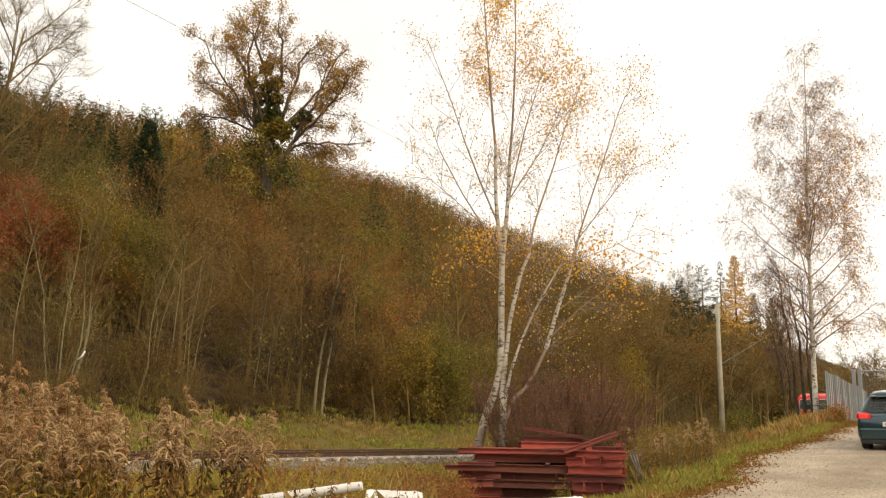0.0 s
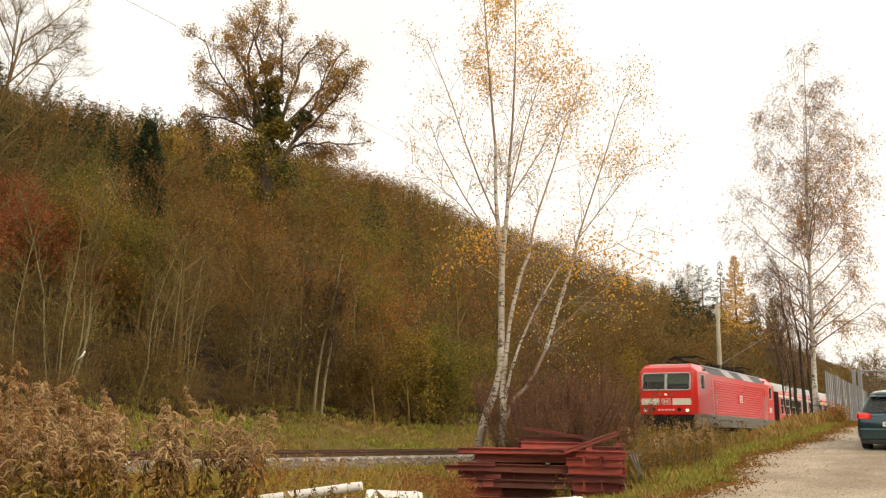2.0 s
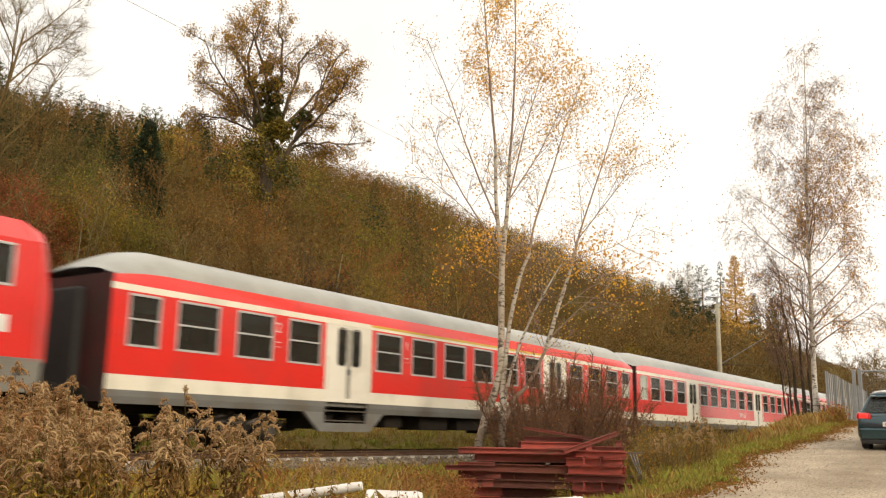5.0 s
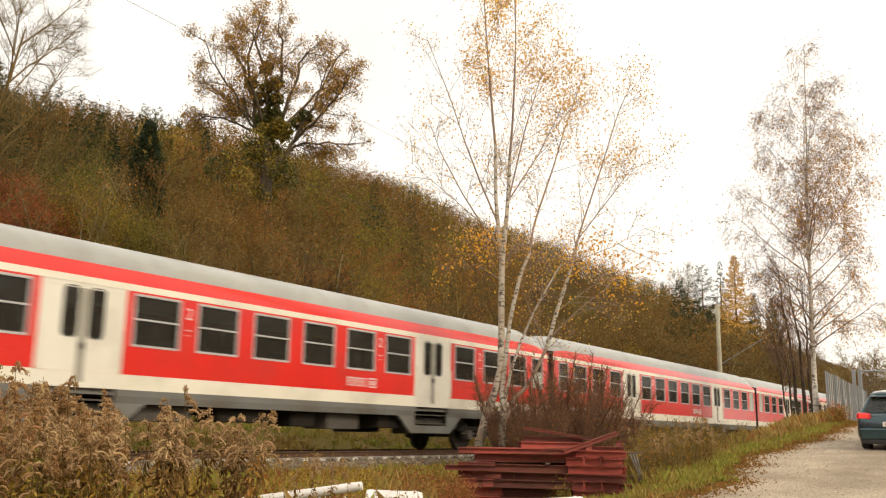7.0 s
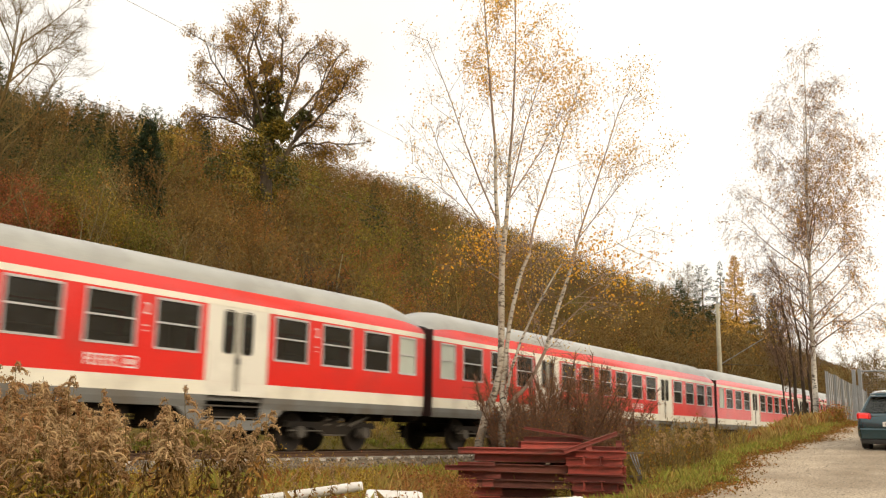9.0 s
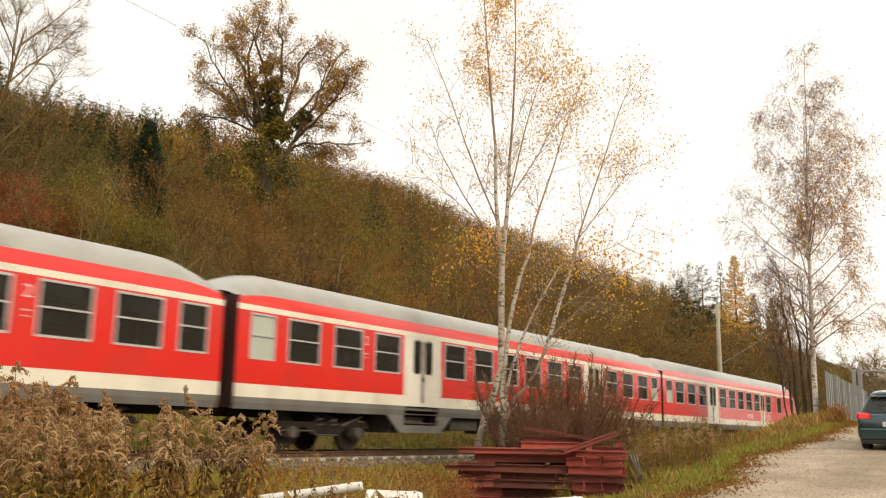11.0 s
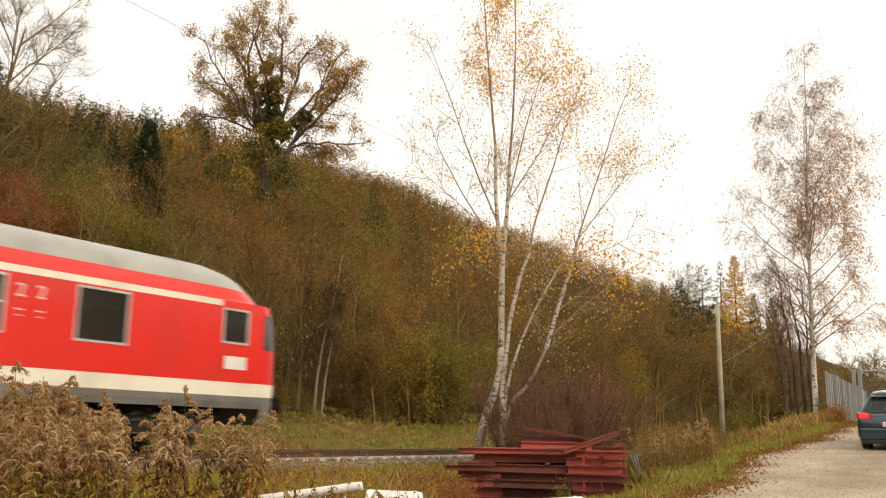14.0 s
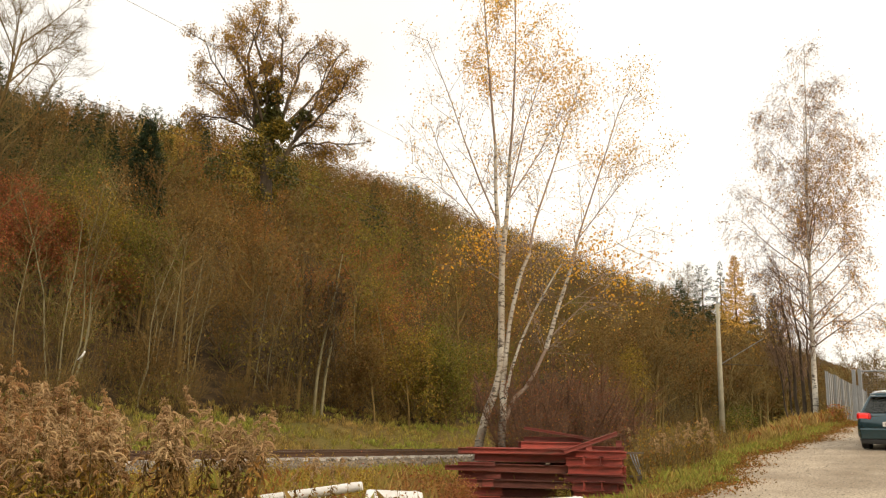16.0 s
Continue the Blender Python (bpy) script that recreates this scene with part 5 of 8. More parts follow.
    return th


TRAIN = [(build_loco(), -42.55), (build_coach(M_PANE, "half", True, 11), -26.40), (build_coach(M_FROST, "half", False, 12), 0.0),
         (build_coach(M_PANE, M_FROST, False, 13), 26.40), (build_coach(M_FROST, M_PANE, False, 14), 52.80),
         (build_coach(M_FROST, "half", False, 15), 79.20), (build_cab_coach(), 105.43)]


# ================= plants =================
BARK = [(0.0, (0.105, 0.060, 0.021)), (0.35, (0.165, 0.104, 0.036)), (0.65, (0.160, 0.112, 0.050)), (1.0, (0.29, 0.225, 0.115))]
LEAF = [(0.0, (0.165, 0.088, 0.030)), (0.22, (0.215, 0.130, 0.042)), (0.38, (0.31, 0.125, 0.032)), (0.52, (0.40, 0.105, 0.070)), (0.66, (0.36, 0.235, 0.040)), (0.82, (0.18, 0.158, 0.028)), (1.0, (0.090, 0.108, 0.022))]
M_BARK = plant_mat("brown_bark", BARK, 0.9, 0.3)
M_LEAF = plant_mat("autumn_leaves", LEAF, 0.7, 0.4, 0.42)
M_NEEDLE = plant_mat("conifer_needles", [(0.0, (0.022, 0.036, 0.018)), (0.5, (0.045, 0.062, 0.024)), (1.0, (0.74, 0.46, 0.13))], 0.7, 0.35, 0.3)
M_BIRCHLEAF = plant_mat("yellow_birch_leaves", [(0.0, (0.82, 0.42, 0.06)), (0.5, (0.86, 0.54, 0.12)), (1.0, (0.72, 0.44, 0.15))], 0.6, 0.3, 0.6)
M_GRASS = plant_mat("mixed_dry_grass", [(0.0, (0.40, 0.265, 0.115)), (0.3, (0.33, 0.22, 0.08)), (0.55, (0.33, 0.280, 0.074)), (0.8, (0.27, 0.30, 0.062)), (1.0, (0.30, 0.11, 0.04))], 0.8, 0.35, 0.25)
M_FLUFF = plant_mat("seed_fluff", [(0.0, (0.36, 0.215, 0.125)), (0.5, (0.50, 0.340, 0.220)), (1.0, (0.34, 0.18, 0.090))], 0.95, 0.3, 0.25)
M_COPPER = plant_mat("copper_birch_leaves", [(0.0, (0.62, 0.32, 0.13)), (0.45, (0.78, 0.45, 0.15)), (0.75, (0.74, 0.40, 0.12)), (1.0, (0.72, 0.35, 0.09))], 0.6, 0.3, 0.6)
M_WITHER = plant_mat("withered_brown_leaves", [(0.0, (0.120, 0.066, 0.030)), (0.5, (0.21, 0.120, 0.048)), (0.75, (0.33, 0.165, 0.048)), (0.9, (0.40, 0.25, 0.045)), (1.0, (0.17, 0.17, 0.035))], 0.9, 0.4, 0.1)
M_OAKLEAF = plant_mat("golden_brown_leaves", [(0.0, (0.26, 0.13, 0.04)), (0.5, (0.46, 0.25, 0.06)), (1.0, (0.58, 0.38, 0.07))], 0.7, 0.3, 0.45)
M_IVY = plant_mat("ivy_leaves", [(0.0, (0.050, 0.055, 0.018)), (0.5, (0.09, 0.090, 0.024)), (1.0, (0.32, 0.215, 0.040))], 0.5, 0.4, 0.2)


def birch_bark(name, white, stain):
    m = bpy.data.materials.new(name)
    m.use_nodes = True
    n, l = m.node_tree.nodes, m.node_tree.links
    b = n['Principled BSDF']
    co = n.new("ShaderNodeTexCoord")
    mp = n.new("ShaderNodeMapping")
    mp.inputs['Scale'].default_value = (7.0, 7.0, 16.0)
    l.new(co.outputs['Object'], mp.inputs['Vector'])
    no = n.new("ShaderNodeTexNoise")
    no.inputs['Scale'].default_value, no.inputs['Detail'].default_value = 1.0, 4
    l.new(mp.outputs[0], no.inputs['Vector'])
    rp = n.new("ShaderNodeValToRGB")
    e = rp.color_ramp.elements
    e[0].position, e[0].color = 0.38, (0.05, 0.04, 0.03, 1)
    e[1].position, e[1].color = 0.48, (*white, 1)
    l.new(no.outputs['Fac'], rp.inputs['Fac'])
    n2 = n.new("ShaderNodeTexNoise")
    n2.inputs['Scale'].default_value = 0.9
    l.new(co.outputs['Object'], n2.inputs['Vector'])
    mx = n.new("ShaderNodeMix")
    mx.data_type = 'RGBA'
    mx.inputs['B'].default_value = (0.34, 0.26, 0.18, 1)
    mr = n.new("ShaderNodeMapRange")
    mr.inputs['From Min'].default_value, mr.inputs['From Max'].default_value, mr.inputs['To Max'].default_value = 0.45, 0.7, stain
    l.new(n2.outputs['Fac'], mr.inputs['Value'])
    l.new(mr.outputs[0], mx.inputs['Factor'])
    l.new(rp.outputs['Color'], mx.inputs['A'])
    l.new(mx.outputs['Result'], b.inputs['Base Color'])
    b.inputs['Roughness'].default_value = 0.8
    return m


M_BIRCH = birch_bark("white_birch_bark", (0.49, 0.44, 0.36), 0.75)
# lighter copy for the far trunk: sunlight put into the bark colour
M_BIRCHLIT = birch_bark("sunlit_birch_bark", (0.68, 0.64, 0.56), 0.6)
M_BIRCHFOOT = birch_bark("cracked_birch_bark", (0.25, 0.21, 0.165), 0.9)
M_REDTWIG = mat("red_brown_twig_bark", (0.115, 0.054, 0.026), (0.165, 0.080, 0.036), 1.5, 0.85, 0, 20, island=0.35)
M_DARKTWIG = mat("dark_birch_twig_bark", (0.19, 0.115, 0.072), (0.25, 0.155, 0.10), 2.0, 0.85, 0, 20, island=0.25)
M_TWIG = mat("birch_twig_bark", (0.25, 0.175, 0.125), (0.33, 0.24, 0.18), 2.0, 0.85, 0, 20, island=0.25)


# ---- templates for the wooded slope ----
def t_stems(seed, n=6, h=6.0, spread=0.22, twigs=34, leaves=330, leaf=0.065, tr=0.008, flakes=False):
    """A clump of thin upright stems with fine twigs: wood and leaves."""
    p = Plant(seed)
    for k in range(n):
        a = p.r.uniform(0, 6.28)
        base = np.array([math.cos(a), math.sin(a), 0]) * p.r.uniform(0.1, 0.7)
        d = np.array([math.cos(a) * spread, math.sin(a) * spread, 1.0]) + p.r.normal(size=3) * 0.08
        hh = h * p.r.uniform(0.6, 1.1)
        pts, _ = p.bend(base - np.array([0, 0, 0.3]), d / np.linalg.norm(d), hh, 5, 0.07, 0.03)
        p.limb(pts, 0.035 * hh / 6, 0.008, 3)
        m = twigs
        u = p.r.uniform(0.2, 0.98, m) * 4
        i = np.minimum(u.astype(int), 3)
        b = pts[i] + (pts[i + 1] - pts[i]) * (u - i)[:, None]
        w = p.r.normal(size=(m, 3)) * np.array([1, 1, 0.35]) + np.array([0, 0, 0.75])
        w /= np.linalg.norm(w, axis=1)[:, None]
        ln = p.r.uniform(0.5, 1.6, m) * (1.25 - u / 5) * h / 6
        (p.slivers if flakes else p.spikes)(b, w, ln, np.full(m, tr))
        p.tips += [(q + v * c * t, v) for q, v, c in zip(b, w, ln) for t in (0.5, 0.9)]
    return p.wood(), p.leaves(leaves, leaf, 0.3, 0.12, None, flakes)


def t_bush(seed, h=2.6, n=150, leaves=420, leaf=0.09, tr=0.008, flakes=False):
    """A loose thicket: short upright twigs all through a rounded, uneven volume."""
    p = Plant(seed)
    for k in range(7):
        a = p.r.uniform(0, 6.28)
        d = np.array([math.cos(a) * 0.6, math.sin(a) * 0.6, 1.0]) + p.r.normal(size=3) * 0.15
        pts, _ = p.bend((0, 0, -0.2), d / np.linalg.norm(d), h * p.r.uniform(0.7, 1.05), 5, 0.14, 0.02)
        p.limb(pts, 0.010 * h, 0.006, 3)
        p.tips += [(q, q) for q in pts[2:]]
    m = 2 * n
    u = p.r.normal(size=(m, 3))
    u /= np.linalg.norm(u, axis=1)[:, None]
    lob = 0.8 + 0.25 * np.sin(u[:, 0] * 4 + seed) * np.sin(u[:, 1] * 5 + seed * 2)
    q = u * (p.r.random(m) ** 0.4 * lob)[:, None] * np.array([0.55, 0.55, 0.5]) * h + np.array([0, 0, 0.48 * h])
    w = p.r.normal(size=(m, 3)) * 0.5 + np.array([0, 0, 0.8]) + u * 0.4
    w /= np.linalg.norm(w, axis=1)[:, None]
    ln = h * p.r.uniform(0.12, 0.32, m)
    (p.slivers if flakes else p.spikes)(q, w, ln, np.full(m, tr))
    p.tips += [(a + c * e * t, c) for a, c, e in zip(q, w, ln) for t in (0.4, 0.9)]
    return p.wood(), p.leaves(leaves, leaf, 0.2, 0.10, None, flakes)


TREE_OPT = dict(levels=1, kids=(9,), lift=(0.05, 0.03, 0.02, 0.0), wander=0.13, angle=((28, 60), (25, 60), (20, 60)), ratio=(0.55, 0.5, 0.5), twigs=7, twig_len=0.9, twig_r=0.011, twig_lift=0.25)
TREE_OPT["from"] = (0.2, 0.2, 0.2)


def t_tree(seed, h=9.0, leaves=700, leaf=0.13, limbs=9, low=0.3, flakes=False, opt=None):
    p = Plant(seed)
    pts, _ = p.bend((0, 0, -0.4), (p.r.normal() * 0.06, p.r.normal() * 0.06, 1), h * 0.85, 6, 0.05, 0.02)
    p.limb(pts, 0.016 * h, 0.02, 5)
    for k in range(limbs):
        u = (low + (1 - low) * (k + 0.5) / limbs) * 5
        i = min(int(u), 4)
        b = pts[i] + (pts[i + 1] - pts[i]) * (u - i)
        a = p.r.uniform(0, 6.28)
        s = 0.75 + 0.6 * k / limbs
        d = np.array([math.cos(a), math.sin(a), s])
        p.branch(b, d / np.linalg.norm(d), h * 0.36 * (1.15 - 0.5 * k / limbs), 0.007 * h, 0, opt or TREE_OPT)
    return p.wood(), p.leaves(leaves, leaf, 0.3, 0.2, None, flakes)


def t_conifer(seed, h=9.0, boughs=240, width=0.26, spray=0.34, per=9, blunt=0.9, low=0.06, airy=0.0):
    """A conifer: trunk, boughs all the way up that droop and turn up at their ends, needle sprays along them."""
    p = Plant(seed)
    p.limb([(0, 0, -0.4), (0.03, 0, h * 0.5), (0, 0, h)], 0.014 * h, 0.01, 5)
    pts, ways = [], []
    lob = p.r.uniform(0, 6.28, 3)
    for k in range(boughs):
        u = low + (0.985 - low) * ((k + p.r.random()) / boughs)
        a = 2.4 * k + p.r.normal() * 0.5
        rad = width * h * (1 - u) ** blunt * (1 + 0.16 * math.sin(2 * a + lob[0] + 6 * u) + 0.12 * math.sin(11 * u + lob[1])) * p.r.uniform(0.6, 1.1) + 0.06
        d = np.array([math.cos(a), math.sin(a), -0.25 + 0.9 * u ** 2 + p.r.normal() * 0.12])
        b = np.array([0, 0, u * h])
        if k % 3 == 0 or airy:
            p.limb([tuple(b), tuple(b + d * rad)], 0.012, 0.003, 3)
        side = np.array([-math.sin(a), math.cos(a), 0])
        for s in p.r.uniform(0.25 if not airy else 0.1, 1.0, per) ** 0.7:
            pts.append(b + d * rad * s + np.array([0, 0, 0.10 * rad * s * s]) + side * p.r.normal() * 0.10 * rad + p.r.normal(size=3) * 0.04)
            ways.append(d * 0.6 + side * p.r.normal() * 0.8 + np.array([0, 0, p.r.normal() * 0.3 - 0.15]))
    pts, ways = np.array(pts), np.array(ways)
    return p.wood(), leaf_quads(p.r, pts, spray * h / 9 * np.clip(0.35 + 1.1 * (1 - pts[:, 2] / h), 0.3, 1.0), 0.25, 0.13, ways)


def t_flake_crown(seed, h=8.0, n=110, leaves=320):
    """A small far tree: upright twigs and a loose crown of leaves."""
    p = Plant(seed)
    p.limb([(0, 0, -0.5), (0, 0, h * 0.7)], 0.08, 0.03, 3)
    z = p.r.uniform(0.06, 0.85, n) * h
    wid = 1.35 * np.sin(0.35 + np.clip(z / h, 0, 1) * 2.65) ** 0.7
    b = np.stack([p.r.normal(size=n) * wid, p.r.normal(size=n) * wid, z], 1)
    w = p.r.normal(size=(n, 3)) * np.array([0.8, 0.8, 0.3]) + np.array([0, 0, 0.9])
    w /= np.linalg.norm(w, axis=1)[:, None]
    ln = p.r.uniform(0.8, 2.4, n) * h / 8
    p.slivers(b, w, ln, np.full(n, 0.026))
    p.tips = [(a + c * e * t, c) for a, c, e in zip(b, w, ln) for t in (0.6, 1.0)]
    return p.wood(), p.leaves(leaves, 0.25, 0.3, 0.30, None, True)


def leaf_tint(x, y, r):
    """Drifts of one colour on the slope: mostly brown, with olive, rust and yellow among them."""
    v = math.sin(x * 0.16 + 1.7) * math.sin(y * 0.21 + 0.6) + 0.5 * math.sin(x * 0.31 + y * 0.23)
    u = math.sin(x * 0.19 + 4.0 + 0.7 * math.sin(y * 0.2)) * math.sin(y * 0.17 + 2.0)
    c = 0.13 + 0.13 * v + r.normal() * 0.08
    if u + 0.2 * r.normal() > (0.22 if x < 45 else 0.40):
        c = r.uniform(0.74, 0.95)
    elif u + 0.2 * r.normal() < -0.62:
        c = r.uniform(0.26, 0.40)
    if r.random() < 0.03:
        c = r.uniform(0.58, 0.68)
    return float(np.clip(c, 0, 1))


def build_woods():
    r = np.random.default_rng(21)
    stems = [t_stems(100 + k, int(r.integers(5, 10)), 6.0, 0.24, 38, 150, 0.066, 0.0085, True) for k in range(10)]
    bushes = [t_bush(200 + k, 2.6, 150, 300, 0.080, 0.0078, True) for k in range(8)]
    trees = [t_tree(300 + k, 9.0, 560, 0.130, 8, 0.3, True, dict(TREE_OPT, kids=(6,), twigs=14, twig_r=0.009, thin=True)) for k in range(7)]
    far = [t_flake_crown(400 + k, 8.0, 60, 290) for k in range(6)]
    spruce = [t_conifer(500 + k, 9.0, 60, 0.20, 0.9, 6) for k in range(3)]
    groups = {"stems": [], "bushes": [], "trees": [], "far": [], "spruce": []}
    for k in range(80):
        x, y = 14 + 75 * r.random() ** 1.4, r.uniform(23.6, 25.6)
        groups["bushes"].append((x, y, g1(x, y), r.uniform(0.35, 0.72), float(np.clip(r.normal(0.06, 0.06), 0, 0.4)) if r.random() < 0.8 else 0.85))
    for k in range(1180):
        az = radians(r.uniform(6.5, 62))
        y = 25.0 + 112 * r.random() ** 1.6
        x = y / math.tan(az)
        if x < 8 or x > 330 + 150 * r.random():
            continue
        rng = math.hypot(x, y)
        c = leaf_tint(x, y, r)
        z = g1(x, y)
        # thickets with hollows between them
        hollow = math.sin(x * 0.55 + 1.3 * math.sin(y * 0.31)) * math.sin(y * 0.47 + 0.8 * math.sin(x * 0.27) + 1)
        if rng > 135:
            kind = "far" if y < 118 or r.random() < 0.80 else "spruce"
            groups[kind].append((x, y, z, r.uniform(0.6, 0.95) * (0.8 if kind == "spruce" else 1), c))
            continue
        if rng < 95 and hollow > 0.34:
            continue
        q = r.random()
        if y < 31:
            kind = "stems" if q < 0.45 else "bushes"
            if q > 0.85:
                continue
        else:
            kind = "stems" if q < 0.36 else "bushes" if q < 0.66 else "trees"
        size = r.uniform(0.55, 1.0)
        if math.hypot(x - 61, y - 60.5) < 13:
            kind = "bushes"
        if abs(az - 0.903) < 0.034 and 46 < rng < 74:
            kind, size = "bushes", 0.6
        if az > 0.88 and rng < 42:
            size *= 0.62
        groups[kind].append((x, y, z, size * {"bushes": 1.5, "trees": 0.85}.get(kind, 1), c))
    for k in range(170):
        az, y = radians(r.uniform(10, 27)), r.uniform(26, 54)
        x = y / math.tan(az)
        groups["trees" if r.random() < 0.6 else "far"].append((x, y, g1(x, y), r.uniform(0.5, 0.8), leaf_tint(x, y, r)))
    for k in range(75):
        x, y = r.uniform(60, 150), r.uniform(22.6, 28)
        groups["trees"].append((x, y, g1(x, y), r.uniform(0.7, 1.05), float(np.clip(r.normal(0.08, 0.08), 0, 0.3))))
    for k in range(60):
        x = r.uniform(80, 132)
        y = 23.0 + 9.0 * r.random() + 0.06 * (x - 80)
        groups["trees" if r.random() < 0.75 else "far"].append((x, y, g1(x, y), r.uniform(0.70, 1.0), float(np.clip(r.normal(0.16, 0.12), 0, 0.4)) if r.random() < 0.8 else 0.62))
    for k in range(230):
        az, d = radians(r.uniform(28, 52)), r.uniform(82, 190)
        x, y = d * math.cos(az), d * math.sin(az)
        groups["far"].append((x, y, g1(x, y), r.uniform(0.45, 0.85), leaf_tint(x, y, r)))
    for k in range(24):
        x, y = r.uniform(62, 104), r.uniform(8.8, 13.2)
        groups["trees"].append((x, y, g1(x, y), r.uniform(0.45, 0.70), float(r.choice([0.05, 0.12, 0.2, 0.6]))))
    for k in range(760):
        az = radians(r.uniform(7, 61))
        y = r.uniform(100, 134)
        x = y / math.tan(az)
        if x < 480:
            kind = "spruce" if r.random() < (0.40 if az > 0.82 else 0.04) else "far"
            c = leaf_tint(x, y, r) if r.random() < 0.7 else r.uniform(0.60, 0.68)
            groups[kind].append((x, y, g1(x, y), r.uniform(0.65, 1.0) if kind == "spruce" else r.uniform(0.75, 1.05), c))
    # the shoulder round the large tree
    for k in range(130):
        az, d = radians(r.uniform(35, 50)), r.uniform(100, 178)
        x, y = d * math.cos(az), d * math.sin(az)
        groups["far"].append((x, y, g1(x, y), r.uniform(0.85, 1.15), leaf_tint(x, y, r)))
    bark_tone = np.random.default_rng(5)
    wood, leaf = [], []
    for key, tmpl in (("stems", stems), ("bushes", bushes), ("trees", trees), ("far", far)):
        seed = int(r.integers(1e6))
        wood.append(scatter([t[0] for t in tmpl], [(*q[:4], float(np.clip(0.35 * q[4] + bark_tone.normal(0.58 if q[0] > 55 and q[1] < 33 else 0.22, 0.24), 0, 1))) for q in groups[key]], np.random.default_rng(seed)))
        leaf.append(scatter([t[1] for t in tmpl], groups[key], np.random.default_rng(seed)))

    def join(parts):
        n, vs, ts, cs = 0, [], [], []
        for v, t, c in parts:
            vs.append(v), ts.append(t + n), cs.append(c)
            n += len(v)
        return np.concatenate(vs), np.concatenate(ts), np.concatenate(cs)

    v, t, c = join(wood)
    w = tagged(new("woodland", tri_mesh("woodland", v, t, M_BARK, c)), "dense bare brown trees and shrubs on the hillside", "woodland", kind="stuff")
    v, t, c = join(leaf)
    tagged(new("woodland_foliage", tri_mesh("woodland_foliage", v, t, M_LEAF, c)), "thin brown, rust and olive autumn leaves on the hillside", "foliage", kind="stuff")
    if groups["spruce"]:
        seed = 9
        v, t, c = scatter([s[1] for s in spruce], [(a, b, d, e, 0.25) for a, b, d, e, f in groups["spruce"]], np.random.default_rng(seed))
        tagged(new("ridge_conifers", tri_mesh("ridge_conifers", v, t, M_NEEDLE, c)), "dark spruces along the ridge of the hill", "conifers", kind="stuff")


build_woods()


def build_tree_belt():
    """A belt of autumn trees across the valley side behind the lane."""
    r = np.random.default_rng(23)
    kinds = [t_flake_crown(450 + k, 8.0, 90, 420) for k in range(5)]
    places = []
    for k in range(190):
        x, y = r.uniform(-70, 110), r.uniform(-40, -27)
        places.append((x, y, g1(x, y), r.uniform(0.95, 1.45), leaf_tint(x, y, r)))
    v, t, c = scatter([q[0] for q in kinds], places, np.random.default_rng(24))
    tagged(new("tree_belt", tri_mesh("tree_belt", v, t, M_BARK, c)), "bare brown trees behind the lane", "woodland", kind="stuff")
    v, t, c = scatter([q[1] for q in kinds], places, np.random.default_rng(24))
    tagged(new("tree_belt_foliage", tri_mesh("tree_belt_foliage", v, t, M_LEAF, c)), "brown autumn leaves behind the lane", "foliage", kind="stuff")


build_tree_belt()


def plant_thing(name, label, category, wood, leaf, m_wood, m_leaf, at, tint_w=0.4, tint_l=0.5, group="", spread=0.0, seed=0):
    th = thing(name, label, category, group, at)
    rr = np.random.default_rng(seed)
    part("trunk", tri_mesh(name + "_trunk", wood[0], wood[1], m_wood, np.full(len(wood[0]), tint_w), smooth=True), m_wood, th)
    if leaf is not None and len(leaf[0]):
        n = len(leaf[0]) // 4
        tl = np.repeat(np.clip(tint_l + rr.normal(size=n) * spread, 0, 1), 4)
        part("crown", tri_mesh(name + "_crown", leaf[0], leaf[1], m_leaf, tl), m_leaf, th)
    return th


# ---- the near birch, several stems ----
RIGHT = np.array([0.554, -0.8325, 0.0])
AHEAD = np.array([0.8325, 0.554, 0.0])


def rel(points):
    """Places given as metres to the right, up and away from a foot point."""
    return np.array([RIGHT * a + np.array([0, 0, b]) + AHEAD * c for a, b, c in points])


BIRCH_OPT = dict(levels=2, kids=(6, 4), lift=(0.05, 0.03, -0.02), wander=0.07, angle=((18, 38), (22, 45), (25, 55)), ratio=(0.5, 0.5, 0.5), twigs=5, twig_len=0.55, twig_r=0.0032, twig_lift=-0.05)
BIRCH_OPT["from"] = (0.2, 0.2, 0.2)


def along(pts, u):
    k = u * (len(pts) - 1)
    i = min(int(k), len(pts) - 2)
    return pts[i] + (pts[i + 1] - pts[i]) * (k - i), (pts[i + 1] - pts[i]) / np.linalg.norm(pts[i + 1] - pts[i])


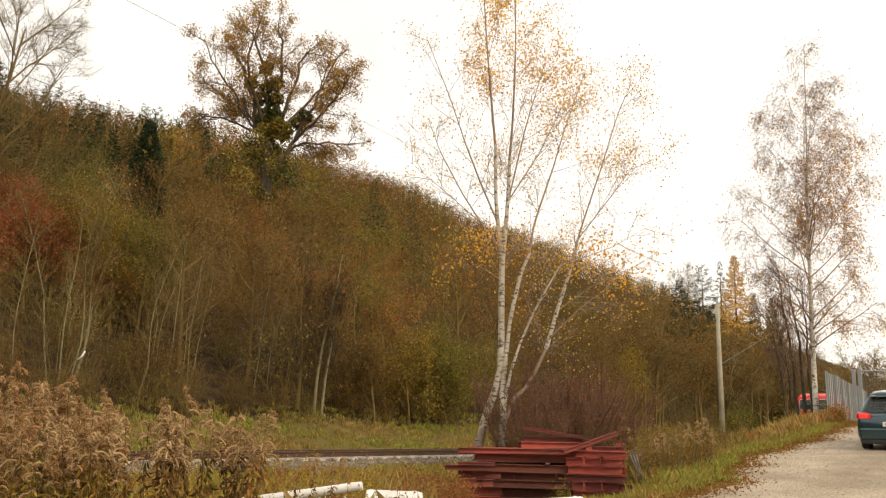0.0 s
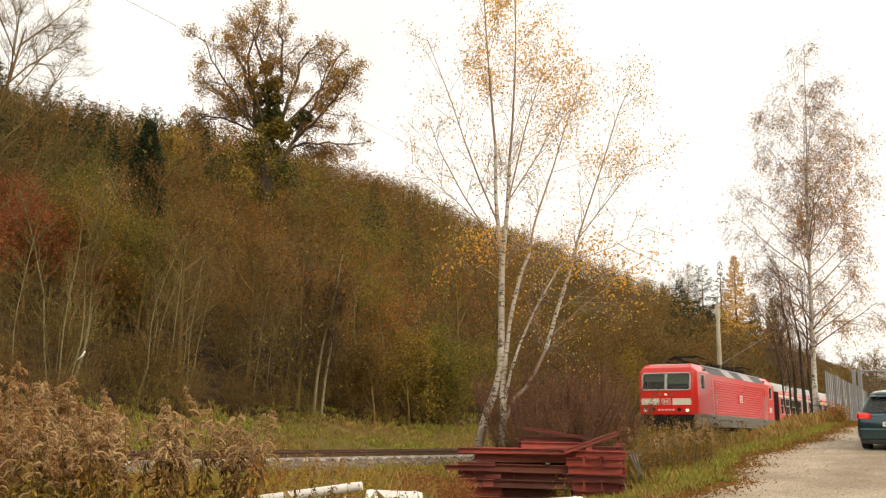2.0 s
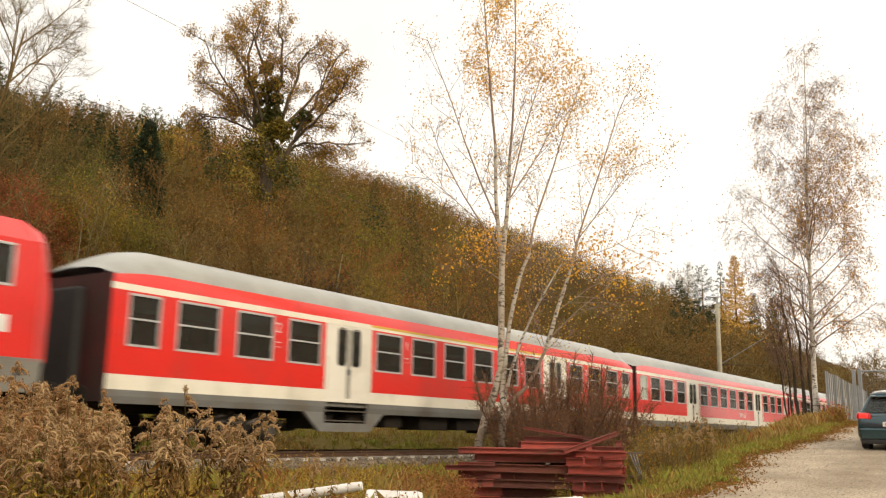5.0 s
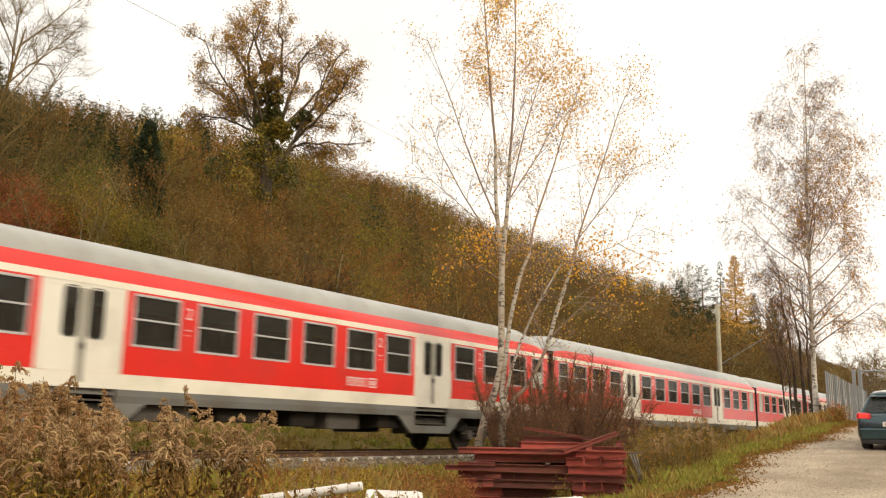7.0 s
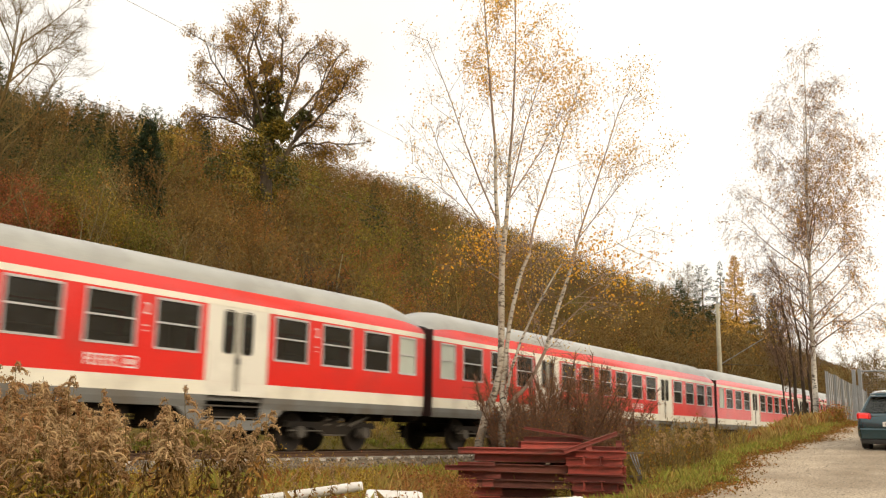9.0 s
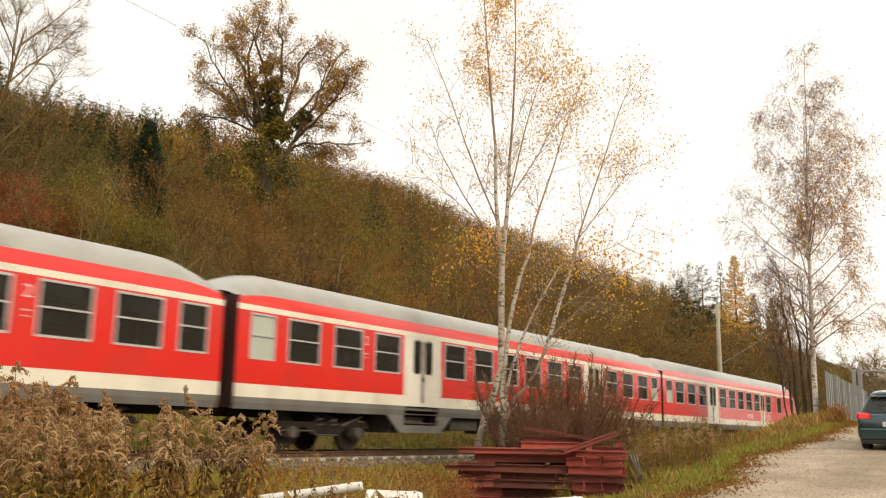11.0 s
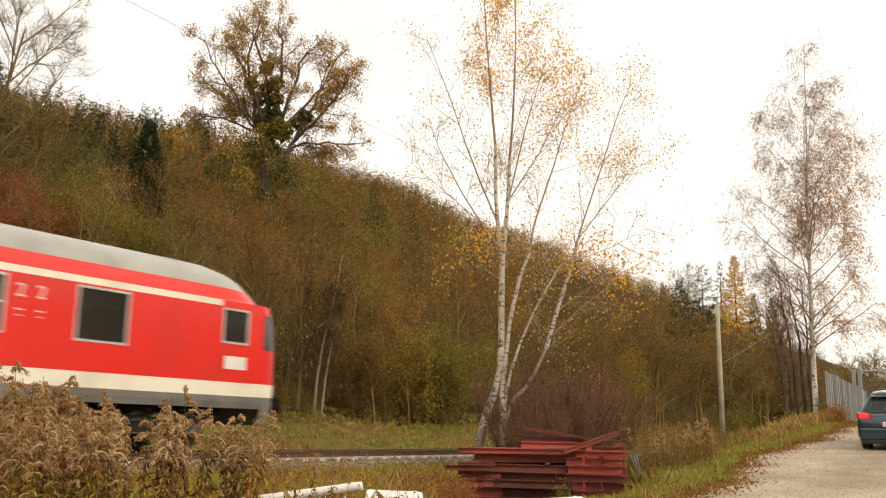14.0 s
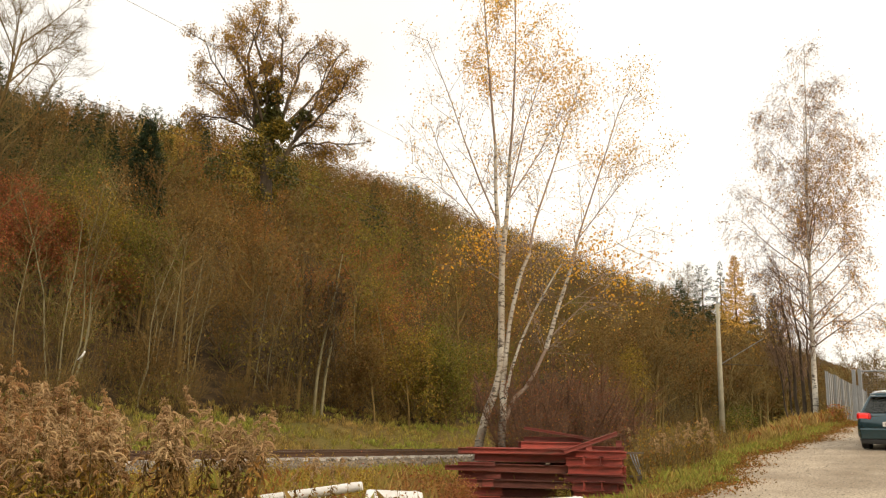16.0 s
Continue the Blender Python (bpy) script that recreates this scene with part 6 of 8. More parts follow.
def build_near_birch():
    z0 = g1(20.7, 12.2)
    trunks = Plant(31)
    twigs = Plant(32)
    butts = Plant(33)

    def butt(ra, rb, *points):
        """The swollen, cracked foot of a stem."""
        pts = rel(points)
        fine = np.array([along(pts, u)[0] for u in np.linspace(0, 1, 9)]) + butts.r.normal(size=(9, 3)) * 0.008
        butts.limb(fine, ra, rb, 9)

    def stem(ra, rb, low, pale, *points):
        """One stem or limb through its points, with side branches from the share low upwards."""
        pts = rel(points)
        fine = np.array([along(pts, u)[0] for u in np.linspace(0, 1, 3 * len(pts))])
        (trunks if pale else twigs).limb(fine, ra, rb, 8 if pale else 5)
        m = int(3 + np.linalg.norm(pts[-1] - pts[0]) * 1.9)
        for j in range(m):
            u = low + (0.99 - low) * (j + twigs.r.random()) / m
            b, d = along(pts, u)
            side = np.cross(d, twigs.r.normal(size=3))
            side /= np.linalg.norm(side)
            a = radians(twigs.r.uniform(24, 58))
            w = d * math.cos(a) + side * math.sin(a)
            twigs.branch(b, w, twigs.r.uniform(0.8, 1.9) * (1.1 - 0.4 * u), 0.008, 0, dict(BIRCH_OPT, levels=1, kids=(4,), angle=((28, 62), (30, 65), (30, 65)), twig_r=0.0027))

    butt(0.125, 0.105, (-0.45, -0.2, 0), (-0.33, 0.72, 0), (-0.22, 1.15, 0))
    butt(0.115, 0.090, (0.22, -0.2, -0.2), (0.24, 0.84, -0.2), (0.28, 1.40, -0.16))
    stem(0.105, 0.075, 0.9, True, (-0.33, 0.72, 0), (-0.12, 1.52, 0), (0.08, 2.0, 0), (0.22, 2.6, 0), (0.24, 3.4, 0), (0.24, 4.8, 0), (0.26, 5.6, 0))
    # the two leaders
    stem(0.066, 0.036, 0.5, True, (0.24, 5.5, 0), (0.12, 6.6, 0), (0.07, 7.36, 0), (0.06, 8.66, 0))
    stem(0.036, 0.010, 0.05, False, (0.06, 8.6, 0), (-0.10, 10.3, -0.1), (-0.23, 11.9, -0.2), (-0.36, 14.4, -0.2))
    stem(0.066, 0.038, 0.5, True, (0.27, 5.5, 0), (0.37, 6.6, 0.05), (0.42, 7.37, 0.1), (0.46, 8.35, 0.15))
    stem(0.038, 0.010, 0.05, False, (0.46, 8.3, 0.15), (0.54, 9.3, 0.2), (0.61, 10.75, 0.3), (0.64, 11.9, 0.35), (0.62, 14.6, 0.4))
    stem(0.085, 0.042, 0.8, True, (0.24, 0.84, -0.2), (0.29, 1.53, -0.15), (0.25, 2.0, -0.1), (0.33, 2.7, -0.05), (0.47, 3.9, 0.1), (0.76, 5.15, 0.2), (1.0, 5.7, 0.3))
    stem(0.036, 0.009, 0.1, False, (1.0, 5.7, 0.3), (1.12, 6.5, 0.35), (1.69, 8.2, 0.5), (2.03, 9.35, 0.6), (2.60, 11.0, 0.6))
    stem(0.050, 0.014, 0.6, True, (0.30, 1.5, -0.1), (0.36, 2.0, -0.2), (0.47, 2.54, -0.3), (0.70, 3.26, -0.4), (1.07, 4.1, -0.5), (1.57, 5.0, -0.5), (1.76, 5.3, -0.5))
    stem(0.060, 0.045, 0.95, False, (0.28, 1.1, 0), (0.57, 1.86, 0.2), (0.89, 2.13, 0.4), (1.13, 2.5, 0.5), (1.47, 3.2, 0.6))
    stem(0.062, 0.036, 0.6, True, (1.47, 3.2, 0.6), (1.62, 3.7, 0.6), (1.80, 4.3, 0.7), (2.04, 5.0, 0.7), (2.24, 5.6, 0.8), (2.37, 6.2, 0.8))
    stem(0.030, 0.008, 0.1, False, (2.37, 6.2, 0.8), (2.56, 6.8, 0.85), (3.08, 8.3, 1.0), (3.62, 10.0, 1.1), (4.02, 10.9, 1.1))
    stem(0.022, 0.006, 0.3, False, (1.62, 3.55, 0.6), (2.35, 4.26, 0.5), (3.14, 4.88, 0.4))
    # limbs that fan out to both sides
    stem(0.030, 0.007, 0.15, False, (0.16, 6.4, 0), (-0.34, 7.5, -0.2), (-0.75, 8.5, -0.4), (-1.20, 9.8, -0.5), (-1.86, 11.5, -0.5))
    stem(0.028, 0.007, 0.15, False, (0.18, 5.8, 0), (-0.30, 6.5, 0.2), (-0.80, 7.35, 0.4), (-1.44, 8.55, 0.4), (-1.78, 9.5, 0.4))
    stem(0.014, 0.005, 0.2, False, (-0.30, 6.5, 0.2), (-1.30, 7.4, 0.3), (-2.25, 8.2, 0.3))
    stem(0.026, 0.007, 0.15, False, (0.42, 7.1, 0.1), (0.88, 9.15, -0.1), (1.44, 11.1, -0.3))
    stem(0.022, 0.006, 0.15, False, (0.42, 7.1, 0.1), (1.27, 8.5, 0.3), (2.05, 10.15, 0.4))
    stem(0.018, 0.005, 0.15, False, (2.40, 6.25, 0.8), (3.38, 7.55, 0.9), (4.10, 8.55, 0.9))
    stem(0.014, 0.004, 0.1, False, (2.25, 5.6, 0.8), (3.35, 6.05, 0.9), (4.28, 6.6, 0.9))
    stem(0.014, 0.004, 0.1, False, (1.74, 4.2, 0.7), (2.70, 4.9, 0.8), (3.75, 5.4, 0.9))
    stem(0.020, 0.006, 0.3, False, (0.27, 4.9, 0), (-0.17, 5.2, 0.1), (-0.55, 5.4, 0.2))
    th = thing("birch_tree", "multi-stemmed white birch with thin yellow autumn leaves", "tree", "birches", pose(20.7, 12.2, z0))
    v, t = trunks.wood()
    part("trunk", tri_mesh("birch_trunk", v, t, M_BIRCH, smooth=True), M_BIRCH, th, "white bark with dark marks")
    part("trunk_foot", tri_mesh("birch_foot", *butts.wood(), M_BIRCHFOOT, smooth=True), M_BIRCHFOOT, th, "dark cracked bark at the foot")
    v, t = twigs.wood()
    part("branchwork", tri_mesh("birch_branches", v, t, M_TWIG), M_TWIG, th, "thin brown twigs")
    v, t = twigs.leaves(6600, 0.058, 0.9, 0.22)
    v2, t2 = twigs.leaves(9000, 0.060, 0.9, 0.15, keep=lambda p: (p[:, 2] > 10.3) & (np.abs(p @ RIGHT - 0.7) < 1.6) | (p[:, 2] > 8.2) & (p @ RIGHT > 1.2) & (twigs.r.random(len(p)) < 0.4))
    low = lambda p: (np.abs(p[:, 2] - 5.4) < 0.9) & ((p @ RIGHT < 0.1) | (p @ RIGHT > 1.9))
    v3, t3 = twigs.leaves(850, 0.082, 0.6, 0.18, keep=low)
    v, t = np.concatenate([v3, v]), np.concatenate([t3, t + len(v3)])
    part("crown", tri_mesh("birch_crown", np.concatenate([v, v2]), np.concatenate([t, t2 + len(v)]), M_BIRCHLEAF, np.repeat(np.where(np.arange((len(v) + len(v2)) // 4) < 850, 0.0, twigs.r.uniform(0, 1, (len(v) + len(v2)) // 4)), 4)), M_BIRCHLEAF, th, "sparse yellow leaves")


build_near_birch()


def build_far_birch():
    z0 = g1(44.6, 9.4)
    p = Plant(41)
    tr = Plant(42)
    pts = rel([(0.08, -0.3, 0), (0.10, 2.5, 0), (0.14, 5.0, 0), (0.24, 8.5, 0), (0.42, 13.0, 0), (0.60, 18.1, 0)])
    tr.limb(np.array([along(pts, u)[0] for u in np.linspace(0, 1, 18)]), 0.145, 0.012, 10)
    pts2 = rel([(0.18, 7.2, 0), (0.28, 9.5, 0.1), (0.35, 12.5, 0.2), (0.5, 15.0, 0.2)])
    tr.limb(np.array([along(pts2, u)[0] for u in np.linspace(0, 1, 10)]), 0.07, 0.012, 6)
    opt = dict(BIRCH_OPT, levels=2, kids=(7, 4), lift=(0.03, -0.05, -0.16), twigs=3, twig_len=0.9, twig_r=0.0045, twig_lift=-0.8, angle=((25, 55), (30, 75), (30, 75)), ratio=(0.55, 0.65, 0.5))
    opt["from"] = (0.3, 0.15, 0.1)
    for k in range(56):
        u = 0.24 + 0.75 * (k + p.r.random()) / 56
        b, d = along(pts if k % 4 else pts2, u if k % 4 else max(0.02, (u - 0.27) / 0.75))
        a = 2.4 * k + p.r.uniform(-0.35, 0.35)
        w = np.array([math.cos(a), math.sin(a), p.r.uniform(0.6, 1.1)])
        w /= np.linalg.norm(w)
        h = b[2] / 17.0
        ln = 6.2 * (1.12 - h) ** 0.8 * p.r.uniform(0.75, 1.1) * min(1, 0.55 + max(0, h - 0.27) * 2.5)
        p.branch(b, w, ln, 0.042 * (1.1 - h), 0, dict(opt, kids=(max(3, int(2.0 * ln)), 4 if ln > 1.8 else 3), twigs=8 if ln > 2.2 else 6))
    th = thing("birch_tree", "tall weeping birch with copper and yellow leaves behind the lane", "tree", "birches", pose(44.6, 9.4, z0))
    v, t = tr.wood()
    part("trunk", tri_mesh("far_birch_trunk", v, t, M_BIRCHLIT, smooth=True), M_BIRCHLIT, th, "white bark with dark marks")
    v, t = p.wood()
    part("branchwork", tri_mesh("far_birch_branches", v, t, M_DARKTWIG), M_DARKTWIG, th, "hanging brown twigs")
    v, t = p.leaves(12500, 0.072, 1.2, 0.16)
    v2, t2 = p.leaves(4600, 0.085, 1.2, 0.16, keep=lambda q: (q @ RIGHT > 0.5 + 0.8 * np.sin(q[:, 2] * 1.1)) & (q[:, 2] < 14))
    n1, n2 = len(v) // 4, len(v2) // 4
    tone = np.concatenate([p.r.uniform(0.0, 0.45, n1), p.r.uniform(0.55, 1.0, n2)])
    part("crown", tri_mesh("far_birch_crown", np.concatenate([v, v2]), np.concatenate([t, t2 + len(v)]), M_COPPER, np.repeat(tone, 4)), M_COPPER, th, "thin copper leaves")


build_far_birch()


M_OAKBARK = mat("dark_rough_bark", (0.085, 0.060, 0.036), (0.13, 0.095, 0.058), 1.5, 0.9, 0.3, 12, island=0.2)


def build_oak(x, y):
    """Several trunks that fan out above an ivy-covered foot; leaves in loose tufts with sky between them."""
    p = Plant(51)
    z0 = g1(x, y)
    foot = rel([(0.4, -0.5, 0), (0.0, 4.5, 0), (-0.3, 9.0, 0), (-0.3, 13.2, 0)])
    p.limb(np.array([along(foot, u)[0] for u in np.linspace(0, 1, 10)]), 0.75, 0.55, 9)
    opt = dict(levels=2, kids=(7, 4), lift=(0.02, 0.0, -0.03), wander=0.20, angle=((25, 60), (30, 70), (30, 65)), ratio=(0.5, 0.55, 0.5), twigs=6, twig_len=0.75, twig_r=0.010, twig_lift=0.1)
    opt["from"] = (0.25, 0.2, 0.2)

    def limb_of(r0, *points):
        """A great limb and the branches that leave it, longer towards its middle."""
        pts = rel(points)
        n = len(pts)
        fine = np.array([along(pts, u)[0] for u in np.linspace(0, 1, 3 * n)])
        fine[1:-1] += p.r.normal(size=(3 * n - 2, 3)) * 0.10
        p.limb(fine, r0, 0.05, 6)
        ln = np.linalg.norm(pts[-1] - pts[0])
        for m in range(11):
            u = 0.24 + 0.75 * (m + p.r.random()) / 11
            q, dd = along(fine, u)
            side = np.cross(dd, p.r.normal(size=3))
            side /= np.linalg.norm(side)
            out = q - foot[-1]
            out[2] *= 0.5
            w = dd * 0.75 + side * p.r.uniform(0.5, 0.95) + out / (np.linalg.norm(out) + 1e-6) * 0.35
            p.branch(q, w / np.linalg.norm(w), min(ln, 9.0) * p.r.uniform(0.24, 0.38), 0.055, 0, dict(opt, levels=1, kids=(10,), twigs=8))
    limb_of(0.30, (-0.9, 12.6, 0), (-1.7, 14.0, 0.3), (-1.9, 15.8, 0.6), (-3.4, 20.4, 1.2), (-4.6, 22.6, 1.4), (-5.2, 24.2, 1.5))
    limb_of(0.32, (-0.4, 13.0, 0), (-0.5, 15.5, -0.3), (-0.4, 18.2, -0.8), (-2.0, 23.3, -1.2), (-2.8, 24.6, -1.4))
    limb_of(0.32, (0.2, 13.0, 0), (0.55, 15.0, -0.5), (0.9, 18.3, -1.0), (1.2, 22.5, -1.6), (0.6, 24.2, -2.0))
    limb_of(0.30, (0.4, 12.8, 0), (0.9, 14.5, 0.8), (1.9, 19.1, 1.8), (2.6, 22.5, 2.2), (3.4, 23.6, 2.4))
    limb_of(0.30, (0.4, 9.0, 0), (2.0, 10.9, -0.5), (3.0, 12.6, -0.8), (4.4, 15.4, -1.2), (5.6, 18.4, -1.5), (7.1, 21.4, -1.6))
    limb_of(0.20, (-1.0, 13.0, 0), (-2.2, 14.8, -0.8), (-3.2, 16.0, -1.2), (-5.7, 19.3, -1.8), (-7.3, 23.0, -2.0))
    limb_of(0.18, (-1.0, 12.8, 0), (-2.6, 14.6, 0.8), (-3.2, 15.7, 1.2), (-6.1, 18.2, 1.8), (-8.6, 20.4, 2.2))
    limb_of(0.20, (0.6, 10.0, 0), (2.3, 11.7, 1.0), (3.3, 12.6, 1.5), (6.4, 12.8, 2.2), (8.9, 12.9, 2.6))
    limb_of(0.20, (2.6, 12.0, -0.6), (5.2, 14.0, -2.2), (7.4, 16.0, -3.0), (8.6, 18.2, -3.4))
    limb_of(0.22, (0.6, 13.0, 0), (2.8, 17.0, 3.2), (4.6, 20.2, 4.6), (5.4, 23.0, 5.0))
    limb_of(0.22, (-0.6, 13.0, 0), (-1.6, 17.0, -3.4), (-2.0, 20.6, -4.6), (-0.6, 23.6, -5.2))
    limb_of(0.16, (-0.8, 12.6, 0), (-4.0, 15.0, 2.8), (-6.6, 16.0, 3.6), (-8.6, 16.4, 3.8))
    tips = np.array([t[0] for t in p.tips])
    tufts = tips[p.r.integers(0, len(tips), 1500)]
    pos = np.concatenate([tufts[p.r.integers(0, 1500, 21000)] + p.r.normal(size=(21000, 3)) * 0.30, tips[p.r.integers(0, len(tips), 7500)] + p.r.normal(size=(7500, 3)) * 0.18])
    lf = leaf_quads(p.r, pos, 0.19, 0.5)
    th = plant_thing("oak_tree", "large spreading tree with golden-brown leaves and ivy on its trunk", "tree", p.wood(), lf, M_OAKBARK, M_OAKLEAF, pose(x, y, z0), 0.0, 0.42, spread=0.25, seed=4)
    r = np.random.default_rng(8)
    n = 27000
    balls = np.concatenate([rel([(r.normal() * (1.7 if h < 10 else 0.8) - 0.6, h, r.normal() * 1.5)]) for h in np.linspace(0.5, 14.5, 34)] + [rel([(a * u + r.normal() * 0.25, 12.6 + b * u, c * u)]) for a, b, c in ((-3.0, 7.8, 1.2), (-0.9, 9.0, -1.0), (1.2, 7.0, -1.2), (4.6, 2.6, -1.0)) for u in (0.15, 0.35, 0.6, 0.85)])
    k = r.integers(0, len(balls), n)
    u = r.normal(size=(n, 3))
    u /= np.linalg.norm(u, axis=1)[:, None]
    pos = balls[k] + u * (r.uniform(0.4, 1.05, n) ** 0.5 * np.where(balls[k][:, 2] > 12, 0.75, 1.6))[:, None]
    v, t = leaf_quads(r, pos, 0.27, 0.5)
    tone = np.where((k % 5 < 3) & (r.random(n) < 0.7), r.uniform(0.75, 1.0, n), r.uniform(0.1, 0.6, n))
    part("ivy", tri_mesh("oak_ivy", v, t, M_IVY, np.repeat(tone, 4)), M_IVY, th, "dark green and yellow ivy")


build_oak(69.0, 68.5)


# ================= trees by name =================
M_LIGHTBARK = mat("pale_sapling_bark", (0.28, 0.24, 0.125), (0.17, 0.14, 0.07), 3.0, 0.85, 0.1, 30)


def build_saplings():
    kinds = []
    for k in range(4):
        p = Plant(600 + k)
        h = 7.2
        pts, _ = p.bend((0, 0, -0.3), (p.r.normal() * 0.04, p.r.normal() * 0.04, 1), h, 9, 0.17 if k == 3 else 0.07, 0.02)
        p.limb(pts, 0.033, 0.008, 6)
        q = Plant(650 + k)
        for j in range(16):
            b, d = along(pts, 0.35 + 0.63 * j / 16)
            a = q.r.uniform(0, 6.28)
            w = np.array([math.cos(a), math.sin(a), 1.3])
            q.branch(b, w / np.linalg.norm(w), q.r.uniform(0.8, 2.0), 0.014, 1, dict(TREE_OPT, levels=1, twigs=8, twig_len=0.6, twig_r=0.006))
        th = thing("sapling", "thin pale-barked sapling at the foot of the slope", "tree", "saplings at the slope's foot", pose(0, 0, 0))
        part("trunk", tri_mesh("sapling_trunk", *p.wood(), M_LIGHTBARK, smooth=True), M_LIGHTBARK, th)
        v, t = q.wood()
        part("branchwork", tri_mesh("sapling_twigs", v, t, M_BARK, np.full(len(v), 0.6)), M_BARK, th)
        v, t = q.leaves(150, 0.055, 0.3, 0.1)
        part("crown", tri_mesh("sapling_leaves", v, t, M_LEAF, np.repeat(q.r.uniform(0, 0.25, len(v) // 4), 4)), M_LEAF, th)
        kinds.append(th)
    r = np.random.default_rng(66)
    # where each stands, and by how many degrees it leans along the line
    spots = [(17.24, 26.0, -3), (17.40, 25.8, 7), (18.00, 26.1, 4), (19.94, 25.1, 2), (18.12, 26.1, 7), (18.22, 26.2, 9), (15.9, 25.8, -6), (20.9, 25.9, 1), (20.2, 25.4, 4), (22.0, 26.2, 7), (22.46, 26.2, 2), (23.05, 26.5, 5), (23.2, 26.5, 8),
             (27.5, 27.5, 4), (28.3, 27.5, 8), (31.29, 25.3, -3), (33.78, 25.4, 2), (36.30, 25.6, -2)]
    for k, (x, y, lean) in enumerate(spots):
        m = Matrix.Translation((x, y, g1(x, y))) @ Matrix.Rotation(radians(lean * 0.8), 4, Vector(AHEAD)) @ pose(0, 0, 0, 0, 0, r.uniform(0, 360)) @ Matrix.Scale(r.uniform(0.72, 1.0), 4)
        if k < 4:
            kinds[k].matrix_basis = m
        else:
            copy_thing(kinds[3 if 6 < k < 9 else int(r.integers(0, 3))], m)


build_saplings()


def spruce_at(x, y, h, tint, label, width=0.24, seed=0, boughs=240, spray=0.34, per=9, blunt=0.9, low=0.06, airy=0.0):
    w, lf = t_conifer(700 + seed, h, boughs, width, spray, per, blunt, low, airy)
    plant_thing("conifer", label, "tree", w, lf, M_BARK, M_NEEDLE, pose(x, y, g1(x, y)), 0.2, tint, spread=0.07, seed=seed)


spruce_at(45.0, 57.8, 11.2, 0.16, "dark green bushy conifer among bare trees on the slope", 0.17, 1, 620, 0.40, 20, 0.55)
spruce_at(104.4, 29.7, 17.5, 1.0, "golden-yellow autumn larch beside the line", 0.25, 2, 280, 0.28, 30, 0.75, 0.1, 1.0)
spruce_at(103.0, 33.0, 15.0, 0.05, "dark green pine beside the line", 0.24, 3, 200, 0.34, 12, 0.55)
spruce_at(117.6, 29.1, 14.6, 0.40, "dull green spruce beside the line", 0.20, 4, 260, 0.34, 12)
spruce_at(90.0, 31.2, 12.2, 0.22, "dark green spruce in front of the bare wood", 0.30, 21, 300, 0.36, 13, 0.75)
spruce_at(104.0, 27.6, 14.0, 0.38, "slim dull green spruce beside the line", 0.16, 22, 220, 0.30, 11)
spruce_at(98.0, 24.1, 12.6, 0.62, "brownish conifer beside the line", 0.24, 23, 300, 0.34, 13, 0.7)
spruce_at(112.0, 33.6, 16.5, 0.45, "tall thin spruce beside the line", 0.14, 24, 170, 0.30, 9)
spruce_at(86.6, 62.1, 9.5, 0.35, "dark spruce on the slope's shoulder", 0.26, 5, 150)
spruce_at(83.6, 65.5, 11.0, 0.35, "dark spruce on the slope's shoulder", 0.26, 6, 150)
spruce_at(134.1, 96.6, 10.5, 0.35, "dark spruce on the slope's shoulder", 0.30, 25, 200)
spruce_at(27.1, 49.2, 11.3, 0.42, "dull brown-green conifer on the slope", 0.30, 7, 520, 0.34, 18)
for k, (x, y, h) in enumerate([(57.0, 80.0, 10.0), (51.0, 72.0, 9.0), (47.5, 75.0, 9.5), (42.0, 70.0, 8.5), (60.0, 86.0, 9.0)]):
    spruce_at(x, y, h * 0.9, 0.56, "dull olive-green spruce high on the slope", 0.22, 8 + k, 240, 0.24, 9)


for k, (x, y, h) in enumerate([(79.0, 114.5, 5.3), (82.4, 116.5, 6.6), (84.4, 110.3, 7.4), (83.2, 106.6, 7.0), (86.5, 106.3, 7.9), (85.1, 102.7, 8.0)]):
    spruce_at(x, y, h, 0.86, "orange-brown larch on the ridge", 0.22, 40 + k, 150, 0.55, 14, 0.75, 0.1, 0.6)
for k, (x, y, h) in enumerate([(30.5, 49.0, 6.7), (31.5, 49.3, 7.9), (32.6, 49.6, 8.5), (32.4, 47.6, 8.0), (34.5, 49.7, 7.9)]):
    spruce_at(x, y, h, 0.56, "olive-brown conifer among bare trees on the slope", 0.26, 50 + k, 260, 0.32, 12, 0.8)


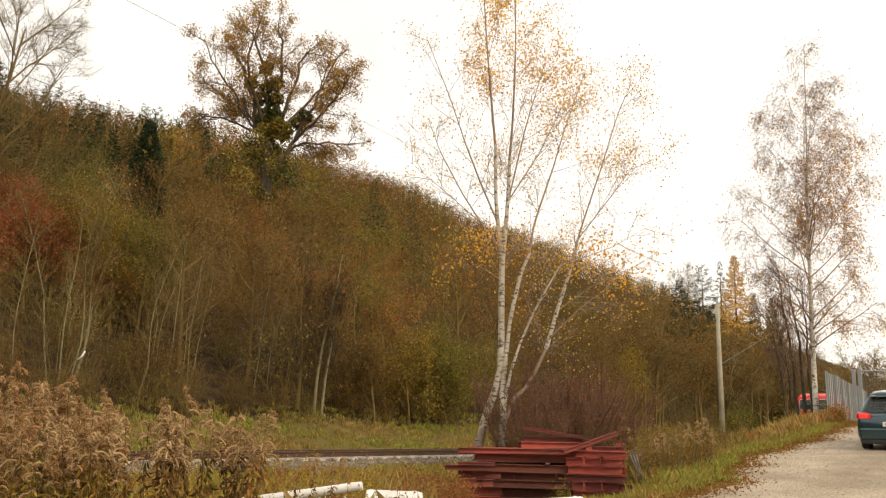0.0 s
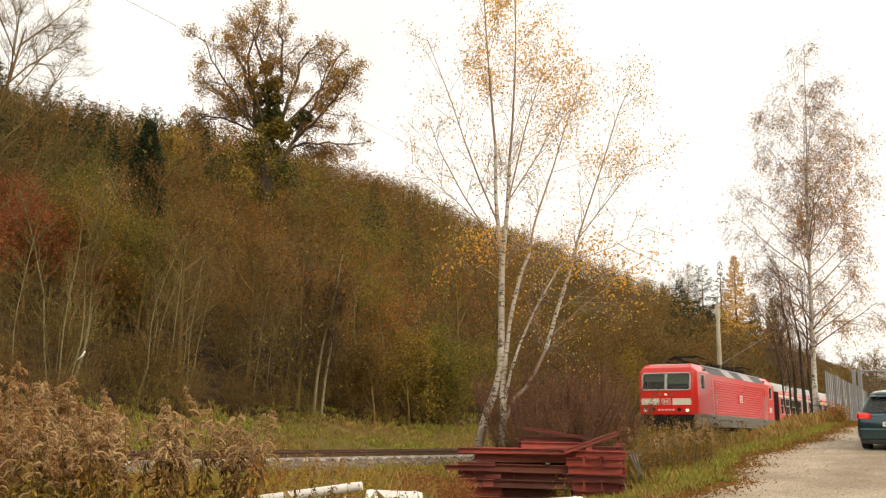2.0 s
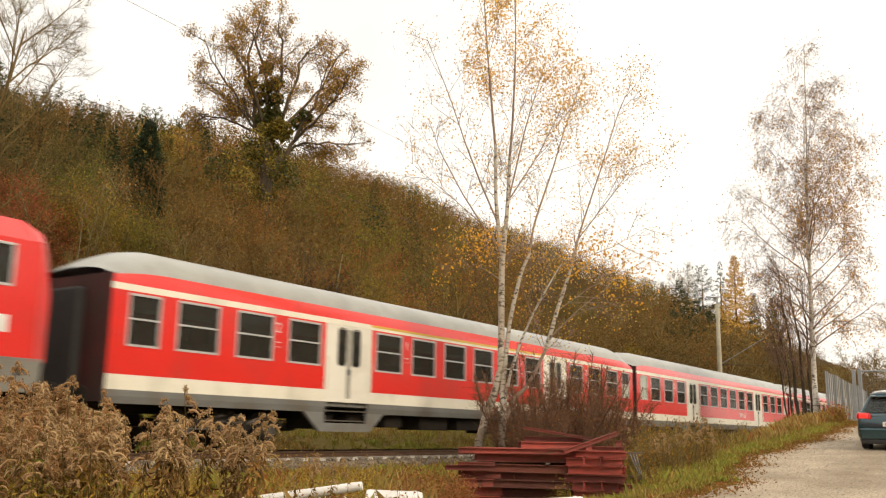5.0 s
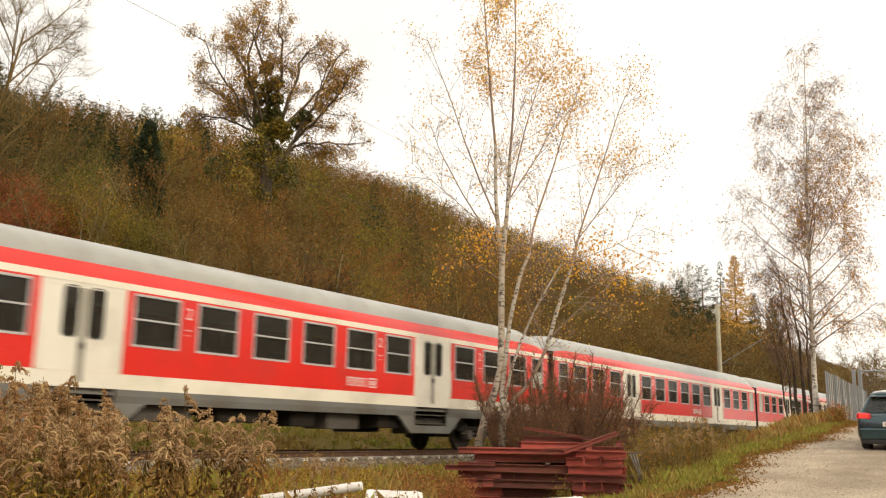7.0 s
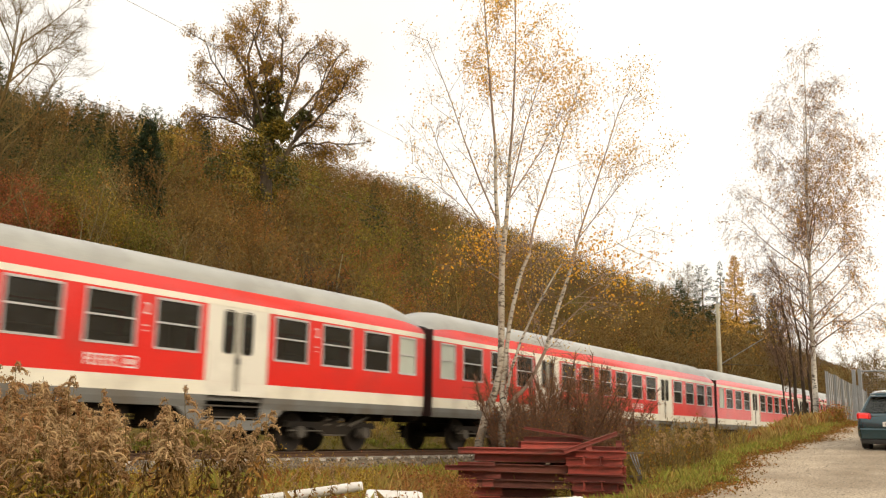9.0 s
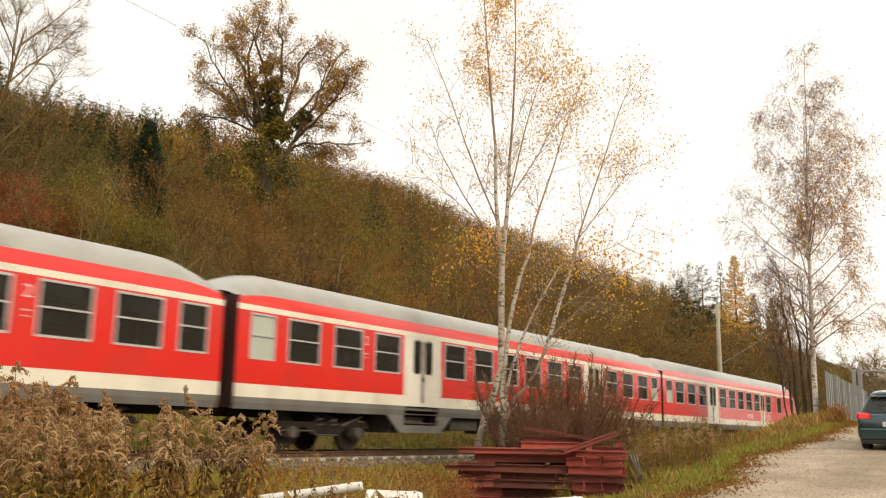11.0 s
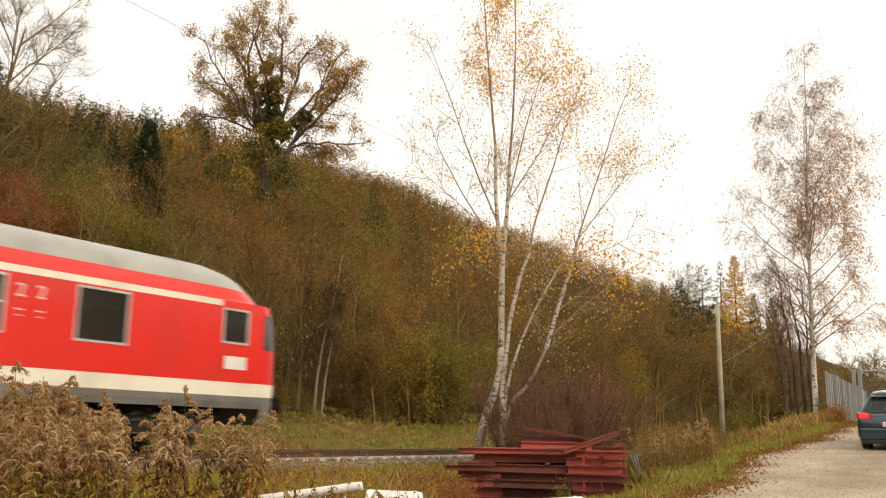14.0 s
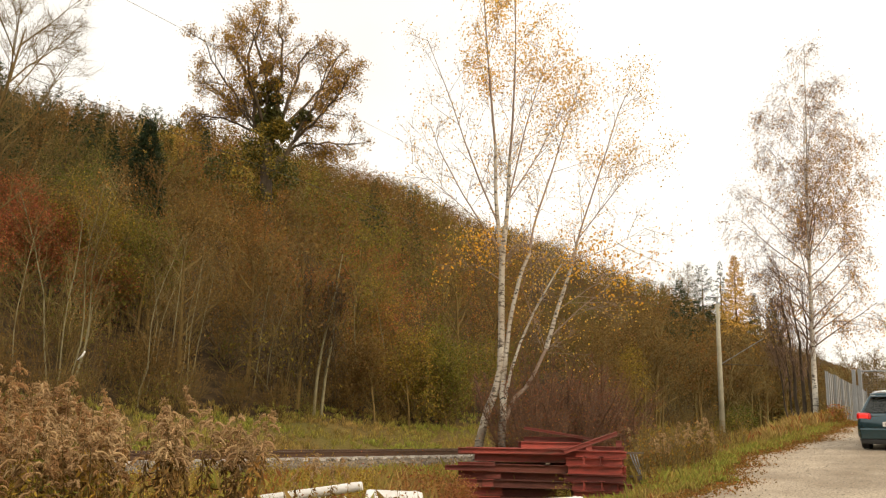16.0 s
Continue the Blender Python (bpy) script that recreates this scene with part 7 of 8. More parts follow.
def build_bare_tree(x, y, h, seed, label, leaves=0, tint=0.2):
    p, q = Plant(seed), Plant(seed + 5000)
    pts, _ = p.bend((0, 0, -0.4), (0.03, 0, 1), h * 0.8, 6, 0.05, 0.02)
    q.limb(pts, 0.012 * h, 0.03, 7)
    opt = dict(levels=2, kids=(10, 6) if h > 14 else (5, 3), lift=(0.05, 0.04, 0.02), wander=0.10, angle=((25, 50), (22, 50), (20, 50)), ratio=(0.5, 0.5, 0.5), twigs=7, twig_len=0.06 * h, twig_r=0.00034 * h if h > 14 else 0.0008 * h, twig_lift=0.25, thin=h < 14)
    opt["from"] = (0.2, 0.2, 0.2)
    for k in range(14):
        b, d = along(pts, 0.28 + 0.70 * k / 14)
        a = 2.4 * k + p.r.uniform(-0.4, 0.4)
        w = np.array([math.cos(a), math.sin(a), 0.95 + 0.5 * k / 14])
        p.branch(b, w / np.linalg.norm(w), h * 0.38 * (1.1 - 0.5 * k / 14), 0.0024 * h, 0, opt)
    lf = p.leaves(leaves, 0.17, 0.3, 0.2) if leaves else None
    th = plant_thing("bare_tree", label, "tree", q.wood(), lf, M_BARK, M_LEAF, pose(x, y, g1(x, y)), 0.5, tint, spread=0.12, seed=seed)
    v, t = p.wood()
    part("branchwork", tri_mesh("bare_branchwork", v, t, M_BARK, np.full(len(v), 0.5)), M_BARK, th)


build_bare_tree(19.4, 35.5, 16.0, 801, "bare grey-brown tree with fine upswept branches")


def build_dark_thicket(x, y):
    """Dark crooked stems that fan out beside the weeping birch, with thin upright twigs."""
    q, p = Plant(861), Plant(862)
    opt = dict(TREE_OPT, levels=1, kids=(5,), twigs=8, twig_len=0.8, twig_r=0.006)

    def trunk(r0, *points):
        pts = rel(points)
        fine = np.array([along(pts, u)[0] for u in np.linspace(0, 1, 12)])
        fine[2:-1] += q.r.normal(size=(9, 3)) * 0.035
        q.limb(fine, r0, 0.012, 7)
        for j in range(15):
            b, d = along(fine, 0.22 + 0.76 * (j + p.r.random()) / 15)
            side = np.cross(d, p.r.normal(size=3))
            w = d + side / np.linalg.norm(side) * p.r.uniform(0.35, 0.8)
            p.branch(b, w / np.linalg.norm(w), p.r.uniform(0.7, 1.8), 0.018, 0, opt)
    trunk(0.105, (0.0, -0.4, 0), (-0.06, 1.6, 0), (-0.10, 3.4, 0), (-0.24, 5.0, 0.2), (-0.42, 6.9, 0.3))
    trunk(0.095, (-0.18, -0.4, 0.3), (-0.26, 1.8, 0.4), (-0.32, 3.4, 0.5), (-0.55, 5.6, 0.6), (-0.75, 7.6, 0.7))
    trunk(0.080, (0.18, -0.4, -0.3), (0.12, 2.0, -0.3), (0.08, 4.0, -0.4), (0.0, 6.4, -0.5))
    trunk(0.060, (-0.32, -0.4, 0.5), (-0.44, 1.6, 0.6), (-0.52, 3.2, 0.8), (-0.80, 5.2, 1.0))
    trunk(0.045, (-0.45, -0.4, 0.9), (-0.62, 1.8, 1.0), (-0.80, 3.6, 1.2), (-1.0, 5.0, 1.3))
    th = plant_thing("bare_tree", "dark crooked multi-stemmed tree beside the weeping birch", "tree", q.wood(), None, M_DARKWOOD, M_LEAF, pose(x, y, g1(x, y)), 0.0)
    v, t = p.wood()
    part("branchwork", tri_mesh("thicket_branchwork", v, t, M_DARKTWIG), M_DARKTWIG, th)


M_DARKWOOD = mat("wet_dark_bark", (0.055, 0.040, 0.026), (0.085, 0.062, 0.040), 1.5, 0.9, 0.3, 12, island=0.2)
build_dark_thicket(44.97, 9.85)
build_bare_tree(124.8, 42.9, 15.7, 804, "tall tree with thin pale leaves beside the line", 900, 0.75)
build_bare_tree(27.8, 25.3, 8.0, 805, "dark crooked tree at the slope's foot", 700, 0.05)


def build_vine_tree(x, y):
    """Two pale stems under a dark hanging tangle of dead creepers."""
    q, p = Plant(871), Plant(872)
    for pts in (((0.0, -0.3, 0), (0.10, 1.6, 0), (0.30, 3.0, 0), (0.62, 4.6, 0.1), (0.9, 6.5, 0.2)), ((0.26, -0.3, 0.2), (0.40, 1.6, 0.2), (0.62, 3.2, 0.3), (0.70, 5.2, 0.4))):
        line = rel(pts)
        q.limb(np.array([along(line, u)[0] for u in np.linspace(0, 1, 12)]), 0.075, 0.02, 7)
    for a, b, c, n, wide, tall in ((0.45, 3.6, 0.1, 340, 0.26, 0.9), (-0.5, 2.6, 0.2, 340, 0.38, 0.7), (0.75, 4.8, 0.2, 200, 0.30, 0.5), (-0.45, 4.8, 0.3, 170, 0.16, 0.8)):
        base = rel([(a, b, c)])[0] + p.r.normal(size=(n, 3)) * np.array([wide, wide, tall])
        way = p.r.normal(size=(n, 3)) * 0.45 + np.array([0, 0, -1.0])
        p.spikes(base, way / np.linalg.norm(way, axis=1)[:, None], p.r.uniform(0.3, 0.9, n), np.full(n, 0.010))
        p.tips += [(b0, w0) for b0, w0 in zip(base, way)]
    th = plant_thing("bare_tree", "pale twin stems hung with dark dead creepers", "tree", q.wood(), p.leaves(1500, 0.09, 1.2, 0.10), M_LIGHTBARK, M_WITHER, pose(x, y, g1(x, y)), 0.4, 0.10, spread=0.08, seed=3)
    v, t = p.wood()
    part("creepers", tri_mesh("creeper_tangle", v, t, M_DARKWOOD), M_DARKWOOD, th, "dark tangle of dead creepers")


build_vine_tree(27.95, 24.6)
for k, (x, y, h) in enumerate([(66, 24.5, 7.5), (72, 23.5, 8.5), (80, 24.5, 9.0), (90, 25.0, 9.5), (60, 25.5, 7.0), (98, 24.0, 9.0), (110, 24.5, 10.0), (135, 24.0, 11.0)]):
    build_bare_tree(x, y, h, 820 + k, "brown thinly leaved tree beside the line", 1100, (0.05, 0.2, 0.12, 0.3)[k % 4])


def shrub(x, y, size, tint, label, seed, stems=True, leaves=500, leaf=0.09, bark=0.0, group="shrubs"):
    if stems:
        w, lf = t_stems(seed, 16, size, 0.36, 120, leaves, leaf, 0.0055)
    else:
        w, lf = t_bush(seed, size, 300, leaves, leaf, 0.006)
    plant_thing("shrub", label, "shrub", w, lf, M_REDTWIG if stems else M_BARK, M_LEAF, pose(x, y, g1(x, y)), bark, tint, group, spread=0.10, seed=seed)


for k, (x, y, s) in enumerate([(22.4, 11.6, 3.3), (23.6, 11.0, 3.3), (24.8, 11.6, 3.2), (24.6, 11.0, 2.6), (25.9, 11.6, 2.4), (23.2, 12.4, 2.8), (21.2, 11.4, 2.9), (20.9, 10.6, 2.4), (21.6, 10.6, 3.0), (22.4, 10.6, 2.8), (23.0, 10.4, 2.2), (23.8, 11.8, 3.2), (23.5, 9.95, 1.7), (24.3, 10.1, 2.0), (23.7, 9.55, 1.3)]):
    shrub(x, y, s * 1.05, (0.54, 0.52, 0.44)[k % 3], "tangled red-brown shrub beside the birch", 900 + k, True, 900, 0.036)
for k, (x, y, s, c) in enumerate([(38.5, 26.0, 3.6, 0.80), (40.5, 26.2, 3.4, 0.84), (36.5, 25.8, 2.8, 0.72), (42.5, 26.5, 4.0, 0.86), (45.0, 26.5, 3.6, 0.78), (34.5, 25.6, 2.6, 0.68)]):
    shrub(x, y, s, c, "yellow-green leafy shrub at the slope's foot", 930 + k, False, 2200, 0.11, 0.3)


def autumn_trees(seed, *rows):
    """Small slender trees: place, height and leaf tint."""
    for k, (x, y, h, c) in enumerate(rows):
        w, lf = t_tree(seed + k, h, 4200, 0.078, 11, 0.18, True, dict(TREE_OPT, kids=(6,), thin=True))
        word = "brown" if c < 0.35 else "red" if c < 0.55 else "yellow" if c < 0.75 else "olive-green"
        plant_thing("autumn_tree", "small slender tree with %s autumn leaves on the slope" % word, "tree", w, lf, M_BARK, M_LEAF, pose(x, y, g1(x, y)), 0.5, c, "autumn trees on the slope", spread=0.06, seed=k)


autumn_trees(1300, (23.4, 37.9, 5.1, 0.50), (22.1, 37.4, 5.3, 0.48), (23.5, 35.9, 4.9, 0.50), (22.7, 36.5, 4.6, 0.52), (21.0, 36.1, 4.2, 0.50), (24.8, 36.4, 4.6, 0.46), (25.4, 34.0, 3.6, 0.45),
             (25.0, 35.4, 5.9, 0.70), (25.0, 33.7, 5.4, 0.76), (26.4, 33.8, 5.0, 0.88), (26.0, 35.6, 5.6, 0.68), (27.6, 35.2, 5.0, 0.84), (28.1, 36.6, 5.4, 0.90), (24.9, 29.0, 7.0, 0.18))
autumn_trees(1330, (30.6, 23.6, 3.6, 0.08), (32.8, 23.4, 4.1, 0.7), (35.5, 23.2, 3.5, 0.86), (35.7, 24.1, 4.5, 0.84), (35.1, 26.3, 5.3, 0.6), (49.6, 31.5, 9.0, 0.6), (52.4, 31.0, 9.2, 0.62), (53.2, 23.6, 6.0, 0.16),
             (56.6, 22.7, 5.4, 0.70), (28.1, 28.5, 6.8, 0.25), (33.5, 27.6, 7.8, 0.8), (26.2, 39.1, 6.0, 0.92), (30.9, 43.7, 6.0, 0.95), (27.3, 42.7, 4.7, 0.2), (34.1, 36.1, 7.8, 0.3), (39.0, 40.0, 6.0, 0.36), (33.0, 29.0, 6.2, 0.40), (40.5, 31.0, 6.6, 0.42), (37.6, 29.4, 5.6, 0.66))
shrub(37.4, 7.05, 0.62, 0.60, "small orange-brown bush beside the fence", 970, False, 1500, 0.06, 1.0)
shrub(36.7, 7.3, 0.45, 0.62, "small orange-brown bush beside the fence", 971, False, 1000, 0.06, 1.0)
shrub(73.0, 20.8, 3.2, 0.95, "dark green leafy shrub beside the track", 972, False, 1800, 0.13, 0.3)
shrub(70.0, 20.6, 2.6, 0.88, "dark green leafy shrub beside the track", 973, False, 1400, 0.13, 0.3)


# ================= weeds and grass =================
def t_goldenrod(seed, h=1.75):
    """A dead goldenrod: stem, withered leaves hanging on it, and hooked, furry plumes at the top."""
    p, q = Plant(seed), Plant(seed + 40)
    pts, _ = p.bend((0, 0, -0.05), (p.r.normal() * 0.06, p.r.normal() * 0.06, 1), h * 0.9, 7, 0.03, 0.0)
    p.limb(pts, 0.007, 0.003, 3)
    lean, fluff = p.r.uniform(0, 6.28), []
    for k in range(int(p.r.integers(9, 15))):
        u = p.r.uniform(0.70, 1.0)
        b, d = along(pts, u)
        a = lean + p.r.normal() * 1.2
        ln = p.r.uniform(0.10, 0.21) * (1.25 - 0.5 * (u - 0.7) / 0.3)
        w = np.array([math.cos(a) * 0.45, math.sin(a) * 0.45, 1.0])
        arc = [b]
        for s in range(7):
            w = w / np.linalg.norm(w) + np.array([math.cos(a) * 0.20, math.sin(a) * 0.20, -0.10 - 0.11 * s])
            arc.append(arc[-1] + w / np.linalg.norm(w) * ln / 7)
        p.limb(arc[:4], 0.002, 0.001, 3)
        q.limb(arc[2:], 0.014, 0.010, 4)
        for m, c in enumerate(arc[2:]):
            fluff.append(c + p.r.normal(size=(7, 3)) * 0.014)
    v, t = q.wood()
    v2, t2 = leaf_quads(p.r, np.concatenate(fluff), 0.021, 0.1)
    m = 58
    dead = np.array([along(pts, t0)[0] for t0 in p.r.uniform(0.02, 0.76, m)]) + p.r.normal(size=(m, 3)) * 0.02
    return p.wood(), (np.concatenate([v, v2]), np.concatenate([t, t2 + len(v)])), leaf_quads(p.r, dead, 0.115, 1.5, 0.13)


def t_tuft(seed, n=20, h=0.45, spread=0.16, half=0.004):
    r = np.random.default_rng(seed)
    a = r.uniform(0, 6.28, n)
    b = np.stack([np.cos(a), np.sin(a), np.zeros(n)], 1) * r.uniform(0, spread, n)[:, None]
    hh = h * r.uniform(0.45, 1.1, n)
    w = r.uniform(0, 6.28, n)
    lean = np.stack([np.cos(w), np.sin(w), np.zeros(n)], 1) * (hh * r.uniform(0.05, 0.45, n))[:, None]
    tip = b + lean + np.stack([np.zeros(n), np.zeros(n), hh * r.uniform(0.75, 1.0, n)], 1)
    mid = b + lean * 0.3 + np.stack([np.zeros(n), np.zeros(n), hh * 0.6], 1)
    side = np.stack([-np.sin(a), np.cos(a), np.zeros(n)], 1) * half
    v = np.stack([b - side, b + side, mid + side * 0.6, tip], 1).reshape(-1, 3)
    i = np.arange(n)[:, None] * 4
    t = np.concatenate([i + np.array([[0, 1, 2]]), i + np.array([[0, 2, 3]])])
    return v - np.array([0, 0, 0.02]), t


def build_weeds():
    r = np.random.default_rng(71)
    kinds = [t_goldenrod(1000 + k) for k in range(8)]
    places = []
    for n, az0, az1, r0, r1, h0, h1 in ((150, 52.4, 60.5, 9.4, 13.5, 0.62, 1.02), (44, 55.0, 60.5, 12.0, 14.0, 0.95, 1.20), (11, 49.3, 52.2, 9.6, 11.0, 0.80, 1.02), (8, 47.8, 49.4, 9.6, 10.8, 0.88, 1.06), (14, 44.6, 46.3, 9.9, 10.7, 0.86, 1.04), (4, 37.8, 42.8, 10.5, 13.0, 0.5, 0.62), (28, 17.6, 21.2, 19.8, 23.5, 0.48, 0.72), (18, 19.0, 22.0, 20.5, 23.5, 0.45, 0.65)):
        for _ in range(n):
            a, d = radians(r.uniform(az0, az1)), r.uniform(r0, r1)
            x, y = d * math.cos(a), d * math.sin(a)
            dry = float(np.clip(r.normal(0.4, 0.2), 0, 0.8))
            places.append((x, y, g1(x, y), r.uniform(h0, h1), dry if n < 30 or r.random() < 0.55 else r.uniform(0.8, 1.0)))
    seed = 72
    for idx, name, label, cat, m in ((0, "weed_stalks", "thin dry brown stalks of dead weeds", "stalks", M_BARK), (1, "weed_seed_heads", "fluffy grey-beige seed heads of dead goldenrod", "seed heads", M_FLUFF), (2, "weed_dead_leaves", "withered brown leaves hanging on weed stalks", "dead leaves", M_WITHER)):
        v, t, c = scatter([k[idx] for k in kinds], places, np.random.default_rng(seed))
        tagged(new(name, tri_mesh(name, v, t, m, c)), label, cat, kind="stuff")


build_weeds()


def low_growth(x, y):
    """Trampled ground round the pipes and before the beam stack."""
    az, d = math.degrees(math.atan2(y, x)), math.hypot(x, y)
    return 22.0 < az < 34.0 and d < 19.3 or 34.0 <= az < 44.5 and d < 13.0


def build_grass():
    r = np.random.default_rng(81)
    short = [t_tuft(1100 + k, 20, 0.26, 0.22, 0.0035) for k in range(8)]
    tall = [t_tuft(1120 + k, 18, 0.56, 0.30, 0.0036) for k in range(8)]
    a_places, b_places = [], []
    while len(a_places) < 5600:
        az = radians(r.uniform(7.5, 60.5))
        d = 8.5 + 30 * r.random() ** 1.1
        x, y = d * math.cos(az), d * math.sin(az)
        if y > 13.8 or y < float(lane_edge(x)) - 0.25 + r.exponential(0.1):
            continue
        fringe = y - float(lane_edge(x))
        if 14.6 < x < 17.6 and 0.85 * (x - 17.3) + 0.55 * (y - 9.15) < -0.2 and 7.2 < y < 10.6 and r.random() < 0.75:
            continue
        green = 0.5 + 0.35 * math.sin(x * 0.8 + 1) * math.sin(y * 0.9) + r.normal() * 0.15
        if x > 17:
            green += 0.18 + 0.12 * (y < 8.4)
        elif r.random() < 0.3:
            green = r.choice([0.05, 0.25, 1.0])
        c = float(np.clip(green, 0.0, 0.88 if x > 17 else 1.0))
        s = r.uniform(0.6, 1.2) * (0.55 + 0.45 * min(1, fringe / 1.2))
        low = low_growth(x, y)
        if low:
            s = min(s, 0.45)
        (a_places if r.random() < 0.8 or low or x > 19 or fringe < 0.6 or y > 12.3 and x < 26 else b_places).append((x, y, g1(x, y), s, c))
    for _ in range(1900):
        x = 15.5 + 20 * r.random() ** 1.3
        y = float(lane_edge(x)) + r.uniform(0.1, 2.3)
        if y < 9.6:
            a_places.append((x, y, g1(x, y), r.uniform(0.45, 1.0), float(np.clip(0.66 + 0.16 * math.sin(x * 2.1 + y * 1.7) + r.normal() * 0.14, 0.1, 0.9))))
    for _ in range(300):
        x, y = r.uniform(17.6, 23.0), r.uniform(7.3, 10.4)
        a, d = math.degrees(math.atan2(y, x)), math.hypot(x, y)
        if a < 25.5 and y > float(lane_edge(x)) + 0.7:
            b_places.append((x, y, g1(x, y), r.uniform(0.3, 0.6), float(np.clip(r.normal(0.62, 0.2), 0.1, 0.86))))
    # rusty dry grass along the brow beside the lane
    for _ in range(620):
        x = r.uniform(22.5, 40)
        y = float(lane_line(x)) + r.uniform(0.75, 2.1)
        b_places.append((x, y, g1(x, y), r.uniform(0.5, 0.9) if x > 26 else r.uniform(0.35, 0.55), 1.0 if r.random() < 0.14 else r.uniform(0.0, 0.5)))
    while len(b_places) < 7400:
        far_side = r.random() < 0.75
        if far_side:
            x, y = 8 + 75 * r.random() ** 1.3, r.uniform(19.2, 25.5)
        else:
            x, y = 26 + 45 * r.random() ** 1.3, r.uniform(7.0, 13.4)
            if y < float(lane_edge(x)) + 0.5:
                continue
        if math.degrees(math.atan2(y, x)) > 61:
            continue
        c = float(np.clip(0.50 + 0.3 * math.sin(x * 0.5) * math.sin(y * 1.3) + r.normal() * 0.13 - (0 if far_side else 0.25 + 0.3 * (y > 9.5)), 0, 0.85))
        b_places.append((x, y, g1(x, y), r.uniform(0.55, 1.0) * (0.55 if far_side else 0.34), c))
    for name, tm, pl, label in (("grass", short, a_places, "short mixed green and straw-coloured grass"), ("tall_grass", tall, b_places, "long dry autumn grass along the track")):
        v, t, c = scatter(tm, pl, np.random.default_rng(82))
        tagged(new(name, tri_mesh(name, v, t, M_GRASS, c)), label, "grass", kind="stuff")
    # low leafy herbs: drifts of red, yellow and green
    herbs = []
    for k in range(7):
        q = Plant(1500 + k)
        for _ in range(7):
            a = q.r.uniform(0, 6.28)
            d = np.array([math.cos(a) * 0.45, math.sin(a) * 0.45, 1.0])
            pts, _e = q.bend((0, 0, 0), d / np.linalg.norm(d), 0.55 * q.r.uniform(0.6, 1.1), 4, 0.12, 0.0)
            e = pts[-1] - pts[0]
            q.spikes(pts[:1], (e / np.linalg.norm(e))[None], np.array([np.linalg.norm(e)]), np.array([0.004]))
            q.tips += [(c, c) for c in pts[1:]]
        n = 84
        c = np.array([t[0] for t in q.tips])
        herbs.append((q.wood(), leaf_quads(q.r, c[q.r.integers(0, len(c), n)] + q.r.normal(size=(n, 3)) * 0.05, 0.055, 0.5, 0.20)))
    spots = []
    while len(spots) < 1000:
        az, d = radians(r.uniform(15, 60.5)), 9 + 13.5 * r.random() ** 0.9
        x, y = d * math.cos(az), d * math.sin(az)
        if y > 13.2 or y < float(lane_edge(x)) + 0.8 or (x > 19 and y < 8.2) or (low_growth(x, y) and r.random() < 0.8):
            continue
        # beds of straw and yellow, with red ones low at the front and green ones under the dead weeds
        bed = math.sin(x * 1.3 + 1.5 * math.sin(y * 0.9)) * math.sin(y * 1.6 + 0.8)
        tone = 0.36 + 0.16 * bed + r.normal() * 0.09
        if bed > 0.35 and d < 12.5:
            tone = r.uniform(0.0, 0.12)
        elif az > 0.93 and bed < -0.1:
            tone = r.uniform(0.6, 0.95)
        if 30.5 < math.degrees(az) < 37 and d > 11:
            tone = r.uniform(0.05, 0.25)
        if x > 19:
            tone = 0.62 + 0.25 * math.sin(x * 1.7 + y) + r.normal() * 0.1
        size = r.uniform(0.5, 1.1) * (1.0 if x < 15 else 0.75) * (0.45 if low_growth(x, y) else 0.75 if tone < 0.13 else 1.0)
        spots.append((x, y, g1(x, y), size, float(np.clip(tone, 0, 1))))
    for x, y, size in ((16.5, 8.1, 0.9), (16.62, 8.2, 0.75), (16.4, 8.25, 0.6)):
        spots.append((x, y, g1(x, y), size, 0.55))
    for _ in range(70):
        az, d = radians(r.uniform(32.0, 36.5)), r.uniform(14.5, 18.3)
        x, y = d * math.cos(az), d * math.sin(az)
        spots.append((x, y, g1(x, y), r.uniform(0.75, 1.2), r.uniform(0.03, 0.25)))
    for _ in range(90):
        az, d = radians(r.uniform(38, 50)), r.uniform(10.5, 13)
        x, y = d * math.cos(az), d * math.sin(az)
        spots.append((x, y, g1(x, y), r.uniform(0.7, 0.95), r.uniform(0.0, 0.14)))
    for _ in range(110):
        az, d = radians(r.uniform(52.5, 60.5)), r.uniform(9.2, 10.6)
        x, y = d * math.cos(az), d * math.sin(az)
        spots.append((x, y, g1(x, y), r.uniform(0.8, 1.3), float(r.choice([0.22, 0.3, 0.34, 0.38, 0.42, 0.45, 0.85, 1.0]))))
    for idx, name, label, m in ((0, "herb_stalks", "thin stalks of low autumn weeds", M_BARK), (1, "herb_leaves", "red, orange, yellow and green leaves of low weeds", M_HERB)):
        v, t, c = scatter([h[idx] for h in herbs], spots, np.random.default_rng(83))
        tagged(new(name, tri_mesh(name, v, t, m, c)), label, "weeds", kind="stuff")
    # dry stalks on the bank beside the lane
    dry = [t_stems(1600 + k, 8, 1.6, 0.16, 22, 260, 0.045, 0.006, True) for k in range(5)]
    spots = []
    for _ in range(120):
        az, d = radians(r.uniform(16.2, 22.0)), r.uniform(21.3, 29)
        x, y = d * math.cos(az), d * math.sin(az)
        if y > float(lane_edge(x)) + 1.0 and (x < 24.5 or r.random() < 0.5):
            spots.append((x, y, g1(x, y), r.uniform(0.35, 0.65) if x > 23.5 else r.uniform(0.5, 0.85), float(r.choice([0.22, 0.27, 0.30, 0.62, 0.66, 0.68, 0.78]))))
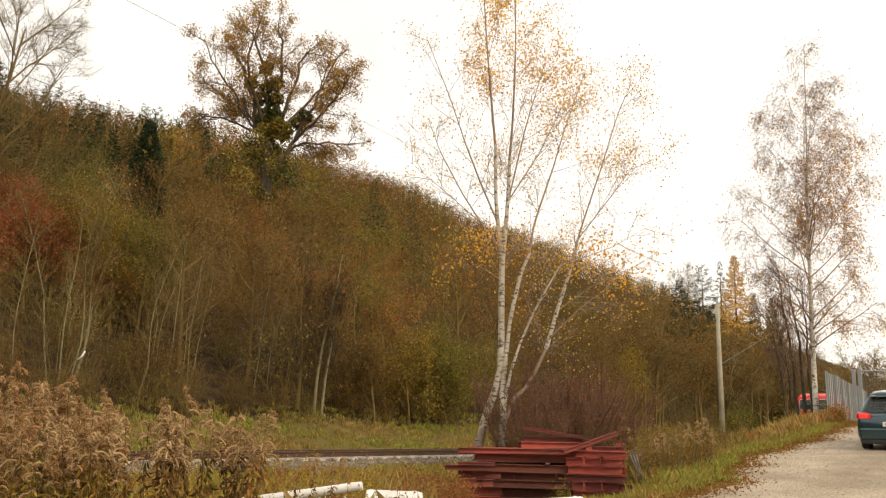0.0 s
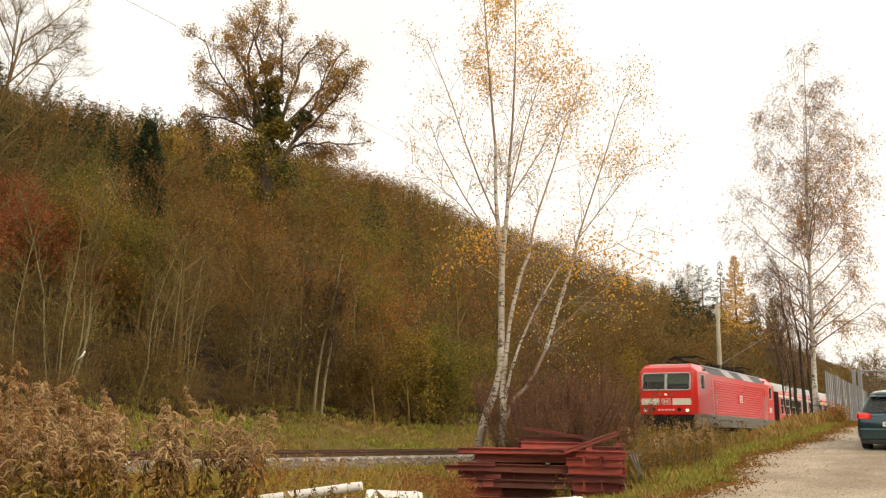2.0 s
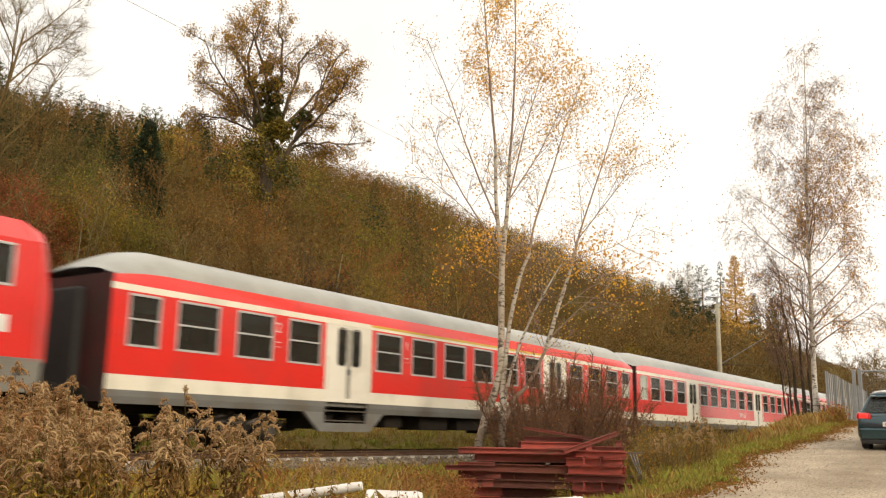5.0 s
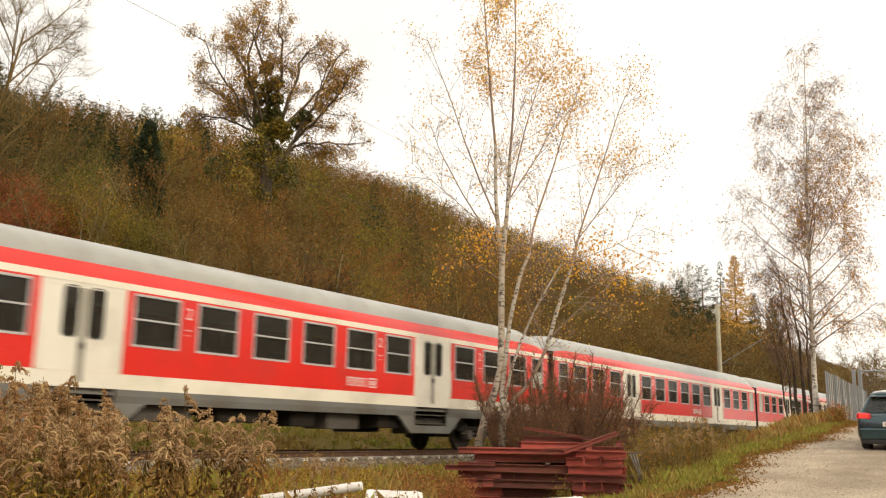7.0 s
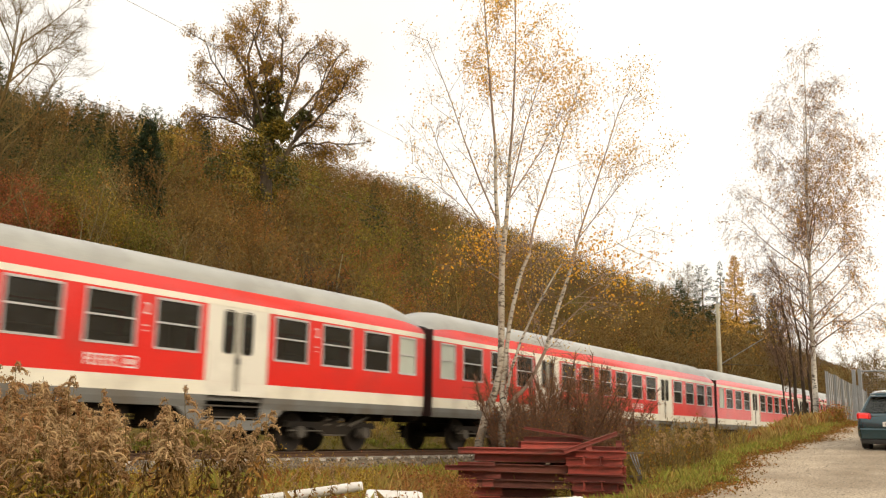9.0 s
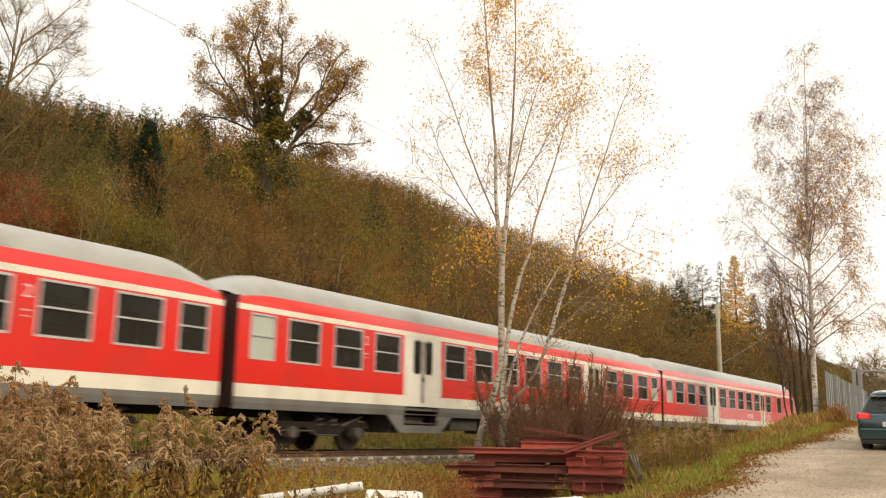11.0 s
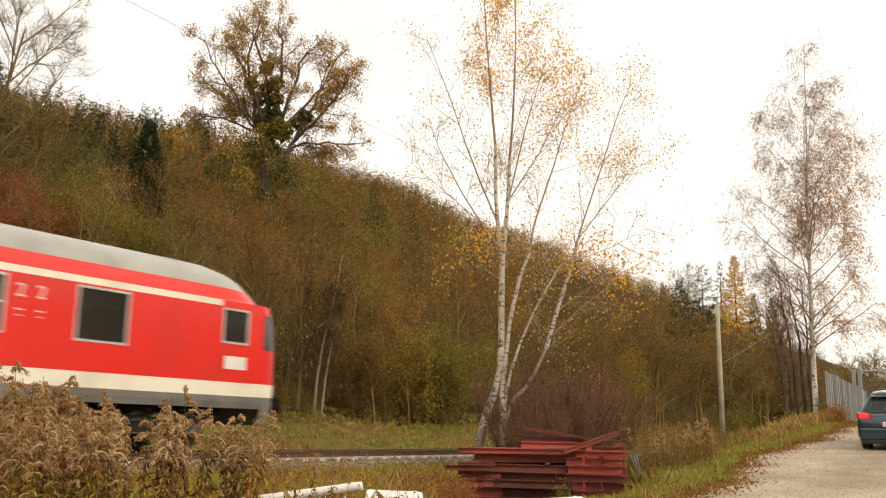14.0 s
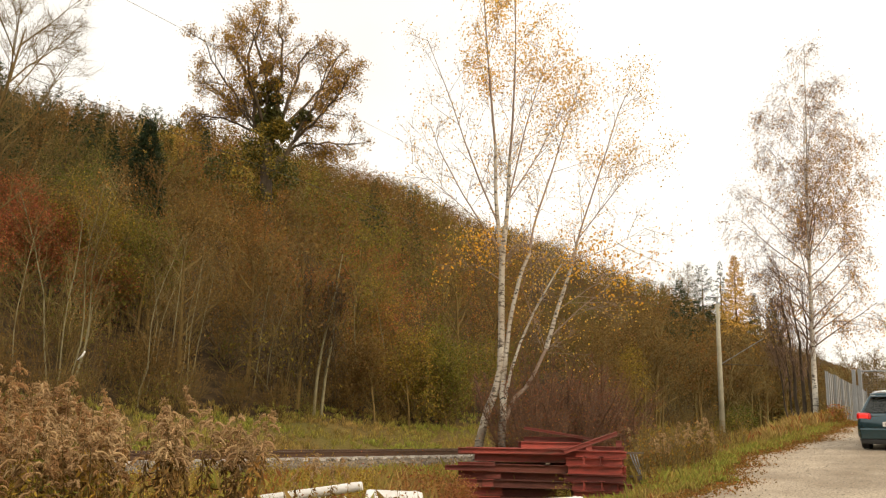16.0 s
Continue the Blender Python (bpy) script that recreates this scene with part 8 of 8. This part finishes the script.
    for _ in range(64):
        az, d = radians(r.uniform(17.4, 22.0)), r.uniform(19.6, 23.8)
        x, y = d * math.cos(az), d * math.sin(az)
        if y > float(lane_edge(x)) + 0.9:
            spots.append((x, y, g1(x, y), r.uniform(0.45, 0.85), float(r.choice([0.18, 0.27, 0.60, 0.63, 0.65, 0.66, 0.68, 0.74]))))
    for idx, name, label, m in ((0, "dry_stalks", "dark dry weed stalks on the bank", M_BARK), (1, "dry_weed_leaves", "yellow and brown leaves on dry weeds", M_LEAF)):
        v, t, c = scatter([h[idx] for h in dry], spots, np.random.default_rng(84))
        tagged(new(name, tri_mesh(name, v, t, m, c * 0.3 + 0.55 if idx == 0 else c)), label, "weeds", kind="stuff")
    n = 30000
    az, d = np.radians(r.uniform(14, 60.5, n)), 9 + 15 * r.random(n) ** 0.9
    x, y = d * np.cos(az), d * np.sin(az)
    clump = np.sin(x * 1.9 + 0.7 * np.sin(y * 2.3)) * np.sin(y * 1.7 + 1.1) + 0.45 * r.normal(size=n)
    ok = (y < 13.9) & (y > lane_edge(x) + 0.5) & (clump > -0.1) & ((d > 19.5) | (az > radians(45)))
    x, y = x[ok], y[ok]
    z = gz(x, y) + np.minimum(r.exponential(0.13, len(x)), 0.55)
    pos = np.stack([x, y, z], 1)
    v, t = leaf_quads(r, pos, 0.05, 0.3, 0.22)
    tone = np.clip(0.45 + 0.40 * np.sin(x * 1.1 + 2) * np.sin(y * 1.4) + 0.16 * r.normal(size=len(x)), 0, 1)
    tagged(new("low_herbs", tri_mesh("low_herbs", v, t, M_LEAF, np.repeat(tone, 4))), "low weeds with red, yellow and green leaves", "herbs", kind="stuff")
    # fallen leaves at the lane's edge
    n = 15000
    x = r.uniform(12, 40, n)
    y = lane_edge(x) + np.where(r.random(n) < 0.7, r.normal(size=n) * 0.30 - 0.08, np.abs(r.normal(size=n)) * 0.5) - 0.04
    pos = np.stack([x, y, gz(x, y) + 0.035 + r.random(n) * 0.02], 1)
    v, t = leaf_quads(r, pos, 0.045, -0.05)
    tagged(new("fallen_leaves", tri_mesh("fallen_leaves", v, t, M_LEAF, np.repeat(np.clip(r.normal(0.28, 0.08, n), 0, 0.45), 4))), "brown fallen leaves along the lane's edge", "leaves", kind="stuff")
    # loose stones on the lane
    n = 6500
    x, y = 10 + 24 * r.random(n) ** 1.2, r.uniform(-1.5, 6.0, n)
    octa = np.array([(1, 0, 0), (0, 1, 0), (-1, 0, 0), (0, -1, 0), (0, 0, 1), (0, 0, -1)], float)
    tri = np.array([(0, 1, 4), (1, 2, 4), (2, 3, 4), (3, 0, 4), (1, 0, 5), (2, 1, 5), (3, 2, 5), (0, 3, 5)])
    s = r.uniform(0.006, 0.017, n)
    v = octa[None] * s[:, None, None] * r.uniform(0.6, 1.3, (n, 6, 3)) + np.stack([x, y, gz(x, y) + 0.033], 1)[:, None]
    tagged(new("lane_gravel", tri_mesh("lane_gravel", v.reshape(-1, 3), (tri[None] + np.arange(n)[:, None, None] * 6).reshape(-1, 3), M_PEBBLE)), "loose pale gravel on the lane", "gravel", kind="stuff")


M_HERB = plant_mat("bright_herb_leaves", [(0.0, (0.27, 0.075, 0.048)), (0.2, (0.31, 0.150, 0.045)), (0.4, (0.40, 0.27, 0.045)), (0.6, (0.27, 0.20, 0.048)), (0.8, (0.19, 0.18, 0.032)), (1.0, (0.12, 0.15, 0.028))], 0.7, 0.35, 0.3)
M_PEBBLE = mat("pale_pebbles", (0.46, 0.395, 0.31), (0.36, 0.305, 0.24), 5.0, 0.9, 0.1, 60, island=0.25)
build_grass()


# ================= stack of red-primed beams =================
M_BEAM = mat("red_primer_paint", (0.34, 0.062, 0.042), (0.175, 0.034, 0.024), 2.2, 0.6, 0.12, 45, fine=0.25, obrand=0.6, stretch=(1, 5, 5), dirt=(0.105, 0.050, 0.026), dirt_amount=0.85, dirt_scale=2.2)

# rusty primer, also darkened in colour for the stack's shaded long side
M_BEAMSHADE = mat("shaded_rusty_primer", (0.155, 0.036, 0.022), (0.062, 0.022, 0.014), 1.6, 0.75, 0.15, 45, fine=0.3, obrand=0.5, stretch=(1, 4, 4), dirt=(0.20, 0.062, 0.030), dirt_amount=0.8, dirt_scale=2.6)


def build_stack():
    th = thing("beam_stack", "untidy stack of red-primed steel beams in the grass", "beam stack", "", Matrix.Translation((17.3, 9.15, -0.88)) @ Matrix(((0.554, 0.8325, 0, 0), (-0.8325, 0.554, 0, 0), (0, 0, 1, 0), (0, 0, 0, 1))))
    r = np.random.default_rng(91)

    def beam(cx, cy, z, length, w=0.12, h=0.13, yaw=0.0, tilt=0.0, paint=M_BEAM):
        """An I-section: two flanges and a web."""
        t = 0.014
        sec = [(-w / 2, 0), (w / 2, 0), (w / 2, t), (t / 2, t), (t / 2, h - t), (w / 2, h - t), (w / 2, h), (-w / 2, h), (-w / 2, h - t), (-t / 2, h - t), (-t / 2, t), (-w / 2, t)]
        g = Geo().loft([[(x, a, b) for a, b in sec] for x in (-length / 2, length / 2)], closed=True)
        g.f += [tuple(range(12)), tuple(range(23, 11, -1))]
        o = part("beam", g, paint, th)
        o.matrix_basis = pose(cx, cy, z, 0, -tilt, yaw)
        return o

    # long beams, laid untidily: the layers step in and out at both ends
    z = 0.0
    heights = (0.15, 0.14, 0.16, 0.14, 0.17, 0.16, 0.12)
    inset = (0.10, -0.06, 0.16, 0.0, -0.10, 0.10, -0.30)
    for layer, h in enumerate(heights):
        for row in range(7):
            ln = 2.0 + r.uniform(-0.14, 0.16)
            cx = -0.20 + 0.5 * inset[layer] + r.uniform(-0.10, 0.10)
            if row < 3 and layer == 6:
                cx, ln = -0.50, 2.2
            # the lower five layers take the darker primer that paints in their shade
            beam(cx, -0.55 + row * 0.17 + r.uniform(-0.04, 0.04) + (0.0, 0.26, 0.04, 0.30, 0.10, 0.28, 0.04)[layer], z + r.uniform(0, 0.012), ln, 0.13, h - 0.012, r.uniform(-3.5, 3.5), r.uniform(-1.3, 1.3), M_BEAM if layer > 4 else M_BEAMSHADE)
        z += h
        if layer in (1, 4):
            for cx in (-0.9, 0.2):
                o = part("spacer", Geo().box(-0.04, 0.04, -0.5, 0.6, 0, 0.03), M_BARKWOOD, th)
                o.matrix_basis = pose(cx, 0, z)
            z += 0.03
    top = z
    # short beams across the end, turned towards the lane
    zz = 0.0
    for k in range(7):
        h = (0.15, 0.14, 0.17, 0.15, 0.17, 0.16, 0.14)[k]
        for row in range(4):
            beam(1.20 + r.uniform(-0.12, 0.12), -0.72 + row * 0.27, zz + r.uniform(0, 0.012), 1.12 + r.uniform(-0.2, 0.2), 0.15, h - 0.012, -24 + r.uniform(-6, 6), r.uniform(-1, 1))
        if k in (2, 5):
            for cx in (0.90, 1.20, 1.55):
                beam(cx + r.uniform(-0.05, 0.05), -0.86, zz + 0.02, 0.10, 0.10, h + 0.02, 66)
        zz += h
    beam(1.24, -0.55, zz, 0.95, 0.16, 0.08, -12)
    beam(1.00, -0.62, zz, 0.14, 0.10, 0.16, 20)
    beam(1.60, -0.62, zz, 0.12, 0.10, 0.20, 10)
    # shorter lengths beside and on top of the stack
    for cx, cy, cz, ln, w, h in ((-1.36, -0.66, 0.66, 1.0, 0.12, 0.10), (-1.24, -0.70, 0.76, 0.72, 0.08, 0.06), (-1.16, -0.42, 0.50, 0.85, 0.12, 0.15), (-1.24, -0.52, 0.34, 0.7, 0.12, 0.15), (-1.10, -0.38, 0.17, 0.8, 0.12, 0.16), (-1.2, -0.5, 0.01, 0.9, 0.12, 0.15)):
        beam(cx, cy, cz, ln, w, h, r.uniform(-4, 4), r.uniform(0, 1.5))
    beam(0.28, -0.35, top, 1.2, 0.12, 0.13, -2, 0)
    beam(0.18, -0.15, top, 1.1, 0.12, 0.13, 3, 0)
    beam(0.33, -0.35, top + 0.13, 1.2, 0.10, 0.10, -2, 0)
    beam(0.52, -0.48, top + 0.26, 1.62, 0.07, 0.05, 2, -8.5)
    beam(1.05, -0.64, top + 0.09, 1.15, 0.09, 0.085, 4, 19)
    for k in range(3):
        w = Geo().tube([(1.86 + 0.06 * k, -0.4, 1.05), (1.92 + 0.05 * k, -0.46, 0.86), (2.04 + 0.03 * k, -0.42, 0.62)], 0.011, 5)
        part("strap", w, M_GALV, th, "pale steel strap")
    part("crossbar", Geo().box(1.75, 2.15, -0.43, -0.37, 1.02, 1.06), M_BARKWOOD, th)
    part("trestle", Geo().box(2.00, 2.08, -0.45, -0.37, 0.0, 0.56).box(1.85, 2.28, -0.44, -0.38, 0.562, 0.60), M_BARKWOOD, th)


M_BARKWOOD = mat("grey_weathered_wood", (0.16, 0.12, 0.085), (0.10, 0.075, 0.055), 3.0, 0.9, 0.2, 40)
build_stack()


# ================= white pipes in the weeds =================
M_PVC = mat("white_plastic_pipe", (0.80, 0.78, 0.75), (0.70, 0.68, 0.64), 2.0, 0.4, 0.03, 30, fine=0.05, dirt=(0.36, 0.28, 0.20), dirt_amount=0.5, dirt_scale=3.0)


def pipe(a, b, r):
    a, b = Vector(a), Vector(b)
    th = thing("pipe", "short white plastic pipe lying in the weeds", "pipe", "white pipes")
    g = Geo()
    d = (b - a).normalized()
    g.tube([a, a + d * 0.03, b - d * 0.05, b - d * 0.01, b], [r * 0.96, r, r, r * 0.94, r * 0.80], 22)
    part("barrel", g, M_PVC, th, smooth=False)
    part("collar", Geo().tube([b - d * 0.16, b - d * 0.10], r * 1.04, 22), M_PVC, th)


pipe((8.49, 11.63, -0.84), (10.56, 8.32, -0.262), 0.068)
pipe((11.42, 8.92, g1(11.5, 8.9) + 0.23), (11.88, 8.20, g1(11.9, 8.2) + 0.23), 0.235)
pipe((10.7, 9.9, g1(10.7, 9.9) + 0.17), (11.25, 9.05, g1(11.3, 9.0) + 0.17), 0.175)
pipe((12.52, 6.98, g1(12.5, 7.0) + 0.16), (13.12, 6.12, g1(13.1, 6.1) + 0.16), 0.165)


# ================= fence and gate =================
M_SLAT = mat("grey_sheet_fence", (0.28, 0.28, 0.27), (0.22, 0.22, 0.212), 1.5, 0.5, 0.05, 30, metal=0.2, obrand=0.12, dirt=(0.22, 0.20, 0.15), dirt_amount=0.4)


def build_fence():
    th = thing("sheet_fence", "tall grey corrugated sheet fence beside the lane", "fence")
    a, b = Vector((38.5, 7.62)), Vector((62.0, 9.9))
    n = 62
    d = (b - a).normalized()
    nrm = Vector((-d.y, d.x))
    for k in range(n):
        p, q = a.lerp(b, k / n), a.lerp(b, (k + 0.94) / n)
        off = nrm * (0.03 if k % 2 else 0.0)
        z0, z1 = g1(p.x, p.y) - 0.1, g1(p.x, p.y) + 1.98
        g = Geo().hexa([(p.x + off.x, p.y + off.y, z0), (q.x + off.x, q.y + off.y, z0), (q.x + off.x + nrm.x * 0.02, q.y + off.y + nrm.y * 0.02, z0), (p.x + off.x + nrm.x * 0.02, p.y + off.y + nrm.y * 0.02, z0),
                        (p.x + off.x, p.y + off.y, z1), (q.x + off.x, q.y + off.y, z1), (q.x + off.x + nrm.x * 0.02, q.y + off.y + nrm.y * 0.02, z1), (p.x + off.x + nrm.x * 0.02, p.y + off.y + nrm.y * 0.02, z1)])
        part("sheet", g, M_SLAT, th)
    for k in range(0, n, 8):
        p = a.lerp(b, k / n) - nrm * 0.06
        part("post", Geo().box(p.x - 0.04, p.x + 0.04, p.y - 0.04, p.y + 0.04, g1(p.x, p.y) - 0.1, g1(p.x, p.y) + 1.95), M_GALV, th)
    gt = thing("mesh_gate", "grey steel gate with wire mesh across the lane", "gate")
    z = g1(39.2, 6.5)
    for y in (6.72, 6.50, 2.6):
        part("gate_post", Geo().box(39.16, 39.28, y - 0.06, y + 0.06, z - 0.1, z + 2.05), M_GALV, gt)
    part("gate_frame", Geo().tube([(39.22, 6.44, z + 1.98), (39.22, 2.6, z + 1.98)], 0.03, 8).tube([(39.22, 6.44, z + 0.12), (39.22, 2.6, z + 0.12)], 0.03, 8), M_GALV, gt)
    g = Geo()
    for k in range(36):
        y = 6.40 - k * 0.105
        g.tube([(39.22, y, z + 0.12), (39.22, y, z + 1.98)], 0.0035, 3)
    for k in range(18):
        g.tube([(39.22, 6.44, z + 0.2 + k * 0.1), (39.22, 2.6, z + 0.2 + k * 0.1)], 0.0035, 3)
    tagged(part("mesh", g, M_GALV, gt), kind="stuff")
    po = thing("lamp_post", "thin pale lamp post beyond the gate", "lamp post", "", pose(62.5, 7.9, g1(62.5, 7.9)))
    part("pole", Geo().tube([(0, 0, -0.2), (0, 0, 4.0)], 0.05, 8), M_GALV, po)
    part("lamp_head", Geo().box(-0.1, 0.1, -0.25, 0.1, 3.98, 4.06), M_GALV, po)


build_fence()


# ================= parked car =================
M_CARPAINT = mat("dark_teal_car_paint", (0.018, 0.060, 0.075), (0.016, 0.053, 0.066), 1.0, 0.22, 0.0, 20, metal=0.35, fine=0.04, coat=1.0)
M_CARGLASS = glass_mat("car_window_glass", (0.62, 0.66, 0.64), 0.02, 0.6)
M_TRIM = mat("black_plastic_trim", (0.02, 0.02, 0.02), (0.03, 0.03, 0.03), 3.0, 0.6, 0.05, 60)
M_TYRE = mat("tyre_rubber", (0.016, 0.016, 0.016), (0.028, 0.026, 0.024), 5.0, 0.85, 0.1, 60)
M_BRAKE = glow_mat("brake_light_glow", (1.0, 0.035, 0.030), 0.85)
M_LENS = mat("red_lens", (0.62, 0.014, 0.016), (0.52, 0.012, 0.014), 3.0, 0.15, 0.0, 20, coat=1.0)


def build_car():
    x0, yc = 25.35, 3.48
    z0 = g1(x0 + 1.5, yc) + 0.03
    th = thing("parked_car", "dark teal hatchback car stopped with its brake lights lit", "car", "", pose(x0, yc, z0 - 0.14, 0, -4.15, 0))
    W = 0.88
    # lower body: rings across the car along its length
    stations = [(0.0, 0.30, 0.80, 0.80), (0.06, 0.24, 0.90, 0.86), (0.35, 0.20, 0.97, W), (1.2, 0.18, 0.98, W), (2.4, 0.18, 0.96, W), (3.3, 0.18, 0.92, W), (3.95, 0.2, 0.80, 0.84), (4.18, 0.3, 0.62, 0.72)]
    rings = []
    for x, lo, hi, w in stations:
        rings.append([(x, -w * 0.86, lo), (x, -w, lo + 0.14), (x, -w, lo + 0.36), (x, -w * 0.985, hi - 0.16), (x, -w * 0.93, hi), (x, 0, hi + 0.015), (x, w * 0.93, hi), (x, w * 0.985, hi - 0.16), (x, w, lo + 0.36), (x, w, lo + 0.14), (x, w * 0.86, lo)])
    part("body", Geo().loft(rings, closed=True, caps=True), M_CARPAINT, th, smooth=True)
    # greenhouse: pillars and roof as a loft, glass set into it
    cab = [(0.16, 0.93, 0.80), (0.34, 1.177, 0.70), (0.52, 1.328, 0.60), (0.70, 1.374, 0.58), (1.5, 1.399, 0.585), (2.2, 1.378, 0.58), (2.55, 1.311, 0.60)]
    roof = [[(x, -w, z), (x, -w * 0.7, z + 0.025), (x, 0, z + 0.035), (x, w * 0.7, z + 0.025), (x, w, z)] for x, z, w in cab[2:]]
    part("roof", Geo().loft(roof), M_CARPAINT, th, smooth=True, solid=0.04)
    for s in (-1, 1):
        g = Geo().hexa([(0.14, s * 0.80, 0.92), (0.42, s * 0.83, 0.94), (0.42, s * 0.77, 0.94), (0.14, s * 0.70, 0.92), (0.50, s * 0.62, 1.336), (0.86, s * 0.60, 1.370), (0.86, s * 0.55, 1.370), (0.50, s * 0.54, 1.336)])
        part("rear_pillar", g, M_CARPAINT, th, bevel=0.02)
        g = Geo().hexa([(1.55, s * 0.83, 0.95), (1.63, s * 0.83, 0.95), (1.63, s * 0.79, 0.95), (1.55, s * 0.79, 0.95), (1.55, s * 0.60, 1.387), (1.63, s * 0.60, 1.387), (1.63, s * 0.56, 1.387), (1.55, s * 0.56, 1.387)])
        part("door_pillar", g, M_TRIM, th)
        part("side_window", Geo().hexa([(0.42, s * 0.82, 0.95), (3.0, s * 0.80, 0.93), (3.0, s * 0.79, 0.93), (0.42, s * 0.81, 0.95), (0.84, s * 0.60, 1.362), (2.5, s * 0.60, 1.328), (2.5, s * 0.59, 1.328), (0.84, s * 0.59, 1.362)]), M_CARGLASS, th)
        light = part("tail_light", Geo().hexa([(-0.03, s * 0.52, 0.785), (0.05, s * 0.875, 0.785), (0.30, s * 0.885, 0.785), (0.12, s * 0.52, 0.785), (-0.01, s * 0.54, 0.945), (0.06, s * 0.865, 0.955), (0.30, s * 0.86, 0.955), (0.12, s * 0.54, 0.945)]), M_LENS, th, "red tail light cluster", bevel=0.035)
        part("brake_lamp", Geo().hexa([(-0.034, s * 0.60, 0.815), (0.018, s * 0.80, 0.815), (0.05, s * 0.80, 0.815), (0.03, s * 0.60, 0.815), (-0.020, s * 0.60, 0.915), (0.028, s * 0.80, 0.920), (0.05, s * 0.80, 0.920), (0.03, s * 0.60, 0.915)]), M_BRAKE, light, "glowing brake lamp", bevel=0.02)
        part("mirror", Geo().hexa([(2.72, s * 0.86, 0.98), (2.84, s * 0.86, 0.98), (2.84, s * 1.02, 0.98), (2.72, s * 1.02, 0.98), (2.72, s * 0.88, 1.10), (2.82, s * 0.88, 1.10), (2.82, s * 1.01, 1.10), (2.72, s * 1.01, 1.10)]), M_CARPAINT, th, bevel=0.02)
        for x in (0.72, 3.28):
            w = part("wheel", Geo().tube([(x, s * 0.66, 0.315), (x, s * 0.685, 0.315), (x, s * 0.85, 0.315), (x, s * 0.875, 0.315)], [0.27, 0.315, 0.315, 0.28], 26), M_TYRE, th)
            part("rim", Geo().disc((x, s * 0.872, 0.315), (0, 1, 0), 0.20, 0.012, 22), M_ALU, w)
    part("rear_window", Geo().hexa([(0.14, -0.72, 0.95), (0.14, 0.72, 0.95), (0.16, 0.72, 0.95), (0.16, -0.72, 0.95), (0.47, -0.56, 1.320), (0.47, 0.56, 1.320), (0.49, 0.56, 1.320), (0.49, -0.56, 1.320)]), M_CARGLASS, th)
    part("spoiler", Geo().hexa([(0.36, -0.58, 1.328), (0.36, 0.58, 1.328), (0.62, 0.58, 1.353), (0.62, -0.58, 1.353), (0.40, -0.56, 1.362), (0.40, 0.56, 1.362), (0.62, 0.56, 1.387), (0.62, -0.56, 1.387)]), M_CARPAINT, th, bevel=0.012)
    part("windscreen", Geo().hexa([(3.15, -0.75, 0.92), (3.15, 0.75, 0.92), (3.17, 0.75, 0.92), (3.17, -0.75, 0.92), (2.53, -0.58, 1.311), (2.53, 0.58, 1.311), (2.56, 0.58, 1.311), (2.56, -0.58, 1.311)]), M_CARGLASS, th)
    part("rear_bumper", Geo().hexa([(-0.05, -0.80, 0.30), (-0.05, 0.80, 0.30), (0.3, 0.89, 0.30), (0.3, -0.89, 0.30), (-0.05, -0.80, 0.58), (-0.05, 0.80, 0.58), (0.3, 0.895, 0.58), (0.3, -0.895, 0.58)]), M_CARPAINT, th, bevel=0.04)
    part("lower_valance", Geo().hexa([(-0.03, -0.76, 0.19), (-0.03, 0.76, 0.19), (0.3, 0.84, 0.19), (0.3, -0.84, 0.19), (-0.045, -0.78, 0.30), (-0.045, 0.78, 0.30), (0.3, 0.88, 0.30), (0.3, -0.88, 0.30)]), M_TRIM, th, bevel=0.02)
    pl = part("number_plate", Geo().box(-0.062, -0.052, -0.26, 0.26, 0.62, 0.73), M_WHITE, th, "white plate")
    part("plate_bars", Geo().box(-0.066, -0.061, -0.20, -0.02, 0.65, 0.70).box(-0.066, -0.061, 0.02, 0.20, 0.65, 0.70), M_TRIM, pl)
    part("wiper", Geo().tube([(0.10, 0.0, 0.96), (0.26, -0.35, 1.10)], 0.012, 5), M_TRIM, th)
    part("cabin_floor", Geo().box(0.4, 3.0, -0.7, 0.7, 0.5, 0.85), M_TRIM, th)
    for y in (-0.36, 0.36):
        part("seat", Geo().box(0.95, 1.10, y - 0.26, y + 0.26, 0.8, 1.177), M_TRIM, th, bevel=0.05)
        part("seat", Geo().box(1.95, 2.1, y - 0.24, y + 0.24, 0.8, 1.244), M_TRIM, th, bevel=0.05)


build_car()


# ================= scrap caught in the saplings =================
def build_scrap():
    x, y = 17.95, 25.7
    g = Geo().loft([[(0.0, 0, 0.0), (0.06, 0.01, 0.02)], [(0.16, 0.02, 0.20), (0.24, 0.03, 0.16)], [(0.30, 0.02, 0.42), (0.35, 0.02, 0.36)]])
    ob = part("plastic_strip", g, M_PVC, None, smooth=True, solid=0.006)
    ob.matrix_basis = pose(x, y, g1(x, y) + 1.08, 0, 0, -56) @ Matrix.Scale(0.75, 4)
    tagged(ob, "torn white plastic strip caught on a sapling", "plastic scrap")


build_scrap()


# ================= what moves =================
TRAIN_WAY = [(0, 121.0), (1, 104.2), (2, 87.4), (3, 70.7), (4, 54.1), (5, 37.3), (6.3, 15.03), (7, 3.13), (8, -13.90), (9, -30.92), (10, -48.0), (11, -65.0), (12, -82.1), (12.5, -90.66), (13, -98.90), (14, -115.28), (15, -132.0), (16, -148.6)]


def motions():
    for car, shift in TRAIN:
        walk(car, [(t, pose(p + shift, TRACK_Y, 0)) for t, p in TRAIN_WAY])


motions()
